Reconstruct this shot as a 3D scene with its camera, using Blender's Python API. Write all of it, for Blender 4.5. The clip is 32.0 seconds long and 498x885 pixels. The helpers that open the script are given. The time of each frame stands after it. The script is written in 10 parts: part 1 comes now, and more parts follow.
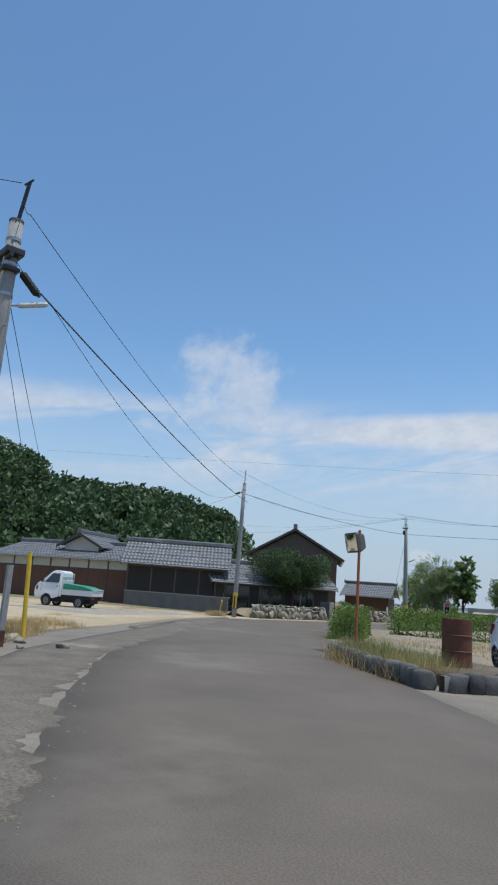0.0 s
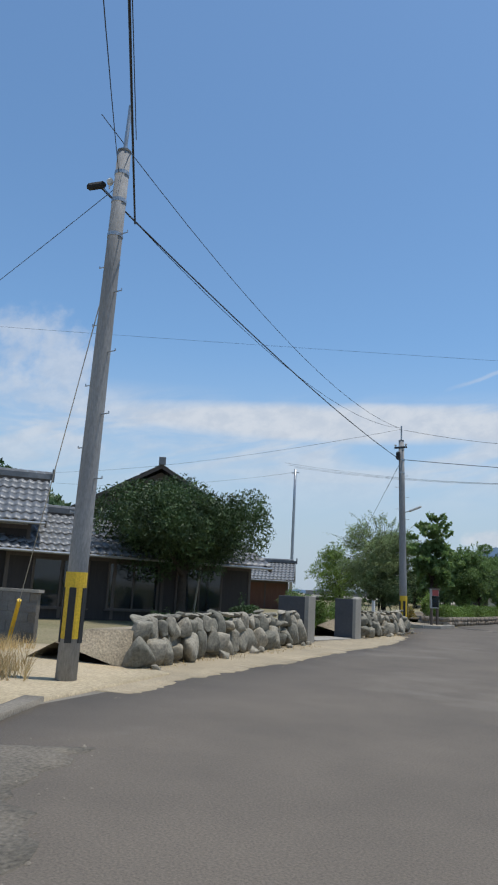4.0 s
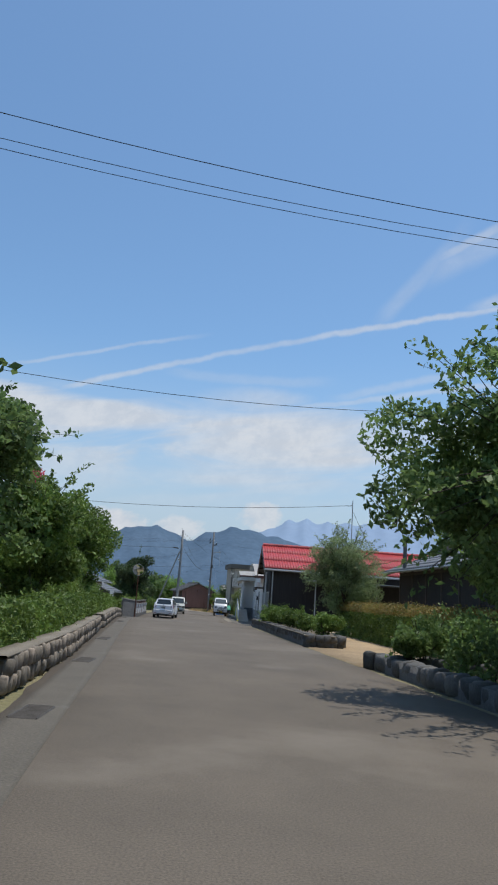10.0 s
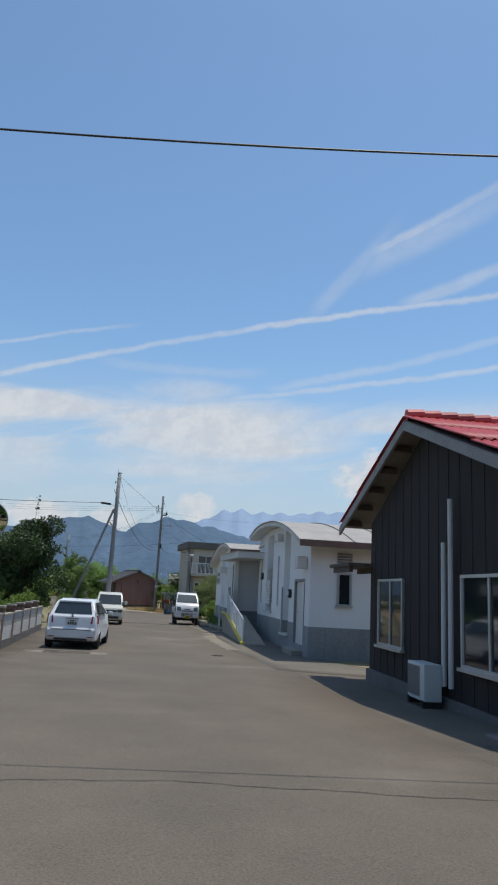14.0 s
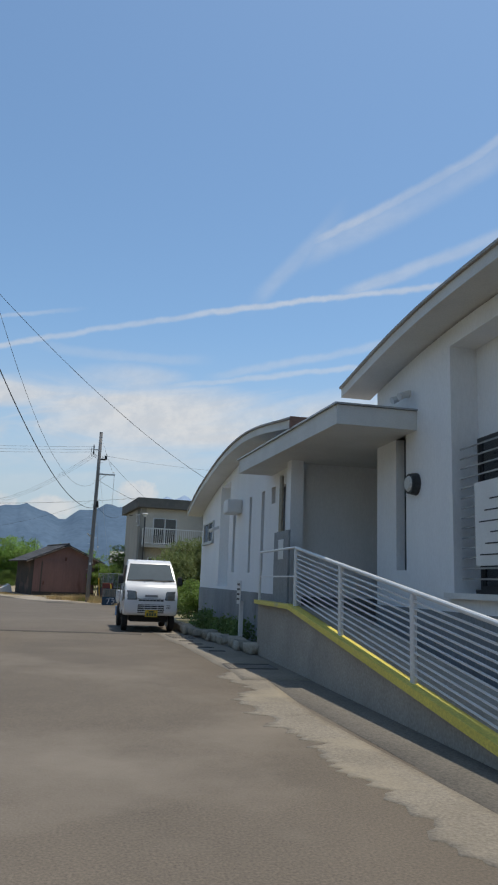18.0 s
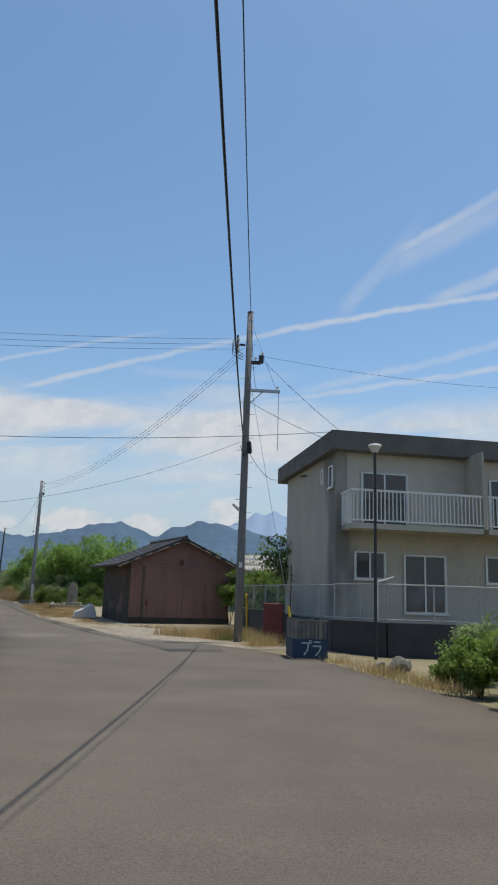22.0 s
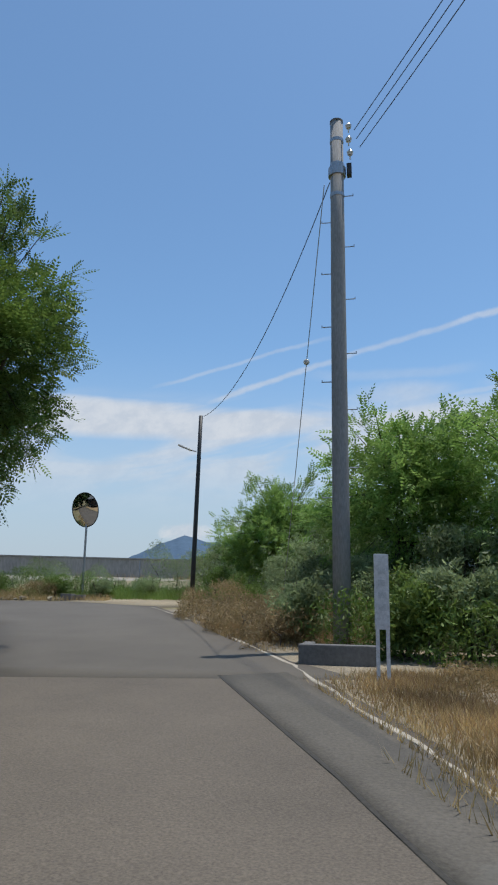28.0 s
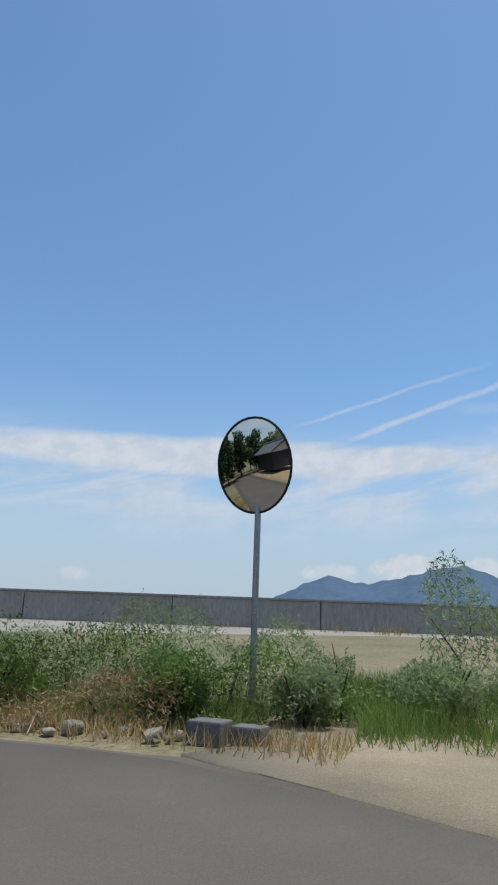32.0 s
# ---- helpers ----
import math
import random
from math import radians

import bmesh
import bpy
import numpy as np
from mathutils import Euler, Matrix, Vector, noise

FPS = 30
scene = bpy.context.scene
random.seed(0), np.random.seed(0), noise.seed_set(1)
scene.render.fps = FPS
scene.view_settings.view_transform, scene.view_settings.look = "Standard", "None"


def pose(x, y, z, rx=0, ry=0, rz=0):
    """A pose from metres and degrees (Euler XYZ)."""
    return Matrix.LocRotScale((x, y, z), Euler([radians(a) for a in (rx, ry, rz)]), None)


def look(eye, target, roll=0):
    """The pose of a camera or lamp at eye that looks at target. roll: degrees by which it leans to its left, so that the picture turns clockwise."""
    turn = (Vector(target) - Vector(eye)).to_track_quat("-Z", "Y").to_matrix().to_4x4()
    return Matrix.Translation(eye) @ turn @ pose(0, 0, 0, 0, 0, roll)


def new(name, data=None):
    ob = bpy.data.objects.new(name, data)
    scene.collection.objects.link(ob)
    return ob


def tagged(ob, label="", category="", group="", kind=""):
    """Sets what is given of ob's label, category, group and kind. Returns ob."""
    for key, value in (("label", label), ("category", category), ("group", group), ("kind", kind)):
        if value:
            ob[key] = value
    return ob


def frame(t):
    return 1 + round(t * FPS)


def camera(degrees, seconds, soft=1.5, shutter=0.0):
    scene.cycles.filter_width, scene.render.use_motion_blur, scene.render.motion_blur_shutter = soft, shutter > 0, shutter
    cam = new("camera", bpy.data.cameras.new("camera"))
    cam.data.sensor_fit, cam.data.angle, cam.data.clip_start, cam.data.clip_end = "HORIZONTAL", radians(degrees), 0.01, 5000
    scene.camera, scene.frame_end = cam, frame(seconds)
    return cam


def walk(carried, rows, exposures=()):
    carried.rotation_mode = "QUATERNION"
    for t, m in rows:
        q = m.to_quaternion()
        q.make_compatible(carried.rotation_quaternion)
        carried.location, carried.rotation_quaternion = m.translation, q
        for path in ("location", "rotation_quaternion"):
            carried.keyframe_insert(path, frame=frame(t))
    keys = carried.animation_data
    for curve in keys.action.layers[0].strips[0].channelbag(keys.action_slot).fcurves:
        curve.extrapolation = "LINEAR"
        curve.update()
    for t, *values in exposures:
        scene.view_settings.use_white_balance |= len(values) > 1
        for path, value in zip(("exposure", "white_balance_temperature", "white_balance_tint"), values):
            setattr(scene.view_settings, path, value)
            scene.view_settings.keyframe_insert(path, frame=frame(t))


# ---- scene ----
# camera and its drive
cam = camera(39.1, 32.0, soft=2.1)
PATH = [
    (0, (0.000, -0.000, 1.302), 50.60, 12.25, 4.13),
    (0.5, (-3.189, 2.264, 1.299), 50.13, 12.15, 3.26),
    (1, (-6.371, 4.309, 1.300), 49.38, 12.18, 2.90),
    (1.5, (-9.715, 6.291, 1.308), 48.41, 12.02, 2.01),
    (2, (-12.729, 9.117, 1.298), 47.76, 12.09, 1.72),
    (2.5, (-15.746, 11.309, 1.283), 44.89, 12.05, 2.05),
    (4.5, (-26.474, 22.339, 1.289), 30.79, 12.01, 3.36),
    (5, (-28.476, 25.789, 1.284), 24.77, 12.30, 3.31),
    (5.5, (-29.938, 29.332, 1.296), 17.64, 12.63, 2.81),
    (6, (-31.051, 32.971, 1.278), 9.60, 13.00, 3.04),
    (6.5, (-31.803, 36.651, 1.290), 3.46, 13.21, 2.40),
    (7, (-32.395, 40.467, 1.305), 2.50, 12.99, 2.74),
    (7.5, (-33.038, 44.100, 1.302), 1.70, 12.99, 2.64),
    (8, (-33.661, 47.252, 1.295), 1.04, 12.87, 2.75),
    (8.5, (-34.120, 51.480, 1.304), 0.75, 12.67, 3.21),
    (9, (-34.776, 55.901, 1.306), -0.04, 12.52, 2.98),
    (9.5, (-35.584, 60.704, 1.303), -0.64, 12.49, 4.28),
    (10, (-36.007, 64.926, 1.304), -1.18, 12.49, 4.06),
    (10.5, (-36.481, 68.987, 1.305), -1.83, 12.49, 4.26),
    (11, (-36.877, 73.596, 1.305), -2.47, 12.42, 4.22),
    (11.5, (-37.279, 78.335, 1.292), -3.25, 12.52, 4.21),
    (12, (-37.549, 82.596, 1.281), -3.96, 12.52, 3.93),
    (12.5, (-37.747, 86.964, 1.274), -4.69, 12.33, 3.84),
    (13, (-37.939, 91.111, 1.273), -5.36, 12.37, 3.55),
    (13.5, (-38.029, 95.223, 1.292), -6.05, 12.39, 3.25),
    (14, (-38.104, 98.657, 1.307), -6.71, 12.08, 3.09),
    (14.5, (-38.191, 101.825, 1.278), -7.41, 12.19, 2.52),
    (16.5, (-37.861, 114.078, 0.823), -10.53, 10.06, 2.10),
    (17, (-37.820, 116.743, 0.722), -11.79, 9.90, 1.50),
    (17.5, (-37.652, 119.931, 0.621), -12.61, 10.41, 1.60),
    (18, (-37.605, 122.817, 0.608), -11.54, 11.25, 2.18),
    (18.5, (-37.569, 125.849, 0.626), -10.34, 11.60, 2.19),
    (19, (-37.612, 128.947, 0.628), -10.39, 11.63, 1.31),
    (19.5, (-37.663, 131.775, 0.619), -6.72, 11.63, 1.19),
    (20, (-37.940, 135.540, 0.627), -5.56, 11.56, 1.08),
    (20.5, (-38.537, 138.738, 0.589), -2.16, 11.55, 1.01),
    (21, (-39.094, 142.151, 0.510), -1.23, 11.92, 1.26),
    (21.5, (-39.667, 145.478, 0.454), -2.96, 12.12, 1.51),
    (22, (-39.879, 149.133, 0.429), -4.23, 12.27, 1.94),
    (22.5, (-40.127, 152.553, 0.393), -5.59, 12.32, 1.33),
    (23, (-40.446, 156.213, 0.336), -4.81, 12.41, 0.86),
    (23.5, (-40.824, 159.884, 0.269), -1.39, 12.44, 0.93),
    (24, (-41.437, 163.354, 0.205), 0.25, 12.27, 0.84),
    (24.5, (-42.446, 166.551, 0.173), 4.87, 11.90, 0.76),
    (25, (-43.384, 170.525, 0.170), 6.48, 12.05, 1.02),
    (25.5, (-44.826, 174.507, 0.153), 10.31, 12.10, 1.39),
    (27.5, (-49.256, 187.208, 0.181), 10.31, 12.05, 0.98),
    (28, (-50.352, 189.863, 0.212), 11.02, 12.19, 0.94),
    (28.5, (-51.359, 192.778, 0.345), 12.20, 12.84, 1.55),
    (29, (-52.417, 195.127, 0.460), 12.17, 13.48, 1.19),
    (29.5, (-53.325, 197.297, 0.562), 13.07, 13.74, 1.50),
    (30, (-54.221, 199.319, 0.668), 13.41, 14.10, 2.25),
    (30.5, (-54.984, 200.954, 0.777), 14.76, 14.45, 2.82),
    (31, (-55.702, 202.313, 0.827), 17.32, 14.91, 3.40),
    (31.5, (-56.378, 203.429, 0.899), 20.55, 14.96, 2.69),
    (32, (-56.970, 204.075, 0.939), 22.86, 15.07, 2.11),
]


def facing(eye, yaw, pitch, roll):
    a, b = radians(yaw), radians(pitch)
    way = Vector((-math.sin(a) * math.cos(b), math.cos(a) * math.cos(b), math.sin(b)))
    return look(eye, Vector(eye) + way * 2, roll)


walk(cam, [(t, facing(eye, yaw, pitch, roll)) for t, eye, yaw, pitch, roll in PATH],
     [(0, 0.0, 6200, 10), (3, 0.0, 6250, 10), (6, 0.0, 6400, 10), (12, 0.0, 6450, 10), (16.5, 0.0, 6800, 10), (23, 0.0, 6750, 10), (25, 0.0, 6500, 10), (32, 0.0, 6350, 10)])
# ---------------------------------------------------------------- daylight
SUN_EL, SUN_AZ = radians(77), radians(59)  # azimuth from +y towards +x
world = bpy.data.worlds.new("sky")
scene.world = world
world.use_nodes = True
wn, wl = world.node_tree.nodes, world.node_tree.links
wn.clear()


def wmath(op, a, b=None, clamp=False):
    n = wn.new("ShaderNodeMath")
    n.operation, n.use_clamp = op, clamp
    for i, v in enumerate((a, b)):
        if v is None:
            continue
        if isinstance(v, (int, float)):
            n.inputs[i].default_value = v
        else:
            wl.new(v, n.inputs[i])
    return n.outputs[0]


def wsmooth(v, lo, hi):
    n = wn.new("ShaderNodeMapRange")
    n.interpolation_type = "SMOOTHSTEP"
    wl.new(v, n.inputs[0])
    n.inputs[1].default_value, n.inputs[2].default_value = lo, hi
    return n.outputs[0]


def wnoise(vec, scale, detail=6, rough=0.6, dist=0.0):
    n = wn.new("ShaderNodeTexNoise")
    wl.new(vec, n.inputs["Vector"])
    n.inputs["Scale"].default_value, n.inputs["Detail"].default_value = scale, detail
    n.inputs["Roughness"].default_value, n.inputs["Distortion"].default_value = rough, dist
    return n.outputs[0]


coord = wn.new("ShaderNodeTexCoord").outputs["Generated"]
sep = wn.new("ShaderNodeSeparateXYZ")
wl.new(coord, sep.inputs[0])
DEG = 180 / math.pi
az = wmath("MULTIPLY", wmath("ARCTAN2", sep.outputs[0], sep.outputs[1]), DEG)
el = wmath("MULTIPLY", wmath("ARCSINE", sep.outputs[2]), DEG)
plane = wn.new("ShaderNodeCombineXYZ")
wl.new(az, plane.inputs[0])
wl.new(wmath("SUBTRACT", el, wmath("MULTIPLY", az, 0.14)), plane.inputs[1])
stretch = wn.new("ShaderNodeMapping")
stretch.inputs["Scale"].default_value = (0.035, 0.16, 1)
wl.new(plane.outputs[0], stretch.inputs[0])
puffs = wn.new("ShaderNodeMapping")
puffs.inputs["Scale"].default_value = (0.22, 0.3, 1)
wl.new(plane.outputs[0], puffs.inputs[0])
streaks = wnoise(stretch.outputs[0], 1.7, 7, 0.55, 0.6)
fluff = wnoise(puffs.outputs[0], 2.1, 10, 0.66, 0.2)
wisp = wnoise(plane.outputs[0], 0.35, 6, 0.6)

# thin cirrus veil between 8 and 19 degrees, broken into streaks
veil = wmath("MULTIPLY", wmath("MULTIPLY", wsmooth(el, 5, 12), wsmooth(el, 16.5, 13.5)), wsmooth(streaks, 0.40, 0.60))


def trail(el0, slope, bend, lo, hi, wide, strength):
    """A contrail: elevation el0 + slope * az + bend * az^2, between two azimuths."""
    line = wmath("ADD", wmath("ADD", wmath("MULTIPLY", az, slope), el0), wmath("MULTIPLY", wmath("MULTIPLY", az, az), bend))
    line = wmath("ADD", line, wmath("MULTIPLY", wmath("SUBTRACT", wisp, 0.5), 0.7))
    off = wmath("ABSOLUTE", wmath("SUBTRACT", el, line))
    core = wmath("MULTIPLY", wsmooth(off, wide, wide * 0.15), wmath("ADD", wmath("MULTIPLY", streaks, 1.1), 0.1))
    return wmath("MULTIPLY", wmath("MULTIPLY", core, wmath("MULTIPLY", wsmooth(az, lo, lo + 3), wsmooth(az, hi, hi - 4))), strength)


def cloud(az0, el0, wide, high, lo, hi, strength, grain):
    """A cloud of its own: an ellipse round an azimuth and an elevation, broken up by the given noise."""
    u, v = wmath("DIVIDE", wmath("SUBTRACT", az, az0), wide), wmath("DIVIDE", wmath("SUBTRACT", el, el0), high)
    near = wmath("SUBTRACT", 1.0, wmath("ADD", wmath("MULTIPLY", u, u), wmath("MULTIPLY", v, v)))
    body = wsmooth(wmath("ADD", wmath("MULTIPLY", near, 0.45), grain), lo, hi)
    return wmath("MULTIPLY", wmath("MULTIPLY", body, wsmooth(near, -0.5, 0.2)), strength)


trails = [trail(19.85, 0.25, -0.0042, -15.8, 31, 0.36, 0.75), trail(21.6, 0.2, -0.004, -20, -2, 0.24, 0.45),
          trail(21.04, 0.38, 0.0, 15, 62, 0.6, 0.6), trail(20.3, 0.375, 0.0, 14.5, 62, 1.5, 0.36), trail(12.3, 0.9, 0.0, 10.5, 20, 1.3, 0.3),
          trail(18.05, 0.275, 0.0, 18, 62, 0.75, 0.6), trail(14.75, 0.165, -0.0015, 2, 46, 0.34, 0.6), trail(14.85, 0.2, 0.0, 7, 40, 0.5, 0.38),
          trail(17.55, 0.0, 0.004, -7, 9, 0.6, 0.26), trail(15.3, 0.23, 0.0, -27, -10, 0.28, 0.5)]
clouds = [cloud(-52.6, 16.6, 5.6, 5.2, 0.55, 0.98, 0.62, wisp),
          # cirrus sheets
          cloud(5.0, 13.0, 13.5, 3.2, 0.42, 1.0, 0.95, streaks), cloud(2.0, 15.2, 8.0, 2.2, 0.6, 1.15, 0.75, streaks), cloud(-26.0, 13.7, 24, 1.75, 0.36, 0.78, 0.88, streaks),
          cloud(-30.0, 9.4, 18, 1.0, 0.66, 1.05, 0.55, streaks), cloud(2.0, 9.4, 16, 1.6, 0.62, 1.05, 0.6, streaks)]
# cumulus over the mountains
heaps = [cloud(19.0, 9.2, 6.0, 3.3, 0.52, 0.86, 0.95, fluff), cloud(-9.5, 5.2, 3.6, 1.3, 0.52, 0.84, 0.95, fluff), cloud(2.6, 6.6, 2.4, 1.6, 0.56, 0.9, 0.8, fluff),
         cloud(-4.0, 5.2, 2.6, 1.2, 0.56, 0.9, 0.75, fluff), cloud(-16.0, 4.8, 2.4, 1.0, 0.56, 0.9, 0.7, fluff), cloud(-36.5, 3.9, 1.6, 0.7, 0.58, 0.95, 0.5, fluff)]
mask = wmath("MULTIPLY", veil, 0.72)
for m in (*trails, *clouds, *heaps):
    mask = wmath("MAXIMUM", mask, m)
haze = wmath("MULTIPLY", wsmooth(el, 21, -1), 0.95)

sky = wn.new("ShaderNodeTexSky")
sky.sky_type, sky.sun_disc = "NISHITA", False
sky.sun_elevation, sky.sun_rotation = SUN_EL, SUN_AZ
sky.air_density, sky.dust_density, sky.ozone_density = 1.0, 0.6, 1.6
tint = wn.new("ShaderNodeMix")
tint.data_type = "RGBA"
wl.new(mask, tint.inputs["Factor"])
grade = wn.new("ShaderNodeMix")
grade.data_type, grade.blend_type = "RGBA", "MULTIPLY"
grade.inputs["Factor"].default_value = 1.0
wl.new(sky.outputs[0], grade.inputs["A"])
grade.inputs["B"].default_value = (1.24, 1.5, 1.58, 1)
veiled = wn.new("ShaderNodeMix")
veiled.data_type = "RGBA"
wl.new(haze, veiled.inputs["Factor"])
wl.new(grade.outputs["Result"], veiled.inputs["A"])
veiled.inputs["B"].default_value = (4.7, 5.55, 6.5, 1)
wl.new(veiled.outputs["Result"], tint.inputs["A"])
shade = wn.new("ShaderNodeMix")
shade.data_type = "RGBA"
wl.new(wsmooth(fluff, 0.36, 0.64), shade.inputs["Factor"])
shade.inputs["A"].default_value, shade.inputs["B"].default_value = (6.0, 6.45, 7.1, 1), (7.1, 7.35, 7.7, 1)
wl.new(shade.outputs["Result"], tint.inputs["B"])
back = wn.new("ShaderNodeBackground")
back.inputs["Strength"].default_value = 0.095
wl.new(tint.outputs["Result"], back.inputs[0])
wl.new(back.outputs[0], wn.new("ShaderNodeOutputWorld").inputs[0])

sun = new("sun", bpy.data.lights.new("sun", "SUN"))
sun.data.energy, sun.data.angle, sun.data.color = 3.4, radians(0.53), (1.0, 0.955, 0.88)
sun.matrix_world = look((0, 0, 60), (-math.sin(SUN_AZ) * math.cos(SUN_EL), -math.cos(SUN_AZ) * math.cos(SUN_EL), 60 - math.sin(SUN_EL)))
# ---------------------------------------------------------------- materials
MATS = {}


def mat(name, a, b=None, rough=0.8, metal=0.0, scale=3.0, fine=40.0, bump=0.15, depth=0.01, spec=0.4, per="", amount=0.25, wear=None, wear_at=0.62, stretch=None, local=False):
    """A surface of two colours mixed by broad and fine noise, with fine relief. per: 'object' or 'island' varies each piece."""
    if name in MATS:
        return MATS[name]
    m = bpy.data.materials.new(name)
    m.use_nodes = True
    nt = m.node_tree
    n, l = nt.nodes, nt.links
    p = n["Principled BSDF"]
    b = b or tuple(c * 0.75 for c in a)
    if local:
        pos = n.new("ShaderNodeTexCoord").outputs["Object"]
    else:
        pos = n.new("ShaderNodeNewGeometry").outputs["Position"]
    if stretch:
        mp = n.new("ShaderNodeMapping")
        mp.inputs["Scale"].default_value = stretch
        l.new(pos, mp.inputs[0])
        pos = mp.outputs[0]

    def tex(s, d):
        t = n.new("ShaderNodeTexNoise")
        t.inputs["Scale"].default_value, t.inputs["Detail"].default_value, t.inputs["Roughness"].default_value = s, d, 0.62
        l.new(pos, t.inputs["Vector"])
        return t.outputs[0]

    def ramp(v, lo, hi):
        r = n.new("ShaderNodeMapRange")
        r.inputs[1].default_value, r.inputs[2].default_value = lo, hi
        l.new(v, r.inputs[0])
        return r.outputs[0]

    def mix(f, x, y, kind="MIX"):
        k = n.new("ShaderNodeMix")
        k.data_type, k.blend_type = "RGBA", kind
        for s, v in ((k.inputs["Factor"], f), (k.inputs["A"], x), (k.inputs["B"], y)):
            if isinstance(v, (int, float)):
                s.default_value = v
            elif isinstance(v, tuple):
                s.default_value = (*v, 1)
            else:
                l.new(v, s)
        return k.outputs["Result"]

    broad, grain = tex(scale, 5), tex(fine, 4)
    col = mix(ramp(broad, 0.3, 0.7), a, b)
    g = mix(ramp(grain, 0.25, 0.75), (1 - amount,) * 3, (1 + amount,) * 3)
    col = mix(1.0, col, g, "MULTIPLY")
    if wear:
        col = mix(ramp(tex(scale * 0.37, 6), wear_at, wear_at + 0.12), col, wear)
    if per:
        if per == "object":
            rnd = n.new("ShaderNodeObjectInfo").outputs["Random"]
        else:
            rnd = n.new("ShaderNodeNewGeometry").outputs["Random Per Island"]
        col = mix(1.0, col, mix(rnd, (0.68, 0.70, 0.68), (1.28, 1.25, 1.2)), "MULTIPLY")
    l.new(col, p.inputs["Base Color"])
    p.inputs["Roughness"].default_value, p.inputs["Metallic"].default_value = rough, metal
    p.inputs["Specular IOR Level"].default_value = spec
    if bump:
        bp = n.new("ShaderNodeBump")
        bp.inputs["Strength"].default_value, bp.inputs["Distance"].default_value = bump, depth
        l.new(grain, bp.inputs["Height"])
        l.new(bp.outputs[0], p.inputs["Normal"])
    MATS[name] = m
    return m


def leaf_mat(name, a, b, trans=0.35):
    if name in MATS:
        return MATS[name]
    m = bpy.data.materials.new(name)
    m.use_nodes = True
    n, l = m.node_tree.nodes, m.node_tree.links
    p, out = n["Principled BSDF"], n["Material Output"]
    rnd = n.new("ShaderNodeNewGeometry")
    k = n.new("ShaderNodeMix")
    k.data_type = "RGBA"
    l.new(rnd.outputs["Random Per Island"], k.inputs["Factor"])
    k.inputs["A"].default_value, k.inputs["B"].default_value = (*a, 1), (*b, 1)
    tx = n.new("ShaderNodeTexNoise")
    tx.inputs["Scale"].default_value = 0.9
    l.new(rnd.outputs["Position"], tx.inputs["Vector"])
    k2 = n.new("ShaderNodeMix")
    k2.data_type, k2.blend_type = "RGBA", "MULTIPLY"
    k2.inputs["Factor"].default_value = 0.7
    l.new(k.outputs["Result"], k2.inputs["A"])
    l.new(tx.outputs["Color"], k2.inputs["B"])
    g = n.new("ShaderNodeMix")
    g.data_type, g.blend_type = "RGBA", "MULTIPLY"
    g.inputs["Factor"].default_value = 1.0
    l.new(k.outputs["Result"], g.inputs["A"])
    rr = n.new("ShaderNodeMapRange")
    rr.inputs[1].default_value, rr.inputs[2].default_value, rr.inputs[3].default_value, rr.inputs[4].default_value = 0.3, 0.7, 0.6, 1.45
    l.new(tx.outputs[0], rr.inputs[0])
    l.new(rr.outputs[0], g.inputs["B"])
    l.new(g.outputs["Result"], p.inputs["Base Color"])
    p.inputs["Roughness"].default_value = 0.55
    p.inputs["Specular IOR Level"].default_value = 0.35
    tr = n.new("ShaderNodeBsdfTranslucent")
    l.new(g.outputs["Result"], tr.inputs[0])
    mx = n.new("ShaderNodeMixShader")
    mx.inputs[0].default_value = trans
    l.new(p.outputs[0], mx.inputs[1])
    l.new(tr.outputs[0], mx.inputs[2])
    l.new(mx.outputs[0], out.inputs[0])
    MATS[name] = m
    return m


def glass_mat(name, tone=(0.03, 0.04, 0.045), rough=0.04, alpha=0.25):
    if name in MATS:
        return MATS[name]
    m = bpy.data.materials.new(name)
    m.use_nodes = True
    n, l = m.node_tree.nodes, m.node_tree.links
    p, out = n["Principled BSDF"], n["Material Output"]
    p.inputs["Base Color"].default_value = (*tone, 1)
    p.inputs["Roughness"].default_value = rough
    p.inputs["Specular IOR Level"].default_value = 0.7
    tr = n.new("ShaderNodeBsdfTransparent")
    tr.inputs[0].default_value = (0.75, 0.8, 0.8, 1)
    mx = n.new("ShaderNodeMixShader")
    mx.inputs[0].default_value = alpha
    l.new(p.outputs[0], mx.inputs[1])
    l.new(tr.outputs[0], mx.inputs[2])
    l.new(mx.outputs[0], out.inputs[0])
    MATS[name] = m
    return m


ASPHALT = mat("asphalt", (0.150, 0.124, 0.095), (0.108, 0.090, 0.070), 0.92, scale=0.55, fine=60, bump=0.5, depth=0.008, amount=0.38, wear=(0.185, 0.158, 0.125), wear_at=0.57)
ASPHALT2 = mat("new_asphalt", (0.140, 0.122, 0.098), (0.108, 0.094, 0.076), 0.9, scale=0.5, fine=80, bump=0.35, depth=0.006)
CONCRETE = mat("concrete", (0.37, 0.34, 0.29), (0.28, 0.255, 0.215), 0.9, scale=0.9, fine=35, bump=0.25, wear=(0.21, 0.20, 0.18), wear_at=0.64)
WORNCON = mat("worn_concrete", (0.24, 0.21, 0.165), (0.175, 0.15, 0.115), 0.92, scale=0.8, fine=40, bump=0.4, amount=0.35, wear=(0.31, 0.265, 0.19), wear_at=0.6)
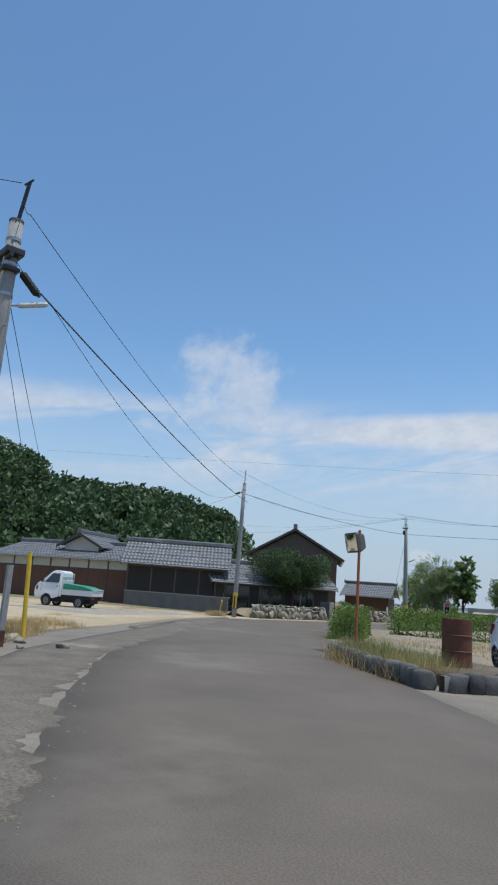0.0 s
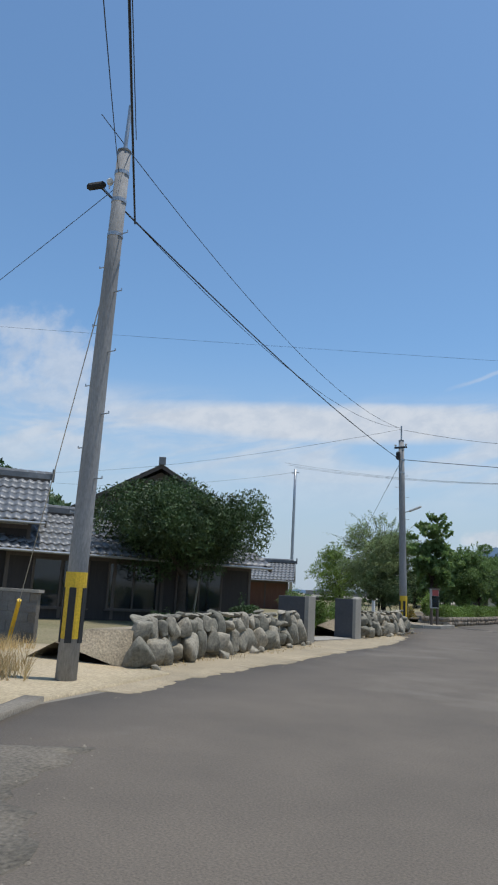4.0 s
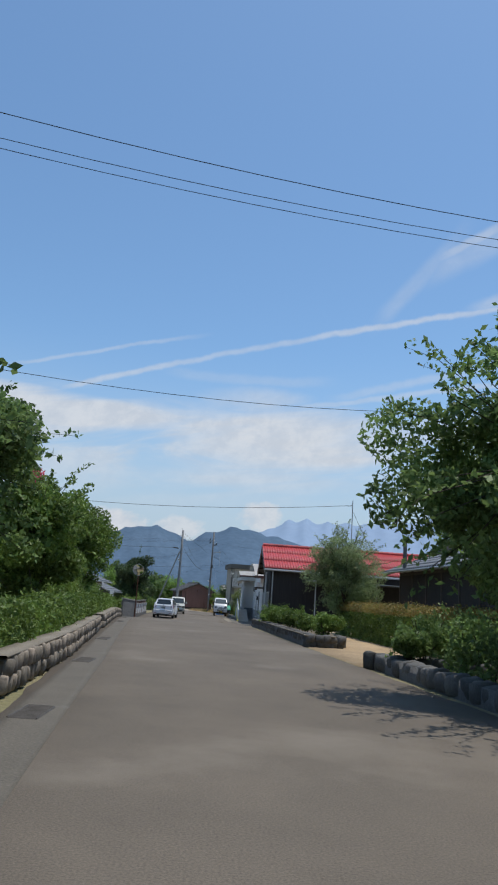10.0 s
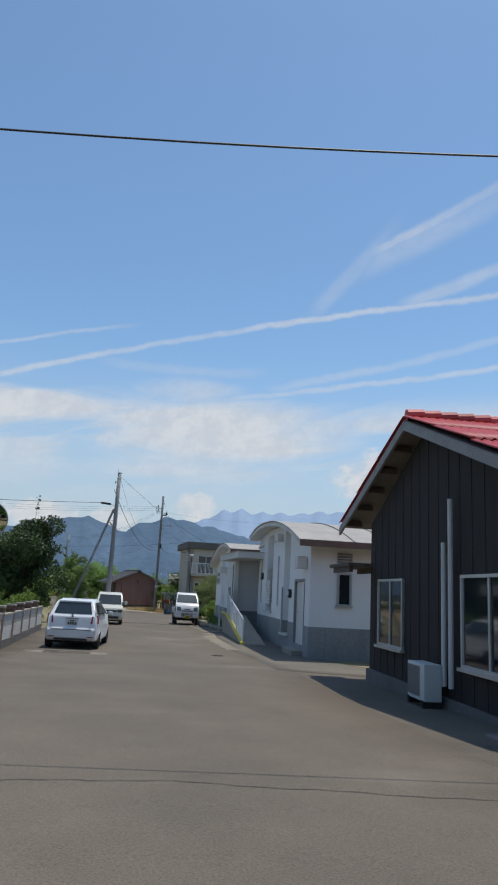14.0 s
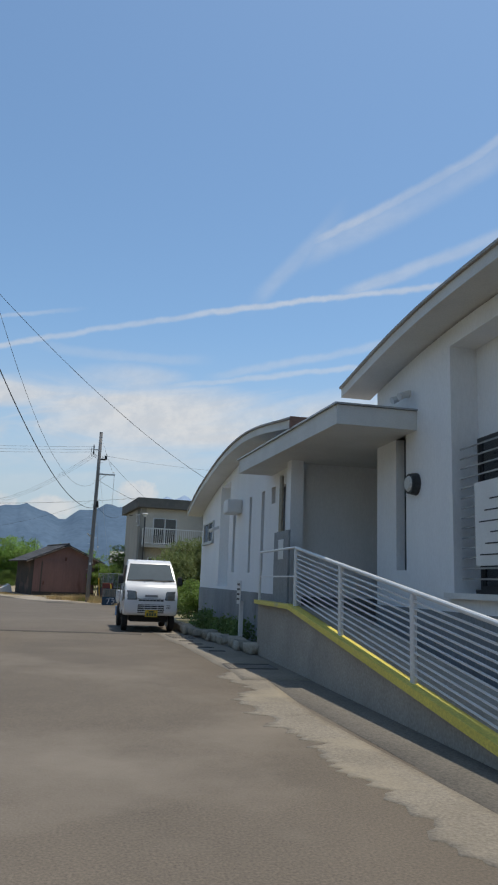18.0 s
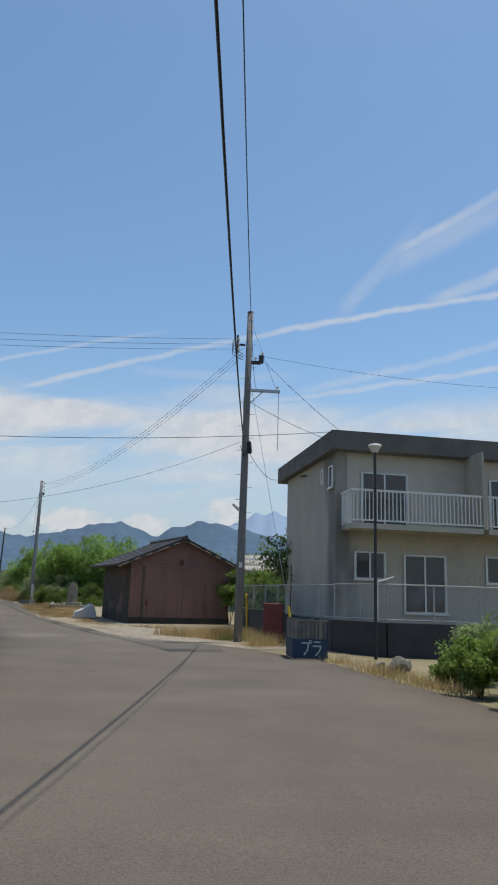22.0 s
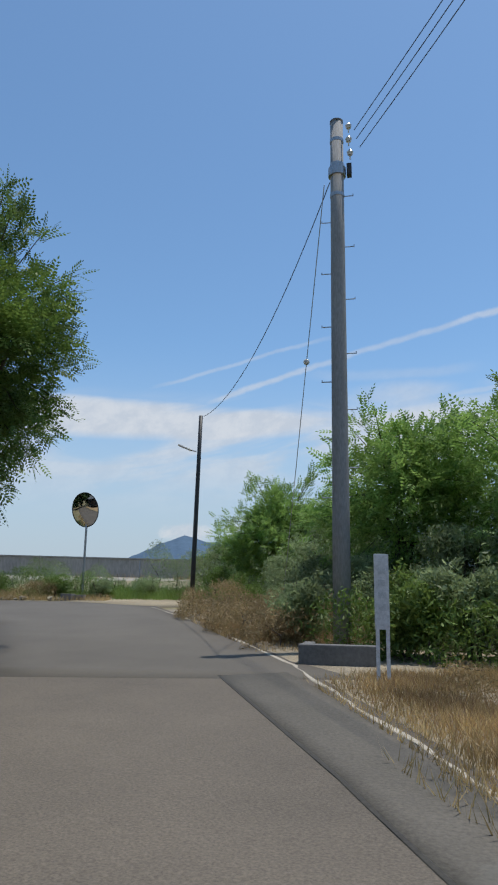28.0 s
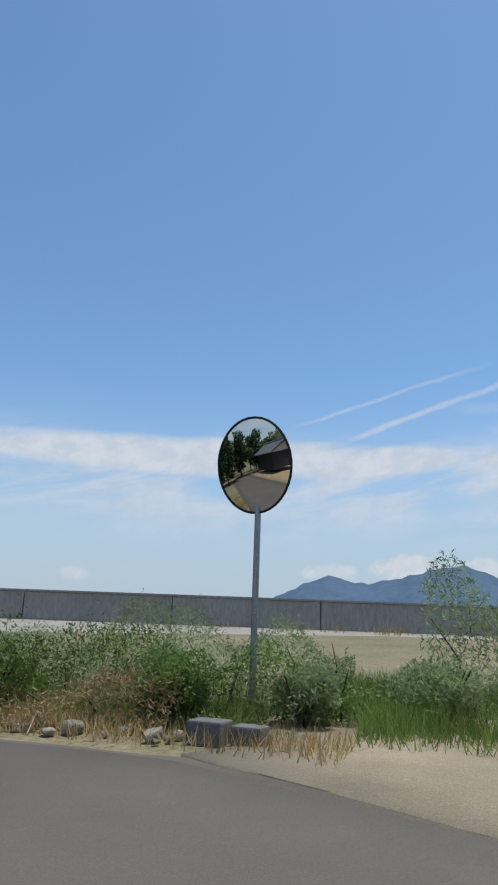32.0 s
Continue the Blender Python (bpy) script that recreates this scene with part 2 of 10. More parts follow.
PALECON = mat("pale_concrete", (0.46, 0.41, 0.33), (0.36, 0.31, 0.24), 0.92, scale=0.5, fine=30, bump=0.3, wear=(0.30, 0.27, 0.2), wear_at=0.6)
DIRT = mat("dry_dirt", (0.38, 0.315, 0.22), (0.21, 0.175, 0.125), 0.95, scale=1.0, fine=26, bump=0.7, depth=0.03, amount=0.45, wear=(0.21, 0.19, 0.12), wear_at=0.6)
OCHRE = mat("ochre_earth", (0.44, 0.31, 0.18), (0.33, 0.235, 0.135), 0.95, scale=0.7, fine=24, bump=0.5, depth=0.02, amount=0.35, wear=(0.40, 0.33, 0.22), wear_at=0.58)
VERGESAND = mat("verge_sand", (0.40, 0.322, 0.21), (0.27, 0.222, 0.148), 0.95, scale=0.7, fine=70, bump=0.4, depth=0.02, amount=0.4, wear=(0.29, 0.255, 0.19), wear_at=0.58)
GROUND = mat("earth_and_grass", (0.16, 0.15, 0.07), (0.27, 0.22, 0.13), 0.95, scale=0.25, fine=12, bump=0.6, depth=0.05, amount=0.35)
DARKCON = mat("weathered_concrete", (0.19, 0.185, 0.175), (0.13, 0.125, 0.12), 0.9, scale=1.2, fine=30, bump=0.3, wear=(0.09, 0.09, 0.08), wear_at=0.6)
STONE = mat("field_stone", (0.33, 0.295, 0.235), (0.18, 0.168, 0.135), 0.9, scale=2.2, fine=18, bump=0.8, depth=0.03, amount=0.4, per="object", wear=(0.36, 0.30, 0.215), wear_at=0.6)
BROWNSTONE = mat("brown_stone", (0.30, 0.25, 0.20), (0.19, 0.16, 0.13), 0.9, scale=3.0, fine=26, bump=0.5, depth=0.02, per="object")
MORTAR = mat("mortar", (0.20, 0.18, 0.15), (0.14, 0.125, 0.105), 0.95, scale=3, fine=40)
POLE = mat("pole_concrete", (0.30, 0.295, 0.285), (0.24, 0.235, 0.23), 0.85, scale=1.2, fine=45, bump=0.2, stretch=(1, 1, 0.25))
STEEL = mat("galvanised_steel", (0.42, 0.43, 0.44), (0.34, 0.35, 0.36), 0.42, 0.8, scale=4, fine=50, bump=0.05)
BLACKMETAL = mat("dark_metal", (0.035, 0.035, 0.037), (0.05, 0.05, 0.05), 0.5, 0.3, scale=5, fine=60, bump=0.05)
RUBBER = mat("black_rubber", (0.018, 0.018, 0.018), (0.028, 0.028, 0.027), 0.75, scale=6, fine=60, bump=0.1)
CABLE = mat("cable_sheath", (0.02, 0.02, 0.022), (0.03, 0.03, 0.03), 0.6, scale=5, fine=50, bump=0.0)
RUST = mat("rust", (0.17, 0.065, 0.035), (0.10, 0.045, 0.03), 0.85, scale=5, fine=40, bump=0.3, wear=(0.25, 0.10, 0.05), wear_at=0.6)
ORANGE = mat("faded_orange_paint", (0.42, 0.13, 0.04), (0.32, 0.10, 0.04), 0.6, scale=6, fine=40, bump=0.1, wear=(0.20, 0.08, 0.04), wear_at=0.64)
YELLOW = mat("yellow_paint", (0.70, 0.46, 0.03), (0.60, 0.38, 0.03), 0.55, scale=4, fine=40, bump=0.08, wear=(0.35, 0.25, 0.07), wear_at=0.66)
BLACK = mat("black_paint", (0.02, 0.02, 0.02), (0.03, 0.03, 0.03), 0.6, scale=4, fine=40, bump=0.05)
BARK = mat("bark", (0.085, 0.065, 0.05), (0.05, 0.04, 0.03), 0.95, scale=6, fine=30, bump=0.8, depth=0.03)
DRYGRASS = leaf_mat("dry_grass", (0.56, 0.42, 0.20), (0.36, 0.25, 0.11), 0.3)
RUSTGRASS = leaf_mat("reddish_dry_grass", (0.40, 0.27, 0.14), (0.27, 0.17, 0.09), 0.3)
GRASS = leaf_mat("green_grass", (0.13, 0.19, 0.035), (0.22, 0.27, 0.07), 0.35)
LEAF = leaf_mat("dark_leaves", (0.115, 0.185, 0.055), (0.20, 0.285, 0.095), 0.5)
LEAF_PINE = leaf_mat("pine_leaves", (0.04, 0.072, 0.026), (0.075, 0.115, 0.04), 0.2)
LEAF_LIGHT = leaf_mat("light_leaves", (0.13, 0.21, 0.045), (0.25, 0.34, 0.08), 0.45)
LEAF_WILLOW = leaf_mat("willow_leaves", (0.15, 0.195, 0.07), (0.26, 0.30, 0.12), 0.45)
LEAF_SCRUB = leaf_mat("scrub_leaves", (0.20, 0.265, 0.115), (0.33, 0.40, 0.20), 0.55)
LEAF_HEDGE = leaf_mat("hedge_leaves", (0.09, 0.155, 0.03), (0.19, 0.27, 0.06), 0.35)
LEAF_RUST = leaf_mat("rusty_hedge_leaves", (0.30, 0.20, 0.06), (0.20, 0.20, 0.06), 0.35)
SOIL = mat("garden_soil", (0.17, 0.135, 0.09), (0.11, 0.09, 0.06), 0.95, scale=0.8, fine=24, bump=0.6, depth=0.03, amount=0.4, wear=(0.25, 0.2, 0.13), wear_at=0.62)
LEAF_ACACIA = leaf_mat("acacia_leaves", (0.15, 0.26, 0.06), (0.29, 0.42, 0.11), 0.5)
LEAF_WOODS = leaf_mat("woodland_leaves", (0.04, 0.078, 0.03), (0.085, 0.135, 0.05), 0.25)
FLOWER = leaf_mat("pink_blossom", (0.55, 0.07, 0.12), (0.65, 0.14, 0.2), 0.3)
DARKGLASS = glass_mat("dark_glass", (0.02, 0.025, 0.03), 0.05, 0.08)
# ---------------------------------------------------------------- building tools
KNOT_Y = [-50, 70, 100, 108, 120, 135, 147, 157, 167, 177, 188, 194, 220, 232]
KNOT_Z = [0, 0, -0.02, -0.27, -0.67, -0.70, -0.83, -0.98, -1.11, -1.16, -1.09, -0.89, 0.45, 0.98]


def H(y):
    """Height of the ground: level, then falling away, then climbing to the sea wall."""
    return float(np.interp(y, KNOT_Y, KNOT_Z))


def thing(name, x, y, z=None, rz=0.0, label="", category="", group="", kind=""):
    e = new(name)
    e.matrix_world = pose(x, y, H(y) if z is None else z, 0, 0, rz)
    e.empty_display_size = 0.2
    return tagged(e, label, category, group, kind)


def link(name, me, material, parent=None, label=""):
    if material:
        me.materials.append(material)
    ob = new(name, me)
    ob.parent = parent
    if label:
        ob["label"] = label
    return ob


def part(name, bm, material, parent, label="", smooth=False):
    me = bpy.data.meshes.new(name)
    bmesh.ops.recalc_face_normals(bm, faces=bm.faces[:])
    bm.to_mesh(me)
    bm.free()
    if smooth:
        me.shade_smooth()
    return link(name, me, material, parent, label)


def np_mesh(name, verts, faces):
    """A mesh from arrays of corners and of equal-sided faces."""
    me = bpy.data.meshes.new(name)
    verts, faces = np.asarray(verts, np.float32), np.asarray(faces, np.int32)
    k = faces.shape[1]
    me.vertices.add(len(verts))
    me.vertices.foreach_set("co", verts.ravel())
    me.loops.add(faces.size)
    me.loops.foreach_set("vertex_index", faces.ravel())
    me.polygons.add(len(faces))
    me.polygons.foreach_set("loop_start", np.arange(0, faces.size, k, dtype=np.int32))
    me.update(calc_edges=True)
    return me


def box(bm, x0, y0, z0, x1, y1, z1, bevel=0.0, m=None):
    g = bmesh.ops.create_cube(bm, size=1.0, matrix=Matrix.Translation(((x0 + x1) / 2, (y0 + y1) / 2, (z0 + z1) / 2)) @ Matrix.Diagonal((abs(x1 - x0), abs(y1 - y0), abs(z1 - z0), 1)))
    vs = g["verts"]
    if bevel:
        es = list({e for v in vs for e in v.link_edges})
        r = bmesh.ops.bevel(bm, geom=es, offset=bevel, segments=2, affect="EDGES", profile=0.6)
        vs = list({v for f in r["faces"] for v in f.verts} | {v for v in vs if v.is_valid})
    if m is not None:
        bmesh.ops.transform(bm, matrix=m, verts=vs)
    return vs


def boxes(*rows, bevel=0.0):
    bm = bmesh.new()
    for r in rows:
        box(bm, *r, bevel=bevel)
    return bm


def each(name, rows, material, parent, label=""):
    """Every box a part of its own."""
    for r in rows:
        part(name, boxes(r), material, parent, label)


def patch(name, x, y, rx, ry, material, off, label, category="patch", turn=0.0, seed=0):
    """A flat uneven stain or patch lying on the ground."""
    r = random.Random(seed)
    ph = [r.uniform(0, 6.28) for _ in range(5)]
    rim = []
    for k in range(48):
        a = 2 * math.pi * k / 48
        d = 1 + 0.16 * math.sin(2 * a + ph[0]) + 0.12 * math.sin(3 * a + ph[1]) + 0.1 * math.sin(7 * a + ph[2]) + 0.07 * math.sin(13 * a + ph[3]) + 0.06 * r.uniform(-1, 1)
        u, w = math.cos(a) * rx * d, math.sin(a) * ry * d
        px_, py_ = x + u * math.cos(turn) - w * math.sin(turn), y + u * math.sin(turn) + w * math.cos(turn)
        rim.append((px_, py_, H(py_) + off))
    v = [(x, y, H(y) + off)] + rim
    f = [(0, k + 1, (k + 1) % 48 + 1) for k in range(48)]
    return tagged(link(name, np_mesh(name, v, f), material), label, category, "", "structure")


def rod(bm, a, b, r0, r1=None, seg=8):
    """A straight round bar from a to b."""
    a, b = Vector(a), Vector(b)
    r1 = r0 if r1 is None else r1
    d = b - a
    m = Matrix.Translation((a + b) / 2) @ d.to_track_quat("Z", "Y").to_matrix().to_4x4()
    bmesh.ops.create_cone(bm, cap_ends=True, segments=seg, radius1=r0, radius2=r1, depth=d.length, matrix=m)


def rods(rows, seg=8):
    bm = bmesh.new()
    for r in rows:
        rod(bm, *r, seg=seg)
    return bm


def prism(bm, pts, axis, lo, hi):
    """A flat outline pushed along an axis. pts: pairs in the other two axes, in order."""
    def at(p, v):
        return {0: (v, p[0], p[1]), 1: (p[0], v, p[1]), 2: (p[0], p[1], v)}[axis]
    a = [bm.verts.new(at(p, lo)) for p in pts]
    b = [bm.verts.new(at(p, hi)) for p in pts]
    n = len(pts)
    bm.faces.new(a)
    bm.faces.new(b[::-1])
    for i in range(n):
        bm.faces.new((a[i], b[i], b[(i + 1) % n], a[(i + 1) % n]))


def tube(bm, pts, radii, seg=7):
    """A bent tapering limb through pts."""
    rings = []
    for i, p in enumerate(pts):
        d = (Vector(pts[min(i + 1, len(pts) - 1)]) - Vector(pts[max(i - 1, 0)])).normalized()
        q = d.to_track_quat("Z", "Y")
        rings.append([bm.verts.new(Vector(p) + q @ Vector((math.cos(a) * radii[i], math.sin(a) * radii[i], 0))) for a in (2 * math.pi * k / seg for k in range(seg))])
    for r, s in zip(rings, rings[1:]):
        for k in range(seg):
            bm.faces.new((r[k], r[(k + 1) % seg], s[(k + 1) % seg], s[k]))
    bm.faces.new(rings[0][::-1])
    bm.faces.new(rings[-1])


def strip(name, left, right, material, off, kind="structure", label="", category="", step=1.5, parent=None, ragged=0.0):
    """A sheet between two edges that follows the ground's height. left, right: equal lists of plan points."""
    L, R = [], []
    for i in range(len(left) - 1):
        d = max(math.dist(left[i], left[i + 1]), math.dist(right[i], right[i + 1]))
        n = max(1, int(d / step))
        for k in range(n):
            f = k / n
            L.append([left[i][j] + (left[i + 1][j] - left[i][j]) * f for j in (0, 1)])
            R.append([right[i][j] + (right[i + 1][j] - right[i][j]) * f for j in (0, 1)])
    L.append(left[-1])
    R.append(right[-1])
    if ragged:
        for k, (a, b) in enumerate(zip(L, R)):
            d = math.dist(a, b)
            for p, q, ph in ((a, b, 0.0), (b, a, 2.0)):
                j = ragged * (math.sin(k * 7.13 + ph) + math.sin(k * k * 0.37 + ph * 2) * 0.8 + math.sin(k * 0.31 + ph) * 0.7) / d
                u = ((q[0] - p[0]) * j, (q[1] - p[1]) * j)
                if p is a:
                    L[k] = [a[0] + u[0], a[1] + u[1]]
                else:
                    R[k] = [b[0] + u[0], b[1] + u[1]]
    cols = 5
    share = [0] + [c / cols for c in range(cols + 1)] + [1]
    rows = [(L[0], R[0], 0.07)] + [(a, b, 0.0) for a, b in zip(L, R)] + [(L[-1], R[-1], 0.07)]
    v = []
    for a, b, low in rows:
        for i, s in enumerate(share):
            x, y = a[0] + (b[0] - a[0]) * s, a[1] + (b[1] - a[1]) * s
            v.append((x, y, H(y) + off - (0.07 if i in (0, cols + 2) else low)))
    w = cols + 3
    f = [(r * w + c, r * w + c + 1, (r + 1) * w + c + 1, (r + 1) * w + c) for r in range(len(rows) - 1) for c in range(w - 1)]
    ob = link(name, np_mesh(name, v, [q[::-1] for q in f]), material, parent)
    if parent is None:
        tagged(ob, label, category, "", kind)
    return ob


def wire(name, a, b, sag, r=0.012, label="thin black overhead power cable", group="overhead wires", n=24):
    a, b = np.array(a, float), np.array(b, float)
    t = np.linspace(0, 1, n)
    pts = a + (b - a) * t[:, None]
    pts[:, 2] -= sag * 4 * t * (1 - t)
    bm = bmesh.new()
    tube(bm, [tuple(p) for p in pts], [r] * n, 5)
    ob = part(name, bm, CABLE, None)
    return tagged(ob, label, "cable", group)


rng = np.random.default_rng(7)


def leaf_cloud(centres, size, spread=0.35, up=0.4, narrow=0.5):
    """Leaves (bent diamonds of four corners) at the given places, turned at random."""
    c = np.asarray(centres, float)
    n = len(c)
    s = size * rng.uniform(1 - spread, 1 + spread, n)[:, None]
    a = rng.normal(size=(n, 3))
    a[:, 2] -= up
    a /= np.linalg.norm(a, axis=1)[:, None]
    b = np.cross(a, rng.normal(size=(n, 3)) + (0, 0, 0.2))
    b /= np.linalg.norm(b, axis=1)[:, None] + 1e-9
    k = np.cross(a, b)
    v = np.stack([c - a * s, c + b * s * narrow + k * s * 0.15, c + a * s, c - b * s * narrow + k * s * 0.15], 1).reshape(-1, 3)
    f = np.arange(n * 4).reshape(-1, 4)
    return v, f


def blades(points, height, width, lean=0.35):
    """Upright grass blades (triangles) rooted at the points."""
    p = np.asarray(points, float)
    n = len(p)
    h = height * rng.uniform(0.5, 1.25, n)[:, None]
    th = rng.uniform(0, 2 * math.pi, n)
    side = np.stack([np.cos(th), np.sin(th), 0 * th], 1) * width
    tip = rng.normal(size=(n, 3)) * lean * h
    tip[:, 2] = h[:, 0]
    v = np.stack([p - side, p + side, p + tip], 1).reshape(-1, 3)
    return v, np.arange(n * 3).reshape(-1, 3)
# ---------------------------------------------------------------- ground, roads
GUTTER = mat("gutter_concrete", (0.128, 0.112, 0.09), (0.102, 0.09, 0.072), 0.9, scale=1.5, fine=40, bump=0.3, amount=0.3, wear=(0.16, 0.152, 0.13), wear_at=0.62)
xs = np.unique(np.r_[np.linspace(-4200, -300, 8), np.linspace(-300, 200, 51), np.linspace(200, 4200, 8)])
ys = np.unique(np.r_[np.linspace(-4200, -60, 8), np.linspace(-60, 240, 151), np.linspace(240, 4200, 10)])
gv = [(x, y, H(y) - 0.03) for y in ys for x in xs]
w = len(xs)
gf = [(r * w + c, r * w + c + 1, (r + 1) * w + c + 1, (r + 1) * w + c) for r in range(len(ys) - 1) for c in range(w - 1)]
tagged(link("ground", np_mesh("ground", gv, gf), GROUND), "dry earth ground with patchy grass", "ground", "", "structure")

SANDLOT = mat("sandy_lot", (0.47, 0.38, 0.25), (0.36, 0.29, 0.18), 0.95, scale=0.45, fine=22, bump=0.6, depth=0.02, amount=0.3, wear=(0.30, 0.27, 0.17), wear_at=0.56)
ROAD = [((8, -6.6), (10.5, -2.6)), ((-4.66, 2.06), (-1.8, 6.0)), ((-7.33, 3.62), (-4.77, 8.04)), ((-11.84, 6.57), (-8.5, 10.7)),
        ((-21.8, 14.5), (-14.0, 15.2)), ((-27.4, 19.6), (-17.9, 18.9)), ((-30.2, 23.5), (-21.5, 23.6)), ((-30.85, 27.5), (-23.6, 26.3)),
        ((-31.28, 31), (-25.7, 30.4)), ((-31.8, 33.8), (-26.3, 34)), ((-32.32, 37), (-26.9, 37)), ((-32.72, 39.0), (-27.3, 39.4)), ((-33.6, 42.0), (-28.2, 42)), ((-35.0, 45), (-28.8, 45)), ((-36.2, 48), (-29, 48)),
        ((-36.6, 51.5), (-29.3, 52)), ((-36.1, 54.3), (-29.8, 56)), ((-36.6, 57.5), (-30.1, 57.5)), ((-37.3, 63.6), (-30.8, 63)),
        ((-38.2, 72.6), (-31.9, 71.5)), ((-38.9, 79.2), (-32.7, 79)), ((-39.9, 88.3), (-33.5, 87.2)), ((-41.3, 101.7), (-34.7, 100)),
        ((-42.0, 109), (-34.8, 107)), ((-42.4, 116), (-34.6, 116)), ((-42.7, 122), (-34.7, 121)), ((-42.9, 128), (-35.0, 128)),
        ((-43.0, 140), (-35.3, 138)), ((-43.1, 150), (-35.2, 146)), ((-43.6, 156), (-35.3, 153)), ((-44.3, 160), (-35.6, 160)),
        ((-45.3, 169), (-36.6, 167.5)), ((-45.7, 171), (-38.2, 170.8)), ((-46.6, 174.6), (-40.2, 173.4)), ((-47.8, 178.6), (-43.0, 175.8)), ((-50, 184), (-44.6, 179.2)),
        ((-51.7, 187), (-46.0, 183.5)), ((-53.4, 191), (-47.7, 188)), ((-54.9, 196), (-49.7, 194.6)), ((-56.2, 199.4), (-51.4, 198.8)),
        ((-58, 202.6), (-54.1, 204.6)), ((-60, 204.4), (-56.4, 208.3)), ((-62.5, 204.6), (-59.8, 209.7)), ((-67, 203), (-65, 209.3)), ((-90, 196), (-88, 203))]
strip("road", [a for a, b in ROAD], [b for a, b in ROAD], ASPHALT, 0.0, label="worn grey-brown asphalt village road", category="road", step=0.35, ragged=0.022)
strip("road_shoulder", [(8, -12), (-5, -2), (-10.8, 2.6), (-14.6, 5.2), (-17.5, 7.4), (-21.6, 11.8), (-27.6, 18), (-30, 21.5), (-31.4, 25)], [(9, -4), (-4.2, 3), (-7.0, 4.6), (-11.4, 7.6), (-14, 9.5), (-20.0, 15.0), (-25, 19.4), (-28, 23), (-30, 26)], WORNCON, -0.006, label="worn concrete shoulder beside the asphalt", category="shoulder", step=0.6, ragged=0.05)
strip("side_road", [(-29.2, 47), (-24, 46.4), (0, 43)], [(-29.6, 55.4), (-24, 55.2), (0, 52)], ASPHALT, -0.004, label="asphalt side road joining at the corner", category="road")
LID_L = [(-40.4, 168.75), (-40.75, 169.9), (-41.2, 171.05), (-41.72, 172.57), (-42.94, 175.49), (-43.39, 176.62), (-43.83, 177.69), (-44.52, 179.21), (-45.41, 181.38), (-46.48, 183.87), (-48.34, 188.66), (-50.62, 194.4), (-52.2, 197.9)]
LID_R = [(-38.9, 169.1), (-38.95, 171.0), (-39.8, 171.9), (-41.3, 172.9), (-42.4, 175.6), (-42.75, 176.4), (-43.19, 177.56), (-43.94, 179.5), (-44.69, 181.04), (-45.81, 183.74), (-47.5, 187.9), (-49.8, 194.5), (-51.5, 198.3)]
strip("gutter_lids", LID_L, LID_R, GUTTER, 0.004, label="grey concrete gutter lids along the verge", category="gutter")
# Shade inside the open joint, painted as a thin dark strip on top.
strip("gutter_joint", [(x - 0.035, y) for x, y in LID_L[4:]], LID_L[4:], mat("joint_shade", (0.045, 0.04, 0.035), (0.06, 0.055, 0.045), 0.95, scale=5), 0.006, label="dark open joint beside the gutter lids", category="joint", step=0.5)
strip("newer_asphalt", [(-55.0, 197.2), (-56.1, 199.4), (-57.9, 202.6), (-59.9, 204.5), (-62.4, 204.7), (-66.9, 203.1), (-88, 197)], [(-50.6, 198.0), (-51.6, 199.2), (-54.2, 204.5), (-56.5, 208.2), (-59.8, 209.6), (-65, 209.2), (-86, 203)], ASPHALT2, 0.003, label="smoother dark asphalt at the end of the road", category="road", step=0.7, ragged=0.04)
strip("right_shoulder", [(11, -3.4), (-1.4, 5.2), (-4.4, 7.4), (-8.2, 10.0), (-12.4, 13.2)], [(18, 8), (4, 14), (-2, 15), (-6.2, 13), (-11.6, 15.4)], WORNCON, -0.008, label="worn concrete apron beside the stone planter", category="shoulder")
strip("yard", [(-24, 1), (-44, 6), (-52, 18), (-46, 22), (-38.6, 25), (-35.6, 28.8)], [(-17.4, 7), (-21.4, 12.2), (-26.9, 18.2), (-29.3, 21.3), (-30.3, 24), (-31.2, 27.4)], SANDLOT, 0.03, label="pale sandy lot beside the road", category="yard")
strip("verge_dirt", [(-31.2, 27.4), (-32.4, 29), (-33.3, 34), (-34.3, 38), (-35.0, 44), (-36.0, 50)], [(-29.9, 25.5), (-30.4, 29), (-31.3, 34), (-31.6, 38), (-32.5, 42), (-34.4, 50.5)], VERGESAND, -0.006, label="sandy verge between stone wall and road", category="verge")
strip("field", [(-7.4, 12), (-12, 14.4), (-17, 18), (-23, 25), (-25, 31)], [(8, 30), (0, 38), (-6, 40), (-16, 42), (-26, 44)], DIRT, -0.012, label="field of dry trampled grass", category="field")
strip("shed_yard", [(-40.4, 170.6), (-40.6, 172.6), (-44.0, 175.2), (-45.6, 179.0), (-47.2, 183.0), (-48.6, 187.4), (-50.4, 193)], [(-34, 170.6), (-34, 173), (-34, 178), (-34, 186), (-40, 192), (-44, 194), (-46, 196)], DIRT, -0.006, label="dry gravelly ground in front of the shed", category="yard")
strip("planter_gap", [(-32.8, 81.2), (-33.3, 86.9), (-33.0, 92.6), (-33.0, 100.4)], [(-22, 82), (-22, 88), (-22, 93), (-22, 100.4)], OCHRE, -0.01, label="sandy path between two planting beds", category="path")
strip("forecourt", [(-35.2, 100.3), (-35.2, 104.2)], [(-26, 100.3), (-26, 104.2)], DIRT, -0.012, label="bare ground beside the dark house", category="yard")
strip("house_apron", [(-35.3, 104.2), (-35.4, 110), (-35.5, 118)], [(-26, 104.2), (-30, 110), (-30, 118)], ASPHALT, -0.009, label="worn asphalt apron before the dark house", category="pavement")
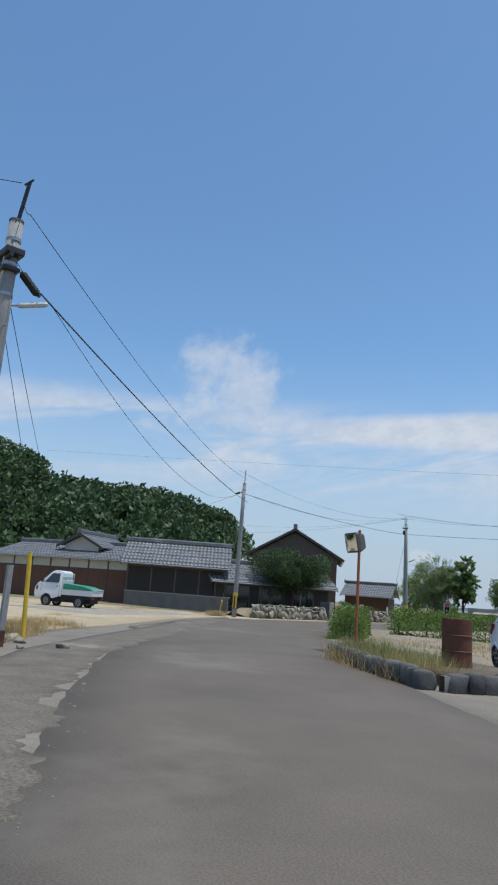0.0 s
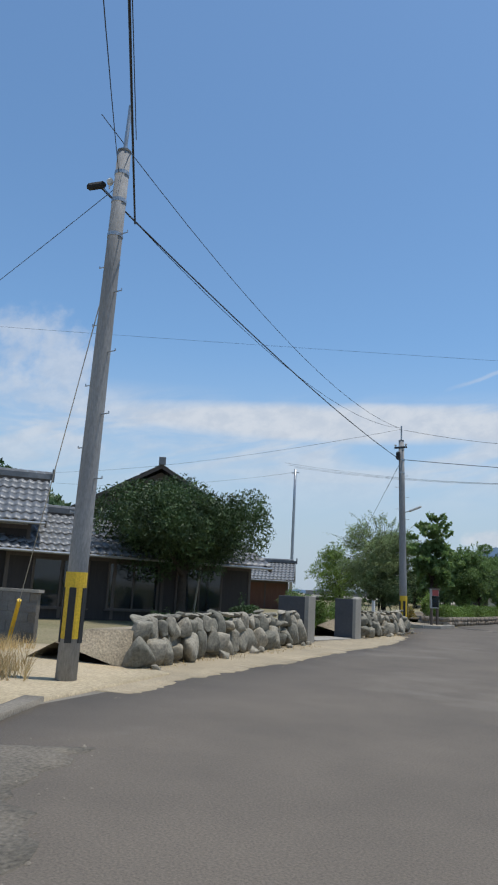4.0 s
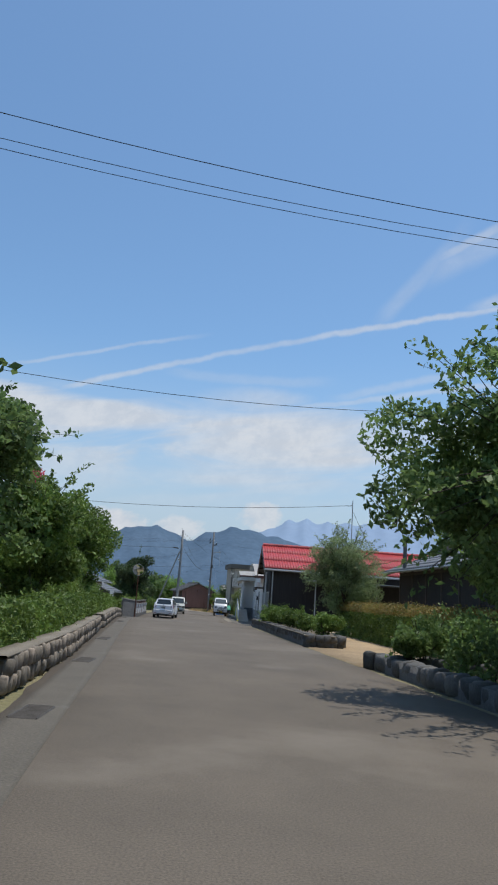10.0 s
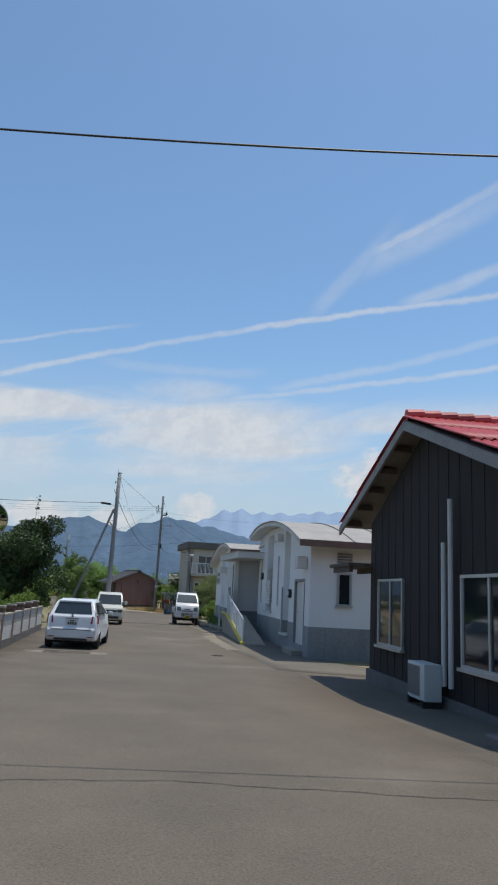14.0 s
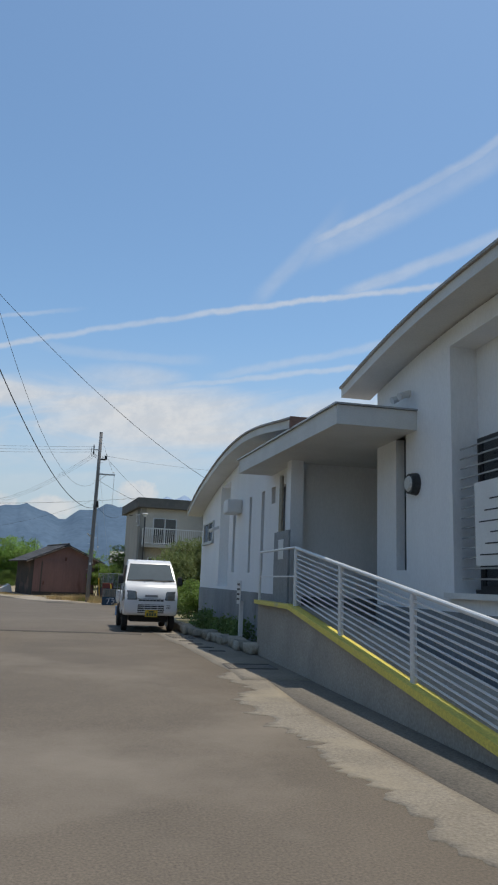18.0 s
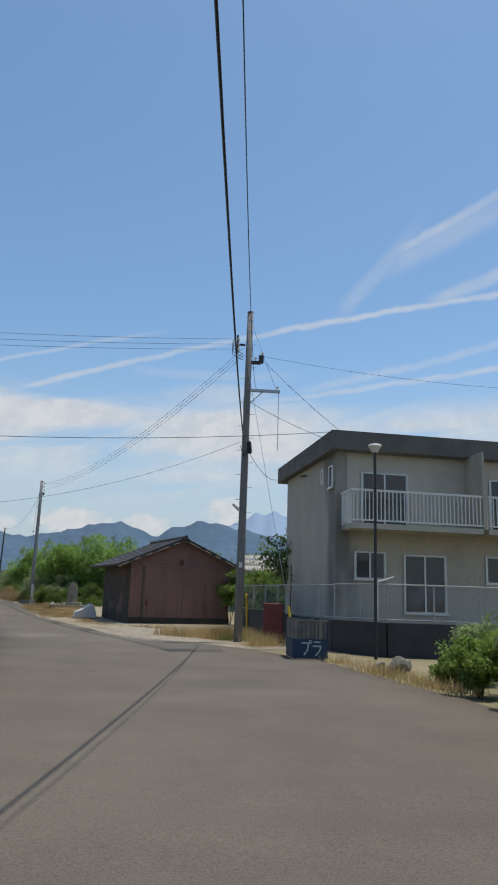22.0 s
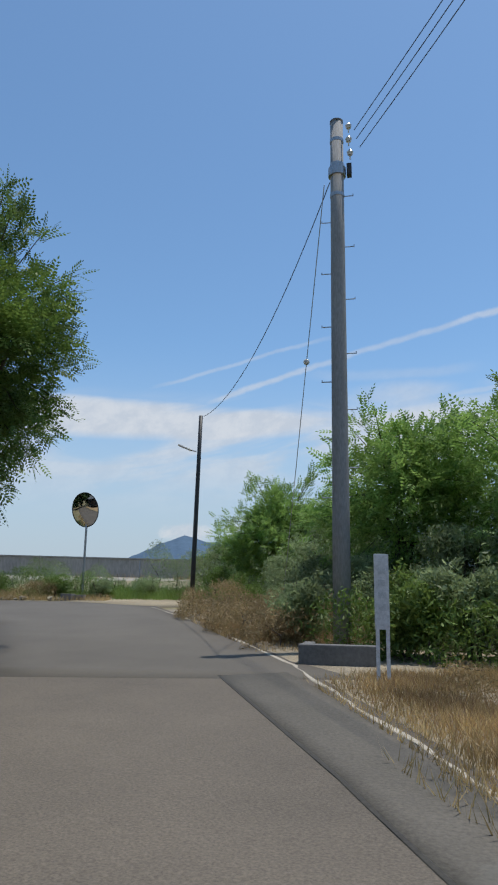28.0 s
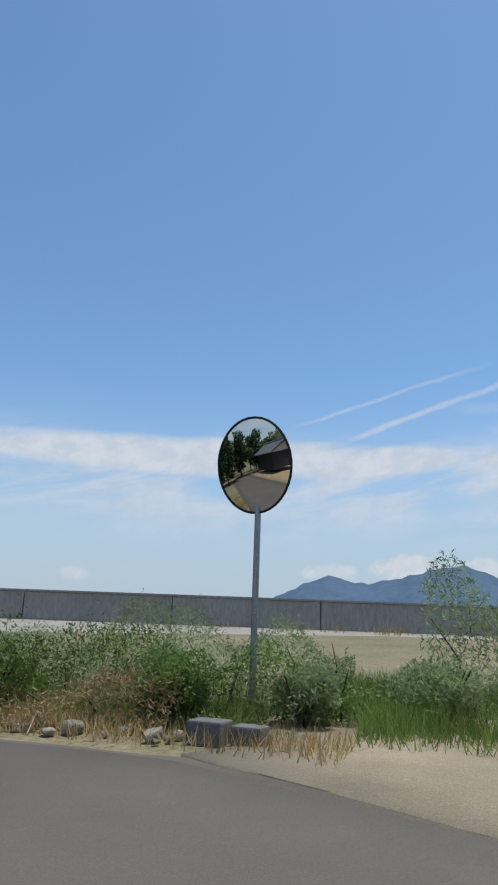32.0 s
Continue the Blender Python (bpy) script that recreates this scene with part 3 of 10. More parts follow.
# This apron's colour is darkened to hold the shade beside the hall.
strip("wall_path", [(-34.9, 117), (-34.9, 121), (-35.4, 124), (-35.2, 128), (-35.5, 136), (-35.4, 146)], [(-30, 114.5), (-32.6, 121), (-32.6, 124), (-32.6, 128), (-32.6, 136), (-32.2, 146)], mat("shade_toned_apron", (0.175, 0.152, 0.12), (0.125, 0.11, 0.088), 0.92, scale=0.7, fine=40, bump=0.3, amount=0.4, wear=(0.23, 0.195, 0.14), wear_at=0.6), 0.004, label="concrete strip along the white building", category="pavement")
strip("verge_dirt_far", [(-48.0, 187.2), (-50.5, 194.1), (-52.3, 198.3), (-54.6, 203.0), (-56.6, 207.0)], [(-43, 190), (-44, 196), (-46, 200), (-51, 206), (-53, 209)], DIRT, -0.003, label="dry earth under the verge grass", category="verge")
strip("edge_line", [(-47.58, 187.6), (-49.9, 194.6), (-51.57, 198.9), (-53.95, 203.8), (-56.4, 207.95)], [(-47.52, 187.55), (-49.84, 194.55), (-51.5, 198.85), (-53.88, 203.75), (-56.33, 207.9)], PALECON, 0.008, label="thin pale edge of broken concrete along the verge", category="kerb", step=0.25, ragged=0.035)
strip("dirt_track", [(-56.2, 208.2), (-58.4, 209.2), (-59.9, 209.8)], [(-50, 213), (-53, 216), (-56, 217)], VERGESAND, -0.004, label="sandy track turning off beside the mirror", category="track")
strip("kerb_gutter", [(-35.6, 132.5), (-35.8, 138), (-36.15, 142.3)], [(-34.4, 132.5), (-34.6, 138), (-35.1, 142.3)], WORNCON, 0.007, label="worn sandy gutter slab beside the kerb", category="gutter", step=0.5, ragged=0.03)

def pebbles(name, spots, size, material, label):
    """Loose stones scattered over discs of ground: x, y, radius, count."""
    v, f = [], []
    r = np.random.default_rng(77)
    for x, y, rad, n in spots:
        for k in range(n):
            a, d = r.uniform(0, 6.283), rad * r.uniform(0, 1) ** 0.5
            px_, py_, q = x + math.cos(a) * d, y + math.sin(a) * d, size * r.lognormal(0, 0.45)
            b = len(v)
            z = H(py_) + 0.002
            o = r.uniform(0.6, 1.3, 6) * q
            v += [(px_ + o[0], py_, z), (px_, py_ + o[1], z), (px_ - o[2], py_, z), (px_, py_ - o[3], z), (px_, py_, z + o[4] * 0.7)]
            f += [(b, b + 1, b + 4), (b + 1, b + 2, b + 4), (b + 2, b + 3, b + 4), (b + 3, b, b + 4)]
    tagged(link(name, np_mesh(name, v, f), material), label, "gravel", "", "stuff")


LOTGRAVEL = mat("grey_gravel", (0.46, 0.41, 0.36), (0.26, 0.235, 0.205), 0.95, scale=3, fine=40, bump=0.3, per="island")
strip("gravel_band", [(-27.6, 15.2), (-30.2, 19.2), (-32.0, 23.6)], [(-33.6, 13.4), (-34.6, 18.2), (-34.6, 23.8)], mat("gravel_bed", (0.38, 0.335, 0.275), (0.26, 0.23, 0.19), 0.95, scale=2.2, fine=30, bump=0.8, depth=0.03, amount=0.45), 0.036, label="band of grey gravel across the sandy lot", category="gravel", step=0.5, ragged=0.12)
pebbles("lot_gravel", [(-29.6, 16.6, 1.6, 900), (-31.2, 17.4, 1.7, 900), (-32.2, 19.6, 1.8, 1000), (-31.6, 21.4, 1.3, 700), (-33.2, 22.0, 1.3, 700), (-33.0, 16.0, 1.6, 700)], 0.03, LOTGRAVEL, "loose grey gravel on the sandy lot")
strip("lot_kerb", [(-20.1, 12.4), (-21.32, 13.25), (-26.75, 19.3), (-29.05, 22.2), (-30.35, 24.4)], [(-20.3, 12.2), (-21.5, 13.05), (-26.95, 19.15), (-29.25, 22.05), (-30.55, 24.3)], WORNCON, 0.06, label="low worn concrete kerb of the sandy lot", category="kerb", step=0.5, ragged=0.01)
pebbles("yard_gravel", [(-39.6, 177.2, 1.9, 900), (-42.0, 180.6, 1.5, 700), (-43.4, 184.0, 1.4, 500), (-38.5, 180.0, 2.2, 600), (-40.6, 174.8, 1.6, 900), (-41.8, 177.6, 1.6, 900), (-40.2, 179.4, 2.0, 900)], 0.016, LOTGRAVEL, "loose gravel before the shed")
# ---------------------------------------------------------------- buildings
WHITEWALL = mat("white_render", (0.80, 0.81, 0.81), (0.73, 0.74, 0.74), 0.85, scale=0.8, fine=45, bump=0.15, amount=0.06, wear=(0.55, 0.56, 0.55), wear_at=0.66, stretch=(1, 1, 0.35))
DADO = mat("grey_dado", (0.30, 0.31, 0.31), (0.22, 0.23, 0.235), 0.9, scale=1.2, fine=40, bump=0.25, stretch=(1, 1, 0.4), wear=(0.15, 0.15, 0.15), wear_at=0.62)
CREAM = mat("cream_fascia", (0.66, 0.66, 0.63), (0.58, 0.58, 0.55), 0.7, scale=1.5, fine=40, bump=0.08, amount=0.08)
ROOFGREY = mat("weathered_sheet_roof", (0.40, 0.375, 0.34), (0.28, 0.26, 0.235), 0.7, scale=0.8, fine=30, bump=0.15, wear=(0.22, 0.16, 0.12), wear_at=0.6)
REDROOF = mat("red_sheet_roof", (0.52, 0.075, 0.075), (0.43, 0.055, 0.06), 0.5, scale=0.9, fine=40, bump=0.1, amount=0.12, wear=(0.33, 0.06, 0.05), wear_at=0.64, per="object")
BLACKWOOD = mat("charred_boards", (0.030, 0.026, 0.026), (0.045, 0.038, 0.036), 0.8, scale=2.0, fine=25, bump=0.3, stretch=(6, 6, 0.6), per="object")
TIMBER = mat("grey_timber", (0.13, 0.105, 0.085), (0.085, 0.07, 0.06), 0.85, scale=2, fine=25, bump=0.3, stretch=(6, 6, 0.5))
ALU = mat("aluminium_frame", (0.55, 0.56, 0.56), (0.48, 0.49, 0.49), 0.4, 0.6, scale=4, fine=50, bump=0.03)
WHITEPLASTIC = mat("white_plastic", (0.68, 0.68, 0.66), (0.6, 0.6, 0.58), 0.5, scale=2, fine=40, bump=0.04, amount=0.06)
TILE = mat("grey_roof_tile", (0.17, 0.175, 0.18), (0.11, 0.115, 0.12), 0.45, scale=2.0, fine=30, bump=0.2, spec=0.6, wear=(0.26, 0.26, 0.26), wear_at=0.6)
BROWNWALL = mat("brown_board_wall", (0.17, 0.085, 0.055), (0.12, 0.06, 0.042), 0.8, scale=1.5, fine=25, bump=0.25, stretch=(5, 5, 0.6))
PLASTER = mat("pale_plaster", (0.62, 0.59, 0.52), (0.54, 0.51, 0.45), 0.9, scale=1.5, fine=35, bump=0.1, amount=0.08)
APTWALL = mat("stained_render", (0.47, 0.44, 0.37), (0.35, 0.33, 0.285), 0.9, scale=0.6, fine=40, bump=0.2, stretch=(1, 1, 0.3), wear=(0.18, 0.18, 0.165), wear_at=0.58)
APTROOF = mat("stained_roof_edge", (0.15, 0.145, 0.13), (0.09, 0.09, 0.085), 0.9, scale=1.2, fine=35, bump=0.2)
PINKBOARD = mat("faded_red_sheet", (0.27, 0.148, 0.125), (0.21, 0.118, 0.10), 0.75, scale=1.2, fine=30, bump=0.15, wear=(0.17, 0.085, 0.07), wear_at=0.6, stretch=(2, 2, 0.5))
LAMPWHITE = mat("dusty_white_lamp", (0.6, 0.6, 0.57), (0.5, 0.5, 0.48), 0.5, scale=5, fine=40, bump=0.02)


def corrugated(name, x0, x1, y0, z0, y1, z1, period, amp, material, parent, label="", rows=3, thick=0.012):
    """A corrugated sheet: waves along x, sloping from (y0, z0) to (y1, z1)."""
    n = int((x1 - x0) / period * 6)
    xs = np.linspace(x0, x1, n + 1)
    prof = amp * np.sin((xs - x0) / period * 2 * math.pi)
    v, f = [], []
    for r in range(rows):
        a, b = r / rows, (r + 1) / rows
        lift = 0.012 * (r % 2)
        base = len(v)
        for t, up in ((a, 0.022 + lift), (min(1, b + 0.01), lift)):
            for x, p in zip(xs, prof):
                v.append((x, y0 + (y1 - y0) * t, z0 + (z1 - z0) * t + p + up))
        for i in range(n):
            f.append((base + i, base + i + 1, base + n + 2 + i, base + n + 1 + i))
    ob = link(name, np_mesh(name, v, f), material, parent, label)
    s = ob.modifiers.new("thick", "SOLIDIFY")
    s.thickness = thick
    return ob


def window(parent, axis, at, lo, hi, z0, z1, out, name="window", frame_m=None, panes=2, depth=0.06, curtain=None):
    """A sliding window in a wall. axis 0: the wall faces along x, lo..hi in y; axis 1: faces along y, lo..hi in x. out: +1 or -1."""
    frame_m = frame_m or ALU
    e = new(name)
    e.parent = parent
    t = 0.05

    def b(u0, v0, u1, v1, d0, d1):
        if axis == 0:
            return (at + out * d0, u0, v0, at + out * d1, u1, v1)
        return (u0, at + out * d0, v0, u1, at + out * d1, v1)
    part("window_frame", boxes(b(lo, z0, hi, z0 + t, 0.004, depth), b(lo, z1 - t, hi, z1, 0.004, depth), b(lo, z0 + t, lo + t, z1 - t, 0.004, depth), b(hi - t, z0 + t, hi, z1 - t, 0.004, depth)), frame_m, e)
    wd = (hi - lo - 2 * t) / panes
    for i in range(panes):
        a, c = lo + t + i * wd, lo + t + (i + 1) * wd
        s = part("pane", boxes(b(a, z0 + t, c, z1 - t, 0.012 + 0.012 * (i % 2), 0.018 + 0.012 * (i % 2))), DARKGLASS, e)
        s.visible_shadow = False
        each("sash", [b(a, z0 + t, a + 0.03, z1 - t, 0.02, 0.045), b(c - 0.03, z0 + t, c, z1 - t, 0.02, 0.045)], frame_m, e)
    part("window_sill", boxes(b(lo - 0.04, z0 - 0.05, hi + 0.04, z0, 0.004, depth + 0.05)), frame_m, e)
    return e


# ---- dark house with the red roof
BX, B0, B1, BE = -33.3, 107.1, 114.4, -22.0
zb = H(110.5) - 0.15
house = thing("dark_house", 0, 0, 0, label="low house of charred black boards with red corrugated roof", category="house")
bm = bmesh.new()
prism(bm, [(B0, zb), (B1, zb), (B1, 3.0), (111.0, 4.5), (B0, 3.0)], 0, BX, BE)
part("wall", bm, BLACKWOOD, house)
part("footing", boxes((BX - 0.06, B0 - 0.06, zb - 0.2, BE, B1 + 0.06, zb + 0.32)), DARKCON, house, "grey concrete footing")
bm = bmesh.new()
for y in np.arange(B0 + 0.2, B1, 0.45):
    top = 3.0 + 1.5 * (1 - abs(y - 111.0) / (4.0 if y < 111 else 3.5)) - 0.15
    box(bm, BX - 0.009, y, zb + 0.32, BX - 0.003, y + 0.035, top)
for x in np.arange(BX + 0.3, BE, 0.45):
    box(bm, x, B0 - 0.009, zb + 0.32, x + 0.035, B0 - 0.003, 2.95)
part("batten", bm, BLACKWOOD, house)
roof = part("roof", boxes((BX - 0.35, 106.75, 3.0, BX - 0.3, 106.8, 3.05)), TIMBER, house)
corrugated("roof_sheet_south", BX - 0.42, BE + 0.4, 106.75, 3.13, 111.05, 4.72, 0.16, 0.028, REDROOF, roof)
corrugated("roof_sheet_north", BX - 0.42, BE + 0.4, 115.75, 3.10, 111.15, 4.72, 0.16, 0.028, REDROOF, roof)
for x in np.arange(BX - 0.36, BE, 0.33):
    part("ridge_cap", rods([((x, 111.1, 4.76), (x + 0.325, 111.1, 4.79), 0.11)], 10), REDROOF, roof)
bm = bmesh.new()
for y0, z0, y1, z1 in ((106.75, 3.03, 111.1, 4.63), (115.75, 3.0, 111.1, 4.63)):
    d = Vector((0, y1 - y0, z1 - z0)).normalized() * 0.0
    prism(bm, [(y0, z0), (y1, z1), (y1, z1 - 0.17), (y0, z0 - 0.17)], 0, BX - 0.42, BX - 0.37)
part("bargeboard", bm, mat("pale_bargeboard", (0.34, 0.33, 0.31), (0.26, 0.25, 0.24), 0.7, scale=3), roof)
for k in range(5):
    y = 115.3 - k * 0.85
    part("purlin", boxes((BX - 0.36, y - 0.05, 3.02 + (115.75 - y) * 0.35 - 0.16, BX + 0.02, y + 0.05, 3.02 + (115.75 - y) * 0.35 - 0.05)), TIMBER, roof)
bm = bmesh.new()
for y0, z0 in ((106.78, 3.06), (115.72, 3.03)):
    prism(bm, [(y0, z0), (111.1, 4.655), (111.1, 4.635), (y0, z0 - 0.02)], 0, BX - 0.415, BE + 0.3)
part("soffit", bm, mat("soffit_board", (0.30, 0.28, 0.25), (0.22, 0.2, 0.18), 0.85, scale=3, fine=30), roof, "grey board under the roof edge")
part("gutter", rods([((BX - 0.4, 106.68, 3.02), (BE + 0.3, 106.68, 3.0), 0.06)]), STEEL, house)
part("downpipe", rods([((BX + 0.12, 107.02, 2.95), (BX + 0.12, 107.02, zb), 0.04)]), STEEL, house)
window(house, 0, BX, 112.15, 113.7, 0.38, 1.74, -1)
window(house, 0, BX, 107.55, 109.45, 0.35, 1.76, -1)
part("vent_pipe", rods([((BX - 0.1, 109.72, 0.0), (BX - 0.1, 109.72, 3.0), 0.045), ((BX - 0.1, 110.0, 0.0), (BX - 0.1, 110.0, 2.3), 0.045)]), WHITEPLASTIC, house, "pair of grey vent pipes")
hood = part("hood", boxes((BX - 0.55, 114.3, 2.02, BX + 0.25, 116.1, 2.1)), TIMBER, house, "small lean-to hood")
part("hood_rafter", boxes((BX - 0.5, 114.4, 1.9, BX - 0.42, 115.9, 2.02), (BX + 0.1, 114.4, 1.9, BX + 0.18, 115.9, 2.02)), TIMBER, hood)
part("lean_to_roof", boxes((-31.2, 104.6, 2.5, BE, 107.1, 2.55)), STEEL, house, "thin metal lean-to roof")
for x in (-30.9, -27.5, -24):
    part("lean_to_post", rods([((x, 104.75, 2.5), (x, 104.75, H(104.7)), 0.035)]), STEEL, house)
ac = thing("air_conditioner", BX - 0.3, 110.35, label="white outdoor air conditioner unit standing by the dark wall", category="air conditioner")
part("casing", boxes((-0.15, -0.38, 0.1, 0.15, 0.38, 0.68), bevel=0.02), WHITEPLASTIC, ac)
part("foot", boxes((-0.16, -0.36, 0, 0.16, -0.28, 0.12)), RUBBER, ac)
part("foot", boxes((-0.16, 0.28, 0, 0.16, 0.36, 0.12)), RUBBER, ac)
bm = bmesh.new()
for r in (0.08, 0.14, 0.2, 0.25):
    bmesh.ops.create_circle(bm, segments=24, radius=r, matrix=pose(-0.158, 0.06, 0.39, 0, 90, 0))
g = part("fan_grille", bm, BLACKMETAL, ac)
part("fan_guard", boxes(*[(-0.162, -0.2 + 0.035 * k, 0.16, -0.152, -0.192 + 0.035 * k, 0.63) for k in range(16)]), STEEL, ac)
step = tagged(part("step_slab", boxes((-34.3, 105.7, H(106) - 0.05, -33.6, 106.7, H(106) + 0.1), bevel=0.02), DARKCON, None), "low concrete step slab before the dark house", "step")


# ---- white hall with two curved roofs
def curve_at(pts, y):
    return float(np.interp(y, [p[0] for p in pts], [p[1] for p in pts]))


def smooth_curve(pts, n=40):
    ys = np.linspace(pts[0][0], pts[-1][0], n)
    z = np.interp(ys, [p[0] for p in pts], [p[1] for p in pts])
    for _ in range(6):
        z[1:-1] = (z[:-2] + 2 * z[1:-1] + z[2:]) / 4
    return list(zip(ys.tolist(), z.tolist()))


def hall(name, x, back, y0, y1, base, arch, cuts, dado, label):
    """A hall whose road front (facing -x) ends in a curved roof. cuts: y0, y1, z0, z1, depth of each recess."""
    top = smooth_curve(arch)
    e = thing(name, 0, 0, 0, label=label, category="building")
    T = 0.55

    def col(bm, a, b, z0, x0, x1, z1=None):
        if z1 is not None:
            box(bm, x0, a, z0, x1, b, z1)
            return
        ys = [a] + [p[0] for p in top if a < p[0] < b] + [b]
        prism(bm, [(a, z0)] + [(b, z0)] + [(y, curve_at(top, y) - 0.12) for y in ys[::-1]], 0, x0, x1)
    bm, bd = bmesh.new(), bmesh.new()
    edge = y0
    for a, b, z0, z1, dep in sorted(cuts):
        if a > edge:
            col(bm, edge, a, dado, x, x + T)
            box(bd, x - 0.015, edge, base, x + T, a, dado)
        if z0 > dado:
            box(bd, x - 0.015, a, base, x + T, b, dado)
            box(bm, x, a, dado, x + T, b, z0)
        else:
            box(bd, x - 0.015, a, base, x + T, b, z0)
        if z1 < curve_at(top, (a + b) / 2) - 0.2:
            col(bm, a, b, z1, x, x + T)
        edge = b
    col(bm, edge, y1, dado, x, x + T)
    box(bd, x - 0.015, edge, base, x + T, y1, dado)
    for q in (bm, bd):
        bmesh.ops.remove_doubles(q, verts=q.verts[:], dist=0.001)
    part("front_wall", bm, WHITEWALL, e)
    part("dado", bd, DADO, e, "dark grey lower wall")
    each("recess_wall", [(x + dep, a - 0.01, z0, x + dep + 0.08, b + 0.01, min(z1, curve_at(top, (a + b) / 2) - 0.12)) for a, b, z0, z1, dep in cuts], WHITEWALL, e)
    each("side_wall", [(x + T, y0, base, back, y0 + 0.2, curve_at(top, y0) - 0.12), (x + T, y1 - 0.2, base, back, y1, curve_at(top, y1) - 0.12), (back, y0, base, back + 0.2, y1, curve_at(top, y0) - 0.12)], WHITEWALL, e)
    each("side_dado", [(x + T, y0 - 0.015, base, back, y0, dado), (x + T, y1, base, back, y1 + 0.015, dado)], DADO, e)
    # roof shell with an overhanging cream soffit edge
    bm = bmesh.new()
    lo, hi = top[0], top[-1]
    ring = [(y, z + 0.05) for y, z in top] + [(y, z - 0.10) for y, z in top[::-1]]
    prism(bm, ring, 0, x - 0.52, x + 0.02)
    part("eave", bm, CREAM, e, "thick white curved eave")
    bm = bmesh.new()
    ring = [(y, z + 0.09) for y, z in top] + [(y, z + 0.052) for y, z in top[::-1]]
    prism(bm, ring, 0, x - 0.56, back + 0.3)
    part("roof_sheet", bm, ROOFGREY, e, "weathered sheet roof")
    for k in range(1, 9):
        bm = bmesh.new()
        xx = x + k * (back - x) / 9
        ring = [(y, z + 0.13) for y, z in top] + [(y, z + 0.091) for y, z in top[::-1]]
        prism(bm, ring, 0, xx, xx + 0.05)
        part("roof_seam", bm, ROOFGREY, e)
    part("eave_trim", boxes((x - 0.56, lo[0] - 0.06, lo[1] - 0.12, back, lo[0], lo[1] + 0.09)), mat("brown_eave_trim", (0.20, 0.12, 0.09), (0.15, 0.09, 0.07), 0.7), e)
    return e


def round_lamp(parent, x, y, z):
    b = part("porch_lamp", rods([((x, y, z), (x - 0.12, y, z), 0.17, 0.15)], 16), BLACKMETAL, parent, "round black wall lamp")
    part("lamp_glass", rods([((x - 0.12, y, z), (x - 0.15, y, z), 0.12, 0.09)], 16), LAMPWHITE, b)


def spots(parent, x, y, z, n=2):
    b = part("spotlight", boxes((x - 0.05, y - 0.05, z, x, y + 0.05, z + 0.1)), WHITEPLASTIC, parent, "small wall spotlights")
    for k in range(n):
        part("lamp_head", rods([((x - 0.06, y - 0.12 + 0.25 * k, z + 0.04), (x - 0.24, y - 0.16 + 0.28 * k, z - 0.05), 0.035, 0.06)], 10), WHITEPLASTIC, b)


base1 = H(128) - 0.05
ARCH1 = [(121.0, 3.0), (122.5, 3.42), (124, 3.74), (125.5, 3.98), (127, 4.15), (129, 4.27), (130.8, 4.3), (132.3, 4.22), (134.3, 3.98)]
hall1 = hall("white_hall", -33.1, -22, 121.8, 133.9, base1, ARCH1,
             [(122.65, 124.35, -0.35, 1.8, 0.16), (125.5, 126.75, -0.15, 3.8, 0.45), (127.95, 128.35, 0.85, 2.88, 0.22), (129.6, 131.3, 0.57, 3.9, 0.4), (132.75, 133.12, 0.87, 2.93, 0.22)], 0.33,
             "white rendered hall with curved roof and grey lower wall")
d = part("door", boxes((-33.03, 122.68, -0.35, -32.98, 124.32, 1.78)), CREAM, hall1, "plain white metal door")
part("door_handle", rods([((-33.04, 124.0, 0.72), (-33.1, 124.0, 0.72), 0.02), ((-33.1, 124.0, 0.72), (-33.1, 123.85, 0.72), 0.015)]), STEEL, d)
part("door_frame", boxes((-33.12, 122.6, 1.8, -33.0, 124.4, 1.88), (-33.12, 124.34, -0.4, -33.0, 124.4, 1.8), (-33.12, 122.6, -0.4, -33.0, 122.66, 1.8)), DADO, d)
part("door_step", boxes((-33.5, 122.6, base1, -33.1, 124.4, -0.5), bevel=0.02), CONCRETE, hall1)
part("hood_vent", boxes((-33.45, 122.3, 2.2, -33.11, 122.85, 2.62), bevel=0.03), WHITEPLASTIC, hall1, "white wall ventilation hood")
each("slot_glass", [(-32.96, 127.95, 0.85, -32.94, 128.35, 2.88), (-32.96, 132.75, 0.87, -32.94, 133.12, 2.93)], DARKGLASS, hall1)
each("ledge", [(-33.22, 125.4, -0.2, -32.9, 126.85, -0.13), (-33.2, 129.5, 0.5, -32.9, 131.4, 0.57)], CREAM, hall1)
window(hall1, 0, -32.72, 129.7, 131.2, 0.62, 2.6, -1, frame_m=BLACKMETAL)
for k in range(14):
    part("guard_bar", rods([((-33.0, 129.65, 0.75 + k * 0.13), (-33.0, 131.25, 0.75 + k * 0.13), 0.012)], 6), STEEL, hall1)
each("recess_frame", [(-32.75, 125.55, -0.1, -32.68, 125.62, 1.0), (-32.75, 126.6, -0.1, -32.68, 126.67, 1.0)], STEEL, hall1)
part("rain_pipe", rods([((-33.15, 126.72, 1.6), (-33.15, 126.72, -0.2), 0.035)]), STEEL, hall1)
round_lamp(hall1, -33.1, 125.12, 1.36)
round_lamp(hall1, -33.1, 132.4, 2.12)
spots(hall1, -33.1, 128.2, 3.5)
spots(hall1, -33.1, 132.6, 3.5)
part("camera_box", boxes((-33.35, 127.2, 3.42, -33.1, 127.5, 3.75), bevel=0.02), WHITEPLASTIC, hall1)
window(hall1, 1, 121.8, -32.2, -31.7, 1.05, 2.1, -1, panes=1)
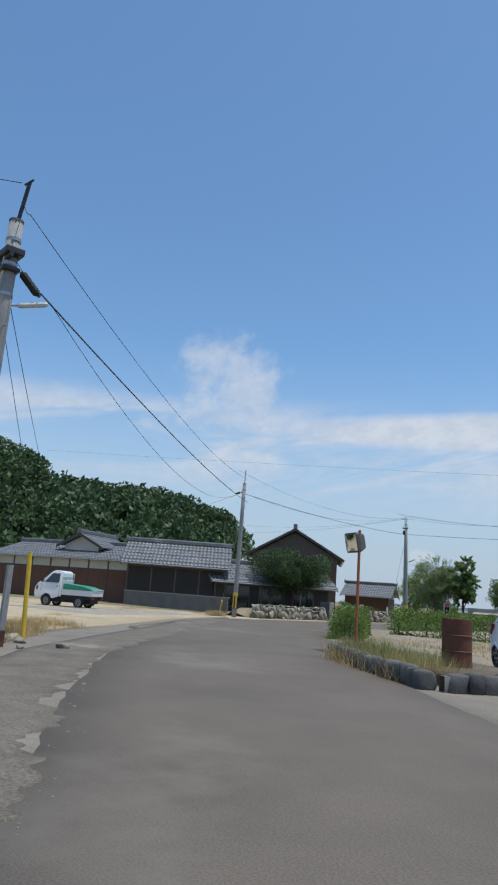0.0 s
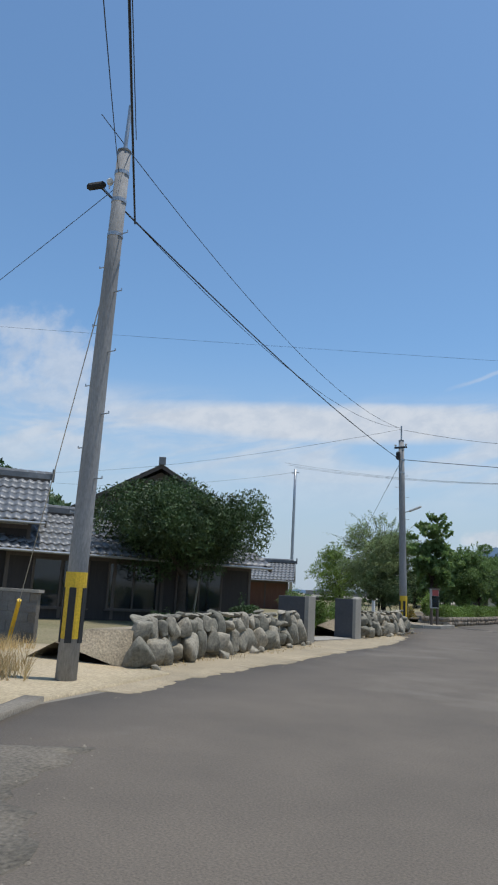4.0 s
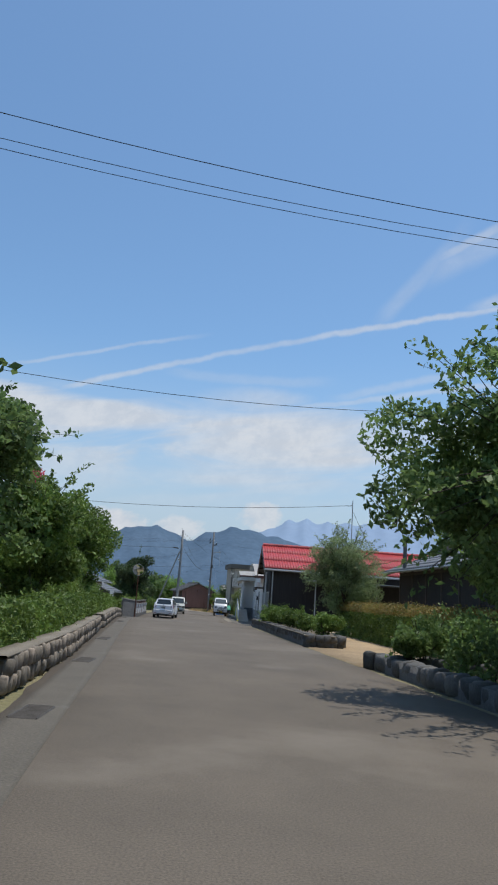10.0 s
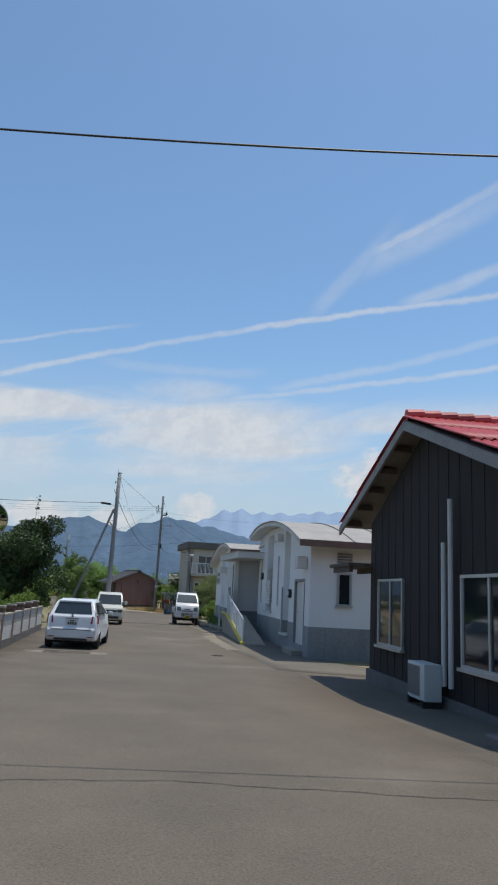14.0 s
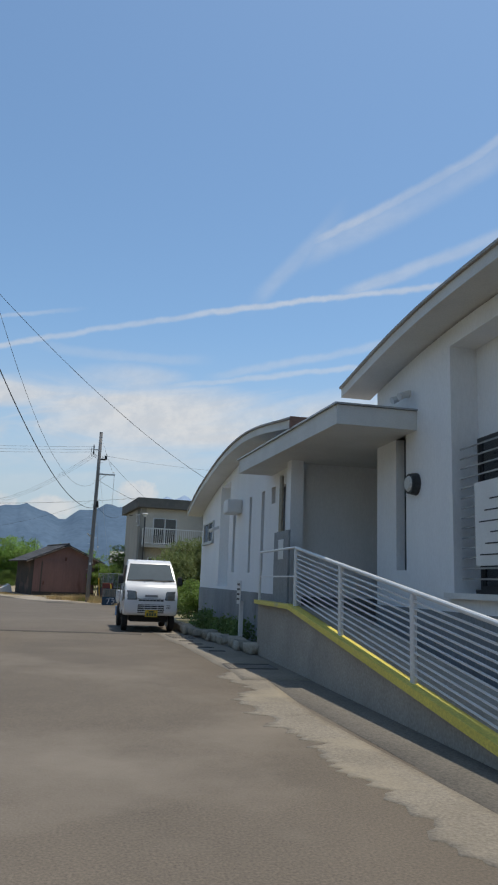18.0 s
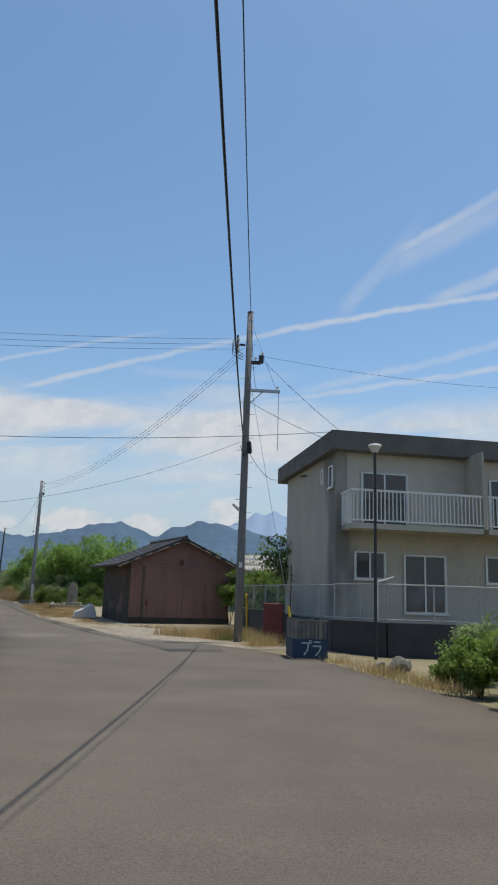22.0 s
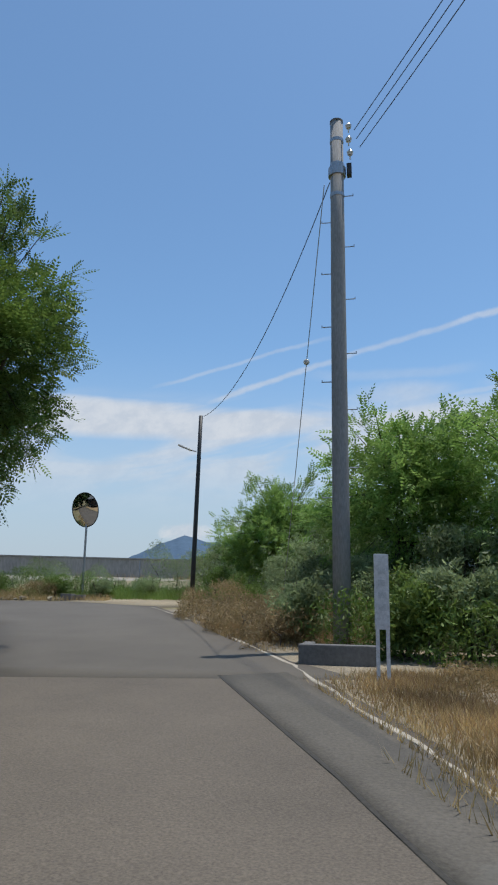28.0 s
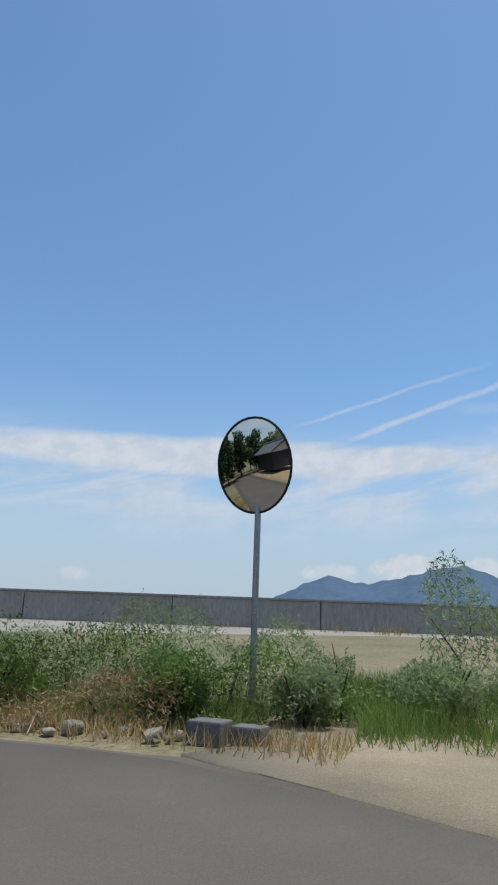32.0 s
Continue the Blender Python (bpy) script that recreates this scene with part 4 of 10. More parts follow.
each("louvre", [(-32.2, 121.74, 2.16 + k * 0.09, -31.7, 121.8, 2.22 + k * 0.09) for k in range(7)], DADO, hall1)
notice = thing("notice_board", -33.16, 130.3, 0.9, label="white notice sheet with dark printed lines in the window", category="notice")
part("sheet", boxes((-0.02, -0.55, 0.0, 0.0, 0.3, 1.0)), WHITEPLASTIC, notice)
each("text_bar", [(-0.025, -0.48, 0.12 + k * 0.13, -0.02, 0.2 - 0.12 * (k % 3), 0.135 + k * 0.13) for k in range(6)], BLACK, notice)

base2 = H(142) - 0.05
ARCH2 = [(134.3, 3.36), (135.4, 3.52), (136.6, 3.72), (138.5, 3.92), (140.5, 3.97), (142.5, 3.88), (144.5, 3.7), (146.4, 3.5), (148.8, 3.02)]
hall2 = hall("white_hall_annex", -34.0, -22, 135.9, 148.3, base2, ARCH2,
             [(136.55, 137.05, 0.86, 2.6, 0.2), (137.4, 137.75, 2.3, 2.66, 0.2), (138.42, 138.72, 0.86, 2.68, 0.2), (139.82, 140.08, 0.84, 2.7, 0.2), (141.9, 142.25, 0.86, 2.5, 0.1), (142.85, 144.45, 0.46, 3.5, 0.45)], 0.38,
             "white rendered annex with curved roof and narrow windows")
each("slot_glass", [(-33.91, a, z0, -33.89, b, z1) for a, b, z0, z1 in ((136.55, 137.05, 0.86, 2.6), (137.4, 137.75, 2.3, 2.66), (138.42, 138.72, 0.86, 2.68), (139.82, 140.08, 0.84, 2.7), (141.9, 142.25, 0.86, 2.5))], DARKGLASS, hall2)
part("hood_vent", boxes((-34.4, 141.0, 2.38, -34.0, 141.7, 2.75), bevel=0.05), WHITEPLASTIC, hall2, "grey wall ventilation hood")
window(hall2, 0, -34.0, 145.6, 147.6, 1.85, 2.55, -1)
spots(hall2, -34.0, 138.0, 3.1)
spots(hall2, -34.0, 144.7, 2.2, 3)
part("rain_pipe", rods([((-34.1, 136.5, 2.75), (-34.1, 136.5, base2), 0.045)]), mat("copper_pipe", (0.30, 0.27, 0.22), (0.24, 0.21, 0.17), 0.4, 0.6), hall2, "metal rain pipe")
bm = bmesh.new()
for k in range(5):
    rod(bm, (-30.5 + k * 0.3, 139.4, 4.05), (-30.5 + k * 0.3, 140.4, 4.2), 0.07, seg=10)
part("solar_heater", bm, TILE, hall2)

porch = thing("entrance_canopy", 0, 0, 0, label="flat white concrete canopy over the hall entrance", category="canopy")
bm = bmesh.new()
prism(bm, [(-34.36, 132.35), (-30.5, 132.35), (-30.5, 137.75), (-34.76, 137.75)], 2, 2.93, 3.22)
part("slab", bm, CREAM, porch)
part("back_wall", boxes((-31.6, 133.9, base1, -31.4, 135.9, 2.95)), WHITEWALL, porch)
bm = bmesh.new()
prism(bm, [(-34.40, 132.31), (-30.5, 132.31), (-30.5, 137.79), (-34.80, 137.79)], 2, 3.224, 3.25)
part("coping", bm, STEEL, porch, "thin metal roof edge")
part("column", boxes((-34.15, 135.6, base1, -33.9, 135.9, 2.95)), WHITEWALL, porch)

# ramp with yellow edge and steel railing
RAIL = mat("bright_rail", (0.70, 0.71, 0.71), (0.62, 0.63, 0.63), 0.4, 0.25, scale=4, fine=50, bump=0.03, amount=0.08)
ramp = thing("access_ramp", 0, 0, 0, label="concrete wheelchair ramp with yellow edge and steel railing", category="ramp")
zr0, zr1 = H(127) - 0.02, 0.22
bm = bmesh.new()
prism(bm, [(126.9, zr0), (136.0, zr0), (136.0, zr1), (133.6, zr1), (126.9, zr0 + 0.04)], 0, -34.62, -33.7)
part("ramp_body", bm, CONCRETE, ramp)
bm = bmesh.new()
prism(bm, [(126.8, zr0 + 0.03), (133.6, zr1), (136.02, zr1), (136.02, zr1 + 0.07), (133.6, zr1 + 0.07), (126.8, zr0 + 0.11)], 0, -34.70, -34.55)
part("yellow_edge", bm, mat("ramp_yellow", (0.74, 0.62, 0.12), (0.60, 0.50, 0.10), 0.5, scale=4, fine=40, bump=0.08, wear=(0.42, 0.38, 0.22), wear_at=0.62), ramp, "yellow painted ramp edge")
bm = bmesh.new()


def ramp_z(y):
    return zr0 + 0.05 + (zr1 + 0.05 - zr0 - 0.05) * min(1, (y - 126.9) / 6.7)


for y in (127.05, 129.3, 131.4, 133.5):
    p = part("rail_post", rods([((-34.6, y, ramp_z(y)), (-34.6, y, ramp_z(y) + 0.88), 0.035)], 10), RAIL, ramp)
for k in range(11):
    h = 0.13 + k * 0.068
    part("rail_bar", rods([((-34.6, 127.05, ramp_z(127.05) + h), (-34.6, 133.5, ramp_z(133.5) + h), 0.012)], 6), RAIL, ramp)
part("top_rail", rods([((-34.6, 127.05, ramp_z(127.05) + 0.9), (-34.6, 133.5, ramp_z(133.5) + 0.9), 0.026)], 10), RAIL, ramp)
part("upper_rail", rods([((-34.6, 133.5, zr1 + 0.95), (-34.6, 136.0, zr1 + 0.95), 0.02), ((-34.6, 136.0, zr1), (-34.6, 136.0, zr1 + 0.95), 0.025), ((-34.6, 133.5, zr1 + 0.5), (-34.6, 136.0, zr1 + 0.5), 0.012)]), RAIL, ramp)
gate = thing("steel_gate", -34.4, 135.2, zr1 + 0.06, label="grey steel gate leaf with white notice", category="gate")
part("leaf", boxes((-0.02, -0.5, 0, 0.02, 0.5, 1.25)), DADO, gate)
part("notice", boxes((-0.03, -0.2, 0.75, -0.022, 0.15, 1.1)), WHITEPLASTIC, gate)
signpost = thing("sign_post", -34.62, 137.6, label="low white sign board with unreadable dark lines on a post", category="sign")
part("post", boxes((-0.04, -0.04, 0, 0.04, 0.04, 0.95)), WHITEPLASTIC, signpost)
b = part("board", boxes((-0.07, -0.17, 0.88, -0.045, 0.17, 1.36), bevel=0.008), WHITEPLASTIC, signpost)
part("text_bar", boxes(*[(-0.076, -0.13 + 0.02 * (k % 2), 0.96 + k * 0.1, -0.07, 0.13, 1.0 + k * 0.1) for k in range(4)]), BLACK, b)

# ---- two-storey apartment block
apt = thing("apartment_block", -34.7, 173.35, 0, rz=5.5, label="stained grey two-storey apartment block with white balconies", category="apartment building")
zg = H(175) - 0.05
bm = bmesh.new()
prism(bm, [(0, zg), (7.6, zg), (7.6, 5.75), (0, 5.75)], 0, -0.25, 14.0)
part("wall", bm, APTWALL, apt)
bm = bmesh.new()
prism(bm, [(-0.45, 6.22), (8.4, 6.3), (8.4, 5.6), (7.9, 5.62), (-0.3, 5.52), (-0.45, 5.55)], 0, -0.55, 14.6)
part("roof", bm, APTROOF, apt, "dark stained sloping roof slab")
# recessed front with balconies, facing -y
part("front_recess", boxes((0.15, -0.012, 3.0, 14.0, 0.0, 5.7)), mat("shaded_front", (0.47, 0.44, 0.38), (0.40, 0.38, 0.33), 0.9, scale=1, fine=40, bump=0.1), apt)
for k in range(3):
    x0 = -0.1 + k * 4.9
    bal = new("balcony")
    bal.parent = apt
    part("balcony_slab", boxes((x0, -1.3, 2.72, x0 + 4.7, -0.013, 2.9)), APTWALL, bal)
    part("handrail", boxes((x0, -1.3, 3.98, x0 + 4.7, -1.24, 4.05), (x0, -1.24, 3.98, x0 + 0.06, -0.02, 4.05), (x0, -1.3, 2.98, x0 + 4.7, -1.25, 3.03)), WHITEPLASTIC, bal)
    for j in range(34):
        part("baluster", boxes((x0 + 0.05 + j * 0.138, -1.29, 3.03, x0 + 0.08 + j * 0.138, -1.26, 3.98)), WHITEPLASTIC, bal)
    for j in range(8):
        part("baluster", boxes((x0 + 0.015, -1.15 + j * 0.145, 2.9, x0 + 0.045, -1.12 + j * 0.145, 3.98)), WHITEPLASTIC, bal)
    part("partition", boxes((x0 + 4.72, -1.3, 2.9, x0 + 4.8, -0.013, 5.6)), APTWALL, bal)
    window(apt, 1, -0.012, x0 + 0.75, x0 + 2.5, 2.95, 4.85, -1)
    window(apt, 1, 0.0, x0 + 0.5, x0 + 1.65, 1.1, 2.05, -1)
    window(apt, 1, 0.0, x0 + 2.3, x0 + 3.9, 0.0, 2.0, -1)
part("corner_column", boxes((-0.25, -0.02, 2.9, 0.05, 0.25, 5.7)), APTWALL, apt)
window(apt, 0, -0.25, 0.25, 0.8, 4.3, 5.1, -1, panes=1)
num = part("number_plate", boxes((-0.275, 1.62, 4.62, -0.255, 1.98, 5.18)), WHITEPLASTIC, apt, "white wall plate")
part("plate_bar", boxes((-0.282, 1.78, 4.7, -0.276, 1.83, 5.1)), BLACK, num)
part("bracket", rods([((-0.5, 4.0, 5.3), (-0.26, 4.0, 5.3), 0.02), ((-0.5, 4.3, 5.3), (-0.26, 4.3, 5.3), 0.02)]), BLACKMETAL, apt)
bm = bmesh.new()
for k in range(5):
    rod(bm, (-0.6, 5.2, 0.4 + k * 0.22), (-0.27, 5.8, 0.4 + k * 0.22), 0.014, seg=6)
rod(bm, (-0.55, 5.3, -0.6), (-0.55, 5.3, 1.7), 0.02, seg=6)
part("meter_rack", bm, BLACKMETAL, apt)
lamp = thing("street_lamp", -34.95, 168.0, label="old post lamp with flat cone shade before the flats", category="street lamp")
part("post", rods([((0, 0, 0), (0, 0, 5.55), 0.045, 0.04)], 10), BLACKMETAL, lamp)
part("shade", rods([((0, 0, 5.55), (0, 0, 5.72), 0.08, 0.17)], 16), LAMPWHITE, lamp)
part("cap", rods([((0, 0, 5.72), (0, 0, 5.78), 0.2, 0.16)], 16), LAMPWHITE, lamp)
part("bent_pipe", rods([((0.05, 0, 1.0), (0.05, 0, 2.0), 0.025), ((0.05, 0, 2.0), (0.5, 0, 2.15), 0.02)]), WHITEPLASTIC, lamp)

# ---- garage shed
shed = thing("shed", -42.9, 185.0, H(185.5) - 0.05, rz=20.6, label="old shed clad in faded red sheet with tiled gable roof", category="shed")
SW, SD, SE, SR = 5.35, 5.2, 3.1, 4.3
bm = bmesh.new()
prism(bm, [(0, 0), (SW, 0), (SW, SE), (SW / 2, SR - 0.12), (0, SE)], 1, 0, SD)
part("wall", bm, PINKBOARD, shed)
# Side sheet and door sill share a darker, mottled colour.
part("dark_side", boxes((-0.03, 0.02, 0.0, -0.004, SD, SE)), mat("dark_mottled_wall", (0.09, 0.065, 0.05), (0.05, 0.045, 0.04), 0.9, scale=1.2, fine=20, bump=0.3, wear=(0.2, 0.12, 0.09), wear_at=0.55), shed)
bm = bmesh.new()
for k in range(26):
    x = 0.05 + k * 0.205
    box(bm, x, -0.025, 0.05, x + 0.1, -0.003, 2.85)
part("sheet_rib", bm, PINKBOARD, shed)
dl = part("sliding_door", boxes((0.72, -0.06, 0.12, 2.72, -0.028, 2.82)), PINKBOARD, shed)
part("door_rib", boxes(*[(0.78 + k * 0.19, -0.075, 0.15, 0.87 + k * 0.19, -0.06, 2.8) for k in range(10)]), PINKBOARD, dl)
dr = part("sliding_door", boxes((2.74, -0.06, 0.12, SW - 0.15, -0.028, 2.82)), PINKBOARD, shed)
part("door_rib", boxes(*[(2.8 + k * 0.19, -0.075, 0.15, 2.89 + k * 0.19, -0.06, 2.8) for k in range(12)]), PINKBOARD, dr)
part("door_track", boxes((0.4, -0.09, 2.83, SW - 0.05, -0.03, 2.93)), PINKBOARD, shed)
part("door_sill", boxes((0.0, -0.08, 0.0, SW, -0.03, 0.34)), mat("dark_mottled_wall", (0.09, 0.065, 0.05)), shed)
part("door_handle", boxes((0.82, -0.1, 0.9, 0.9, -0.075, 1.2)), RUST, shed)
part("hook", boxes((2.6, -0.12, 2.95, 2.72, -0.03, 3.25)), RUST, shed)
part("post", boxes((0.6, -0.07, 0.0, 0.7, -0.02, 2.9)), TIMBER, shed)
DARKTILE = mat("dark_roof_tile", (0.06, 0.06, 0.062), (0.085, 0.08, 0.078), 0.75, scale=2.0, fine=30, bump=0.3, wear=(0.14, 0.13, 0.12), wear_at=0.64)
rf = part("roof", boxes((-0.55, -0.3, 2.8, -0.5, SD + 0.3, 2.86)), TIMBER, shed)
for side in (0, 1):
    n = 12
    for r in range(n):
        bm = bmesh.new()
        f0, f1 = r / n, (r + 1) / n
        xa, xb = -0.78 + (SW / 2 + 0.78) * f0, -0.78 + (SW / 2 + 0.78) * f1
        za, zb2 = 2.82 + (SR - 2.82) * f0, 2.82 + (SR - 2.82) * f1
        if side:
            xa, xb = SW - xa, SW - xb
        prism(bm, [(xa, za), (xb, zb2), (xb, zb2 + 0.05), (xa, za + 0.085)], 1, -0.35 + 0.05 * math.sin(r * 2.7 + side), SD + 0.35)
        part("roof_course", bm, DARKTILE, rf)
part("ridge_tile", rods([((SW / 2, -0.42 + 0.35 * k, SR + 0.06), (SW / 2, -0.09 + 0.35 * k, SR + 0.08), 0.12, 0.1) for k in range(17)], 10), DARKTILE, rf)
part("bargeboard", rods([((-0.74, -0.33, 2.76), (SW / 2, -0.33, SR - 0.1), 0.06), ((SW + 0.74, -0.33, 2.76), (SW / 2, -0.33, SR - 0.1), 0.06)], 4), TIMBER, rf)
far_roof = thing("storage_barn", -34.5, 199, H(199), label="long barn with weathered corrugated roof behind trees", category="barn")
part("wall", boxes((-1, 0, 0, 9, 6, 2.8)), APTWALL, far_roof)
corrugated("roof", -2.0, 10, -0.6, 2.7, 3.0, 4.0, 0.2, 0.03, ROOFGREY, far_roof)
corrugated("roof_back", -2.0, 10, 6.6, 2.7, 3.0, 4.0, 0.2, 0.03, ROOFGREY, far_roof)
# ---------------------------------------------------------------- old tiled houses
def tiled(parent, x0, x1, y_ridge, z_ridge, y_eave, z_eave, rows, material=None, period=0.3):
    """One slope of a pantile roof, with its ridge along local x."""
    corrugated("tile_slope", x0, x1, y_eave, z_eave, y_ridge, z_ridge, period, 0.032, material or TILE, parent, rows=rows)


def old_house(name, x, y, rz, w, d, eave, ridge, label, lower=None, band=0.0, over=0.7, z=0.0, gable_m=None):
    """A gabled house: ridge along local x, w long and d deep; walls of boards with a plaster band under the eave."""
    e = thing(name, x, y, z, rz, label, "house")
    hw, hd = w / 2, d / 2
    low = eave - band
    bm = bmesh.new()
    prism(bm, [(-hd, -0.1), (hd, -0.1), (hd, low), (-hd, low)], 0, -hw, hw)
    part("wall", bm, lower or BROWNWALL, e)
    bm = bmesh.new()
    rise = (ridge - eave) * hd / (hd + over)
    prism(bm, [(-hd + 0.02, low + 0.002), (hd - 0.02, low + 0.002), (hd - 0.02, eave), (0, eave + rise), (-hd + 0.02, eave)], 0, -hw + 0.02, hw - 0.02)
    part("gable_wall", bm, gable_m or PLASTER, e, "upper wall under the gable")
    n = max(3, int(w / 1.8))
    each("post", [(-hw + w * k / n - 0.06, -hd - 0.03, 0, -hw + w * k / n + 0.06, -hd + 0.05, eave) for k in range(n + 1)], TIMBER, e)
    part("rail", boxes((-hw, -hd - 0.025, low - 0.08, hw, -hd + 0.05, low + 0.06)), TIMBER, e)
    roof = part("roof", boxes((-hw - 0.5, -0.12, ridge - 0.1, hw + 0.5, 0.12, ridge + 0.02)), TIMBER, e)
    rows = max(6, int(d * 1.4))
    tiled(roof, -hw - 0.55, hw + 0.55, 0.02, ridge, -hd - over, eave - 0.12, rows)
    tiled(roof, -hw - 0.55, hw + 0.55, -0.02, ridge, hd + over, eave - 0.12, rows)
    bm = bmesh.new()
    box(bm, -hw - 0.6, -0.14, ridge + 0.02, hw + 0.6, 0.14, ridge + 0.2)
    for k in range(int((w + 1.2) / 0.3)):
        rod(bm, (-hw - 0.6 + k * 0.3, 0, ridge + 0.22), (-hw - 0.31 + k * 0.3, 0, ridge + 0.22), 0.11, 0.1, 8)
    part("ridge_tiles", bm, TILE, roof)
    for s in (-1, 1):
        part("ridge_end", boxes((s * (hw + 0.6), -0.2, ridge - 0.05, s * (hw + 0.7), 0.2, ridge + 0.42), bevel=0.03), TILE, roof, "grey ornamental ridge end tile")
        bm = bmesh.new()
        for t in (-1, 1):
            prism(bm, [(0, ridge - 0.03), (t * (hd + over), eave - 0.16), (t * (hd + over), eave - 0.34), (0, ridge - 0.24)], 0, s * (hw + 0.48), s * (hw + 0.54))
        part("bargeboard", bm, TIMBER, roof)
    part("gutter", rods([((-hw - 0.5, -hd - over - 0.06, eave - 0.18), (hw + 0.5, -hd - over - 0.06, eave - 0.2), 0.05)]), STEEL, roof)
    return e


old_house("old_farmhouse", -57.5, 30.5, 30, 15, 8, 3.45, 4.75, "long old farmhouse with brown board wall and grey tiled roof", band=0.95)
old_house("farmhouse_wing", -48.4, 33.2, 52, 7.5, 5, 3.3, 5.0, "dark farmhouse wing with grey tiled gable roof", BLACKWOOD, 0.3)
up = old_house("farmhouse_upper_gable", -57.5, 30.5, 118, 4.6, 3.6, 4.55, 5.55, "raised tiled gable over the old farmhouse roof", PLASTER, 0.4, 0.55, z=0.0)
h3 = old_house("tiled_house", -55.6, 53.4, 134, 10, 8.6, 5.5, 8.25, "two-storey tiled house behind the evergreen tree", BROWNWALL, 1.2, gable_m=TIMBER)
for k in range(3):
    window(h3, 1, -3.75, -3.6 + k * 2.6, -2.0 + k * 2.6, 3.4, 4.6, -1)
h4 = old_house("garden_house", -44.9, 39.5, 66, 9.5, 5.5, 2.35, 3.8, "low dark garden house with grey tiled eaves", BLACKWOOD, 0.25, 0.8)
for k in range(3):
    window(h4, 1, -2.75, -3.9 + k * 2.7, -1.9 + k * 2.7, 0.35, 2.0, -1, frame_m=TIMBER)
part("drain_pipe", rods([((2.2, -2.95, 0), (2.2, -3.4, 2.2), 0.04)]), STEEL, h4)
old_house("small_tiled_house", -56.5, 67, 30, 5, 5, 2.3, 3.6, "small tiled house beyond the willow", BROWNWALL, 0.3)
old_house("fence_garden_house", -48.5, 117, 92, 9, 6, 2.5, 3.6, "low tiled house behind the garden fence", PLASTER, 0.2, z=H(117))
old_house("fence_garden_shed", -48.0, 127, 88, 5, 4, 1.9, 2.8, "small tiled outbuilding with washing beside it", TIMBER, 0.2, z=H(127))
gt = old_house("grey_tiled_house", -25.35, 92.6, -88, 11.5, 4.4, 3.08, 4.15, "dark boarded house with grey tiled roof behind the hedge", BLACKWOOD, 0.2, 0.7)
part("stove_pipe", rods([((-3.2, -2.75, 2.85), (-3.2, -2.75, 4.3), 0.085), ((-3.2, -2.75, 4.3), (-3.2, -2.75, 4.36), 0.1)], 12), DARKCON, gt, "grey upright stove pipe")
wh = thing("white_store", -47.6, 13.2, label="pale sheet-clad store at the yard's edge", category="store")
part("wall", boxes((-2.5, -2, -0.1, 1.8, 2, 2.5)), WHITEPLASTIC, wh)
part("roof", boxes((-2.7, -2.2, 2.5, 2.0, 2.2, 2.62)), STEEL, wh)
# ---------------------------------------------------------------- planting tools
def ball(n, r=1.0, inner=0.35):
    d = rng.normal(size=(n, 3))
    d /= np.linalg.norm(d, axis=1)[:, None]
    return d * (inner + (1 - inner) * rng.uniform(0, 1, n) ** 0.5)[:, None] * r


def crown_points(c, half, n, clumps, lump, shoots=0, shoot_len=0.8, droop=0.0):
    """Places for leaves: lumps scattered over an ellipsoid, with twigs that stick out. c: centre, half: half sizes."""
    c, half = np.array(c, float), np.array(half, float)
    d = rng.normal(size=(clumps, 3))
    d /= np.linalg.norm(d, axis=1)[:, None]
    rad = rng.uniform(0.30, 0.92, clumps)[:, None]
    cc = c + d * rad * half
    r = lump * rng.uniform(0.6, 1.35, clumps)
    per = rng.choice(clumps, n, p=r ** 2 / (r ** 2).sum())
    pts = cc[per] + ball(n) * r[per][:, None] * (1.1, 1.1, 0.75)
    out = [pts]
    if shoots:
        s = rng.normal(size=(shoots, 3)) * (1, 1, 0.8) + (0, 0, 0.25)
        s /= np.linalg.norm(s, axis=1)[:, None]
        base = c + s * half * 0.85
        k = 26
        t = np.tile(np.linspace(0, 1, k), shoots)[:, None]
        dirs = np.repeat(s + rng.normal(size=(shoots, 3)) * 0.25, k, 0)
        ln = np.repeat(shoot_len * rng.uniform(0.4, 1.2, shoots), k)[:, None]
        tw = np.repeat(base, k, 0) + dirs * t * ln + rng.normal(size=(shoots * k, 3)) * 0.05
        tw[:, 2] -= (droop * t[:, 0] ** 2) * ln[:, 0]
        out.append(tw)
        mids = tw.reshape(shoots, k, 3)
        crown_points.twigs = [(base[i] - s[i] * half * 0.25, mids[i, 12], mids[i, -2]) for i in range(shoots)]
    else:
        crown_points.twigs = []
    return np.concatenate(out), cc


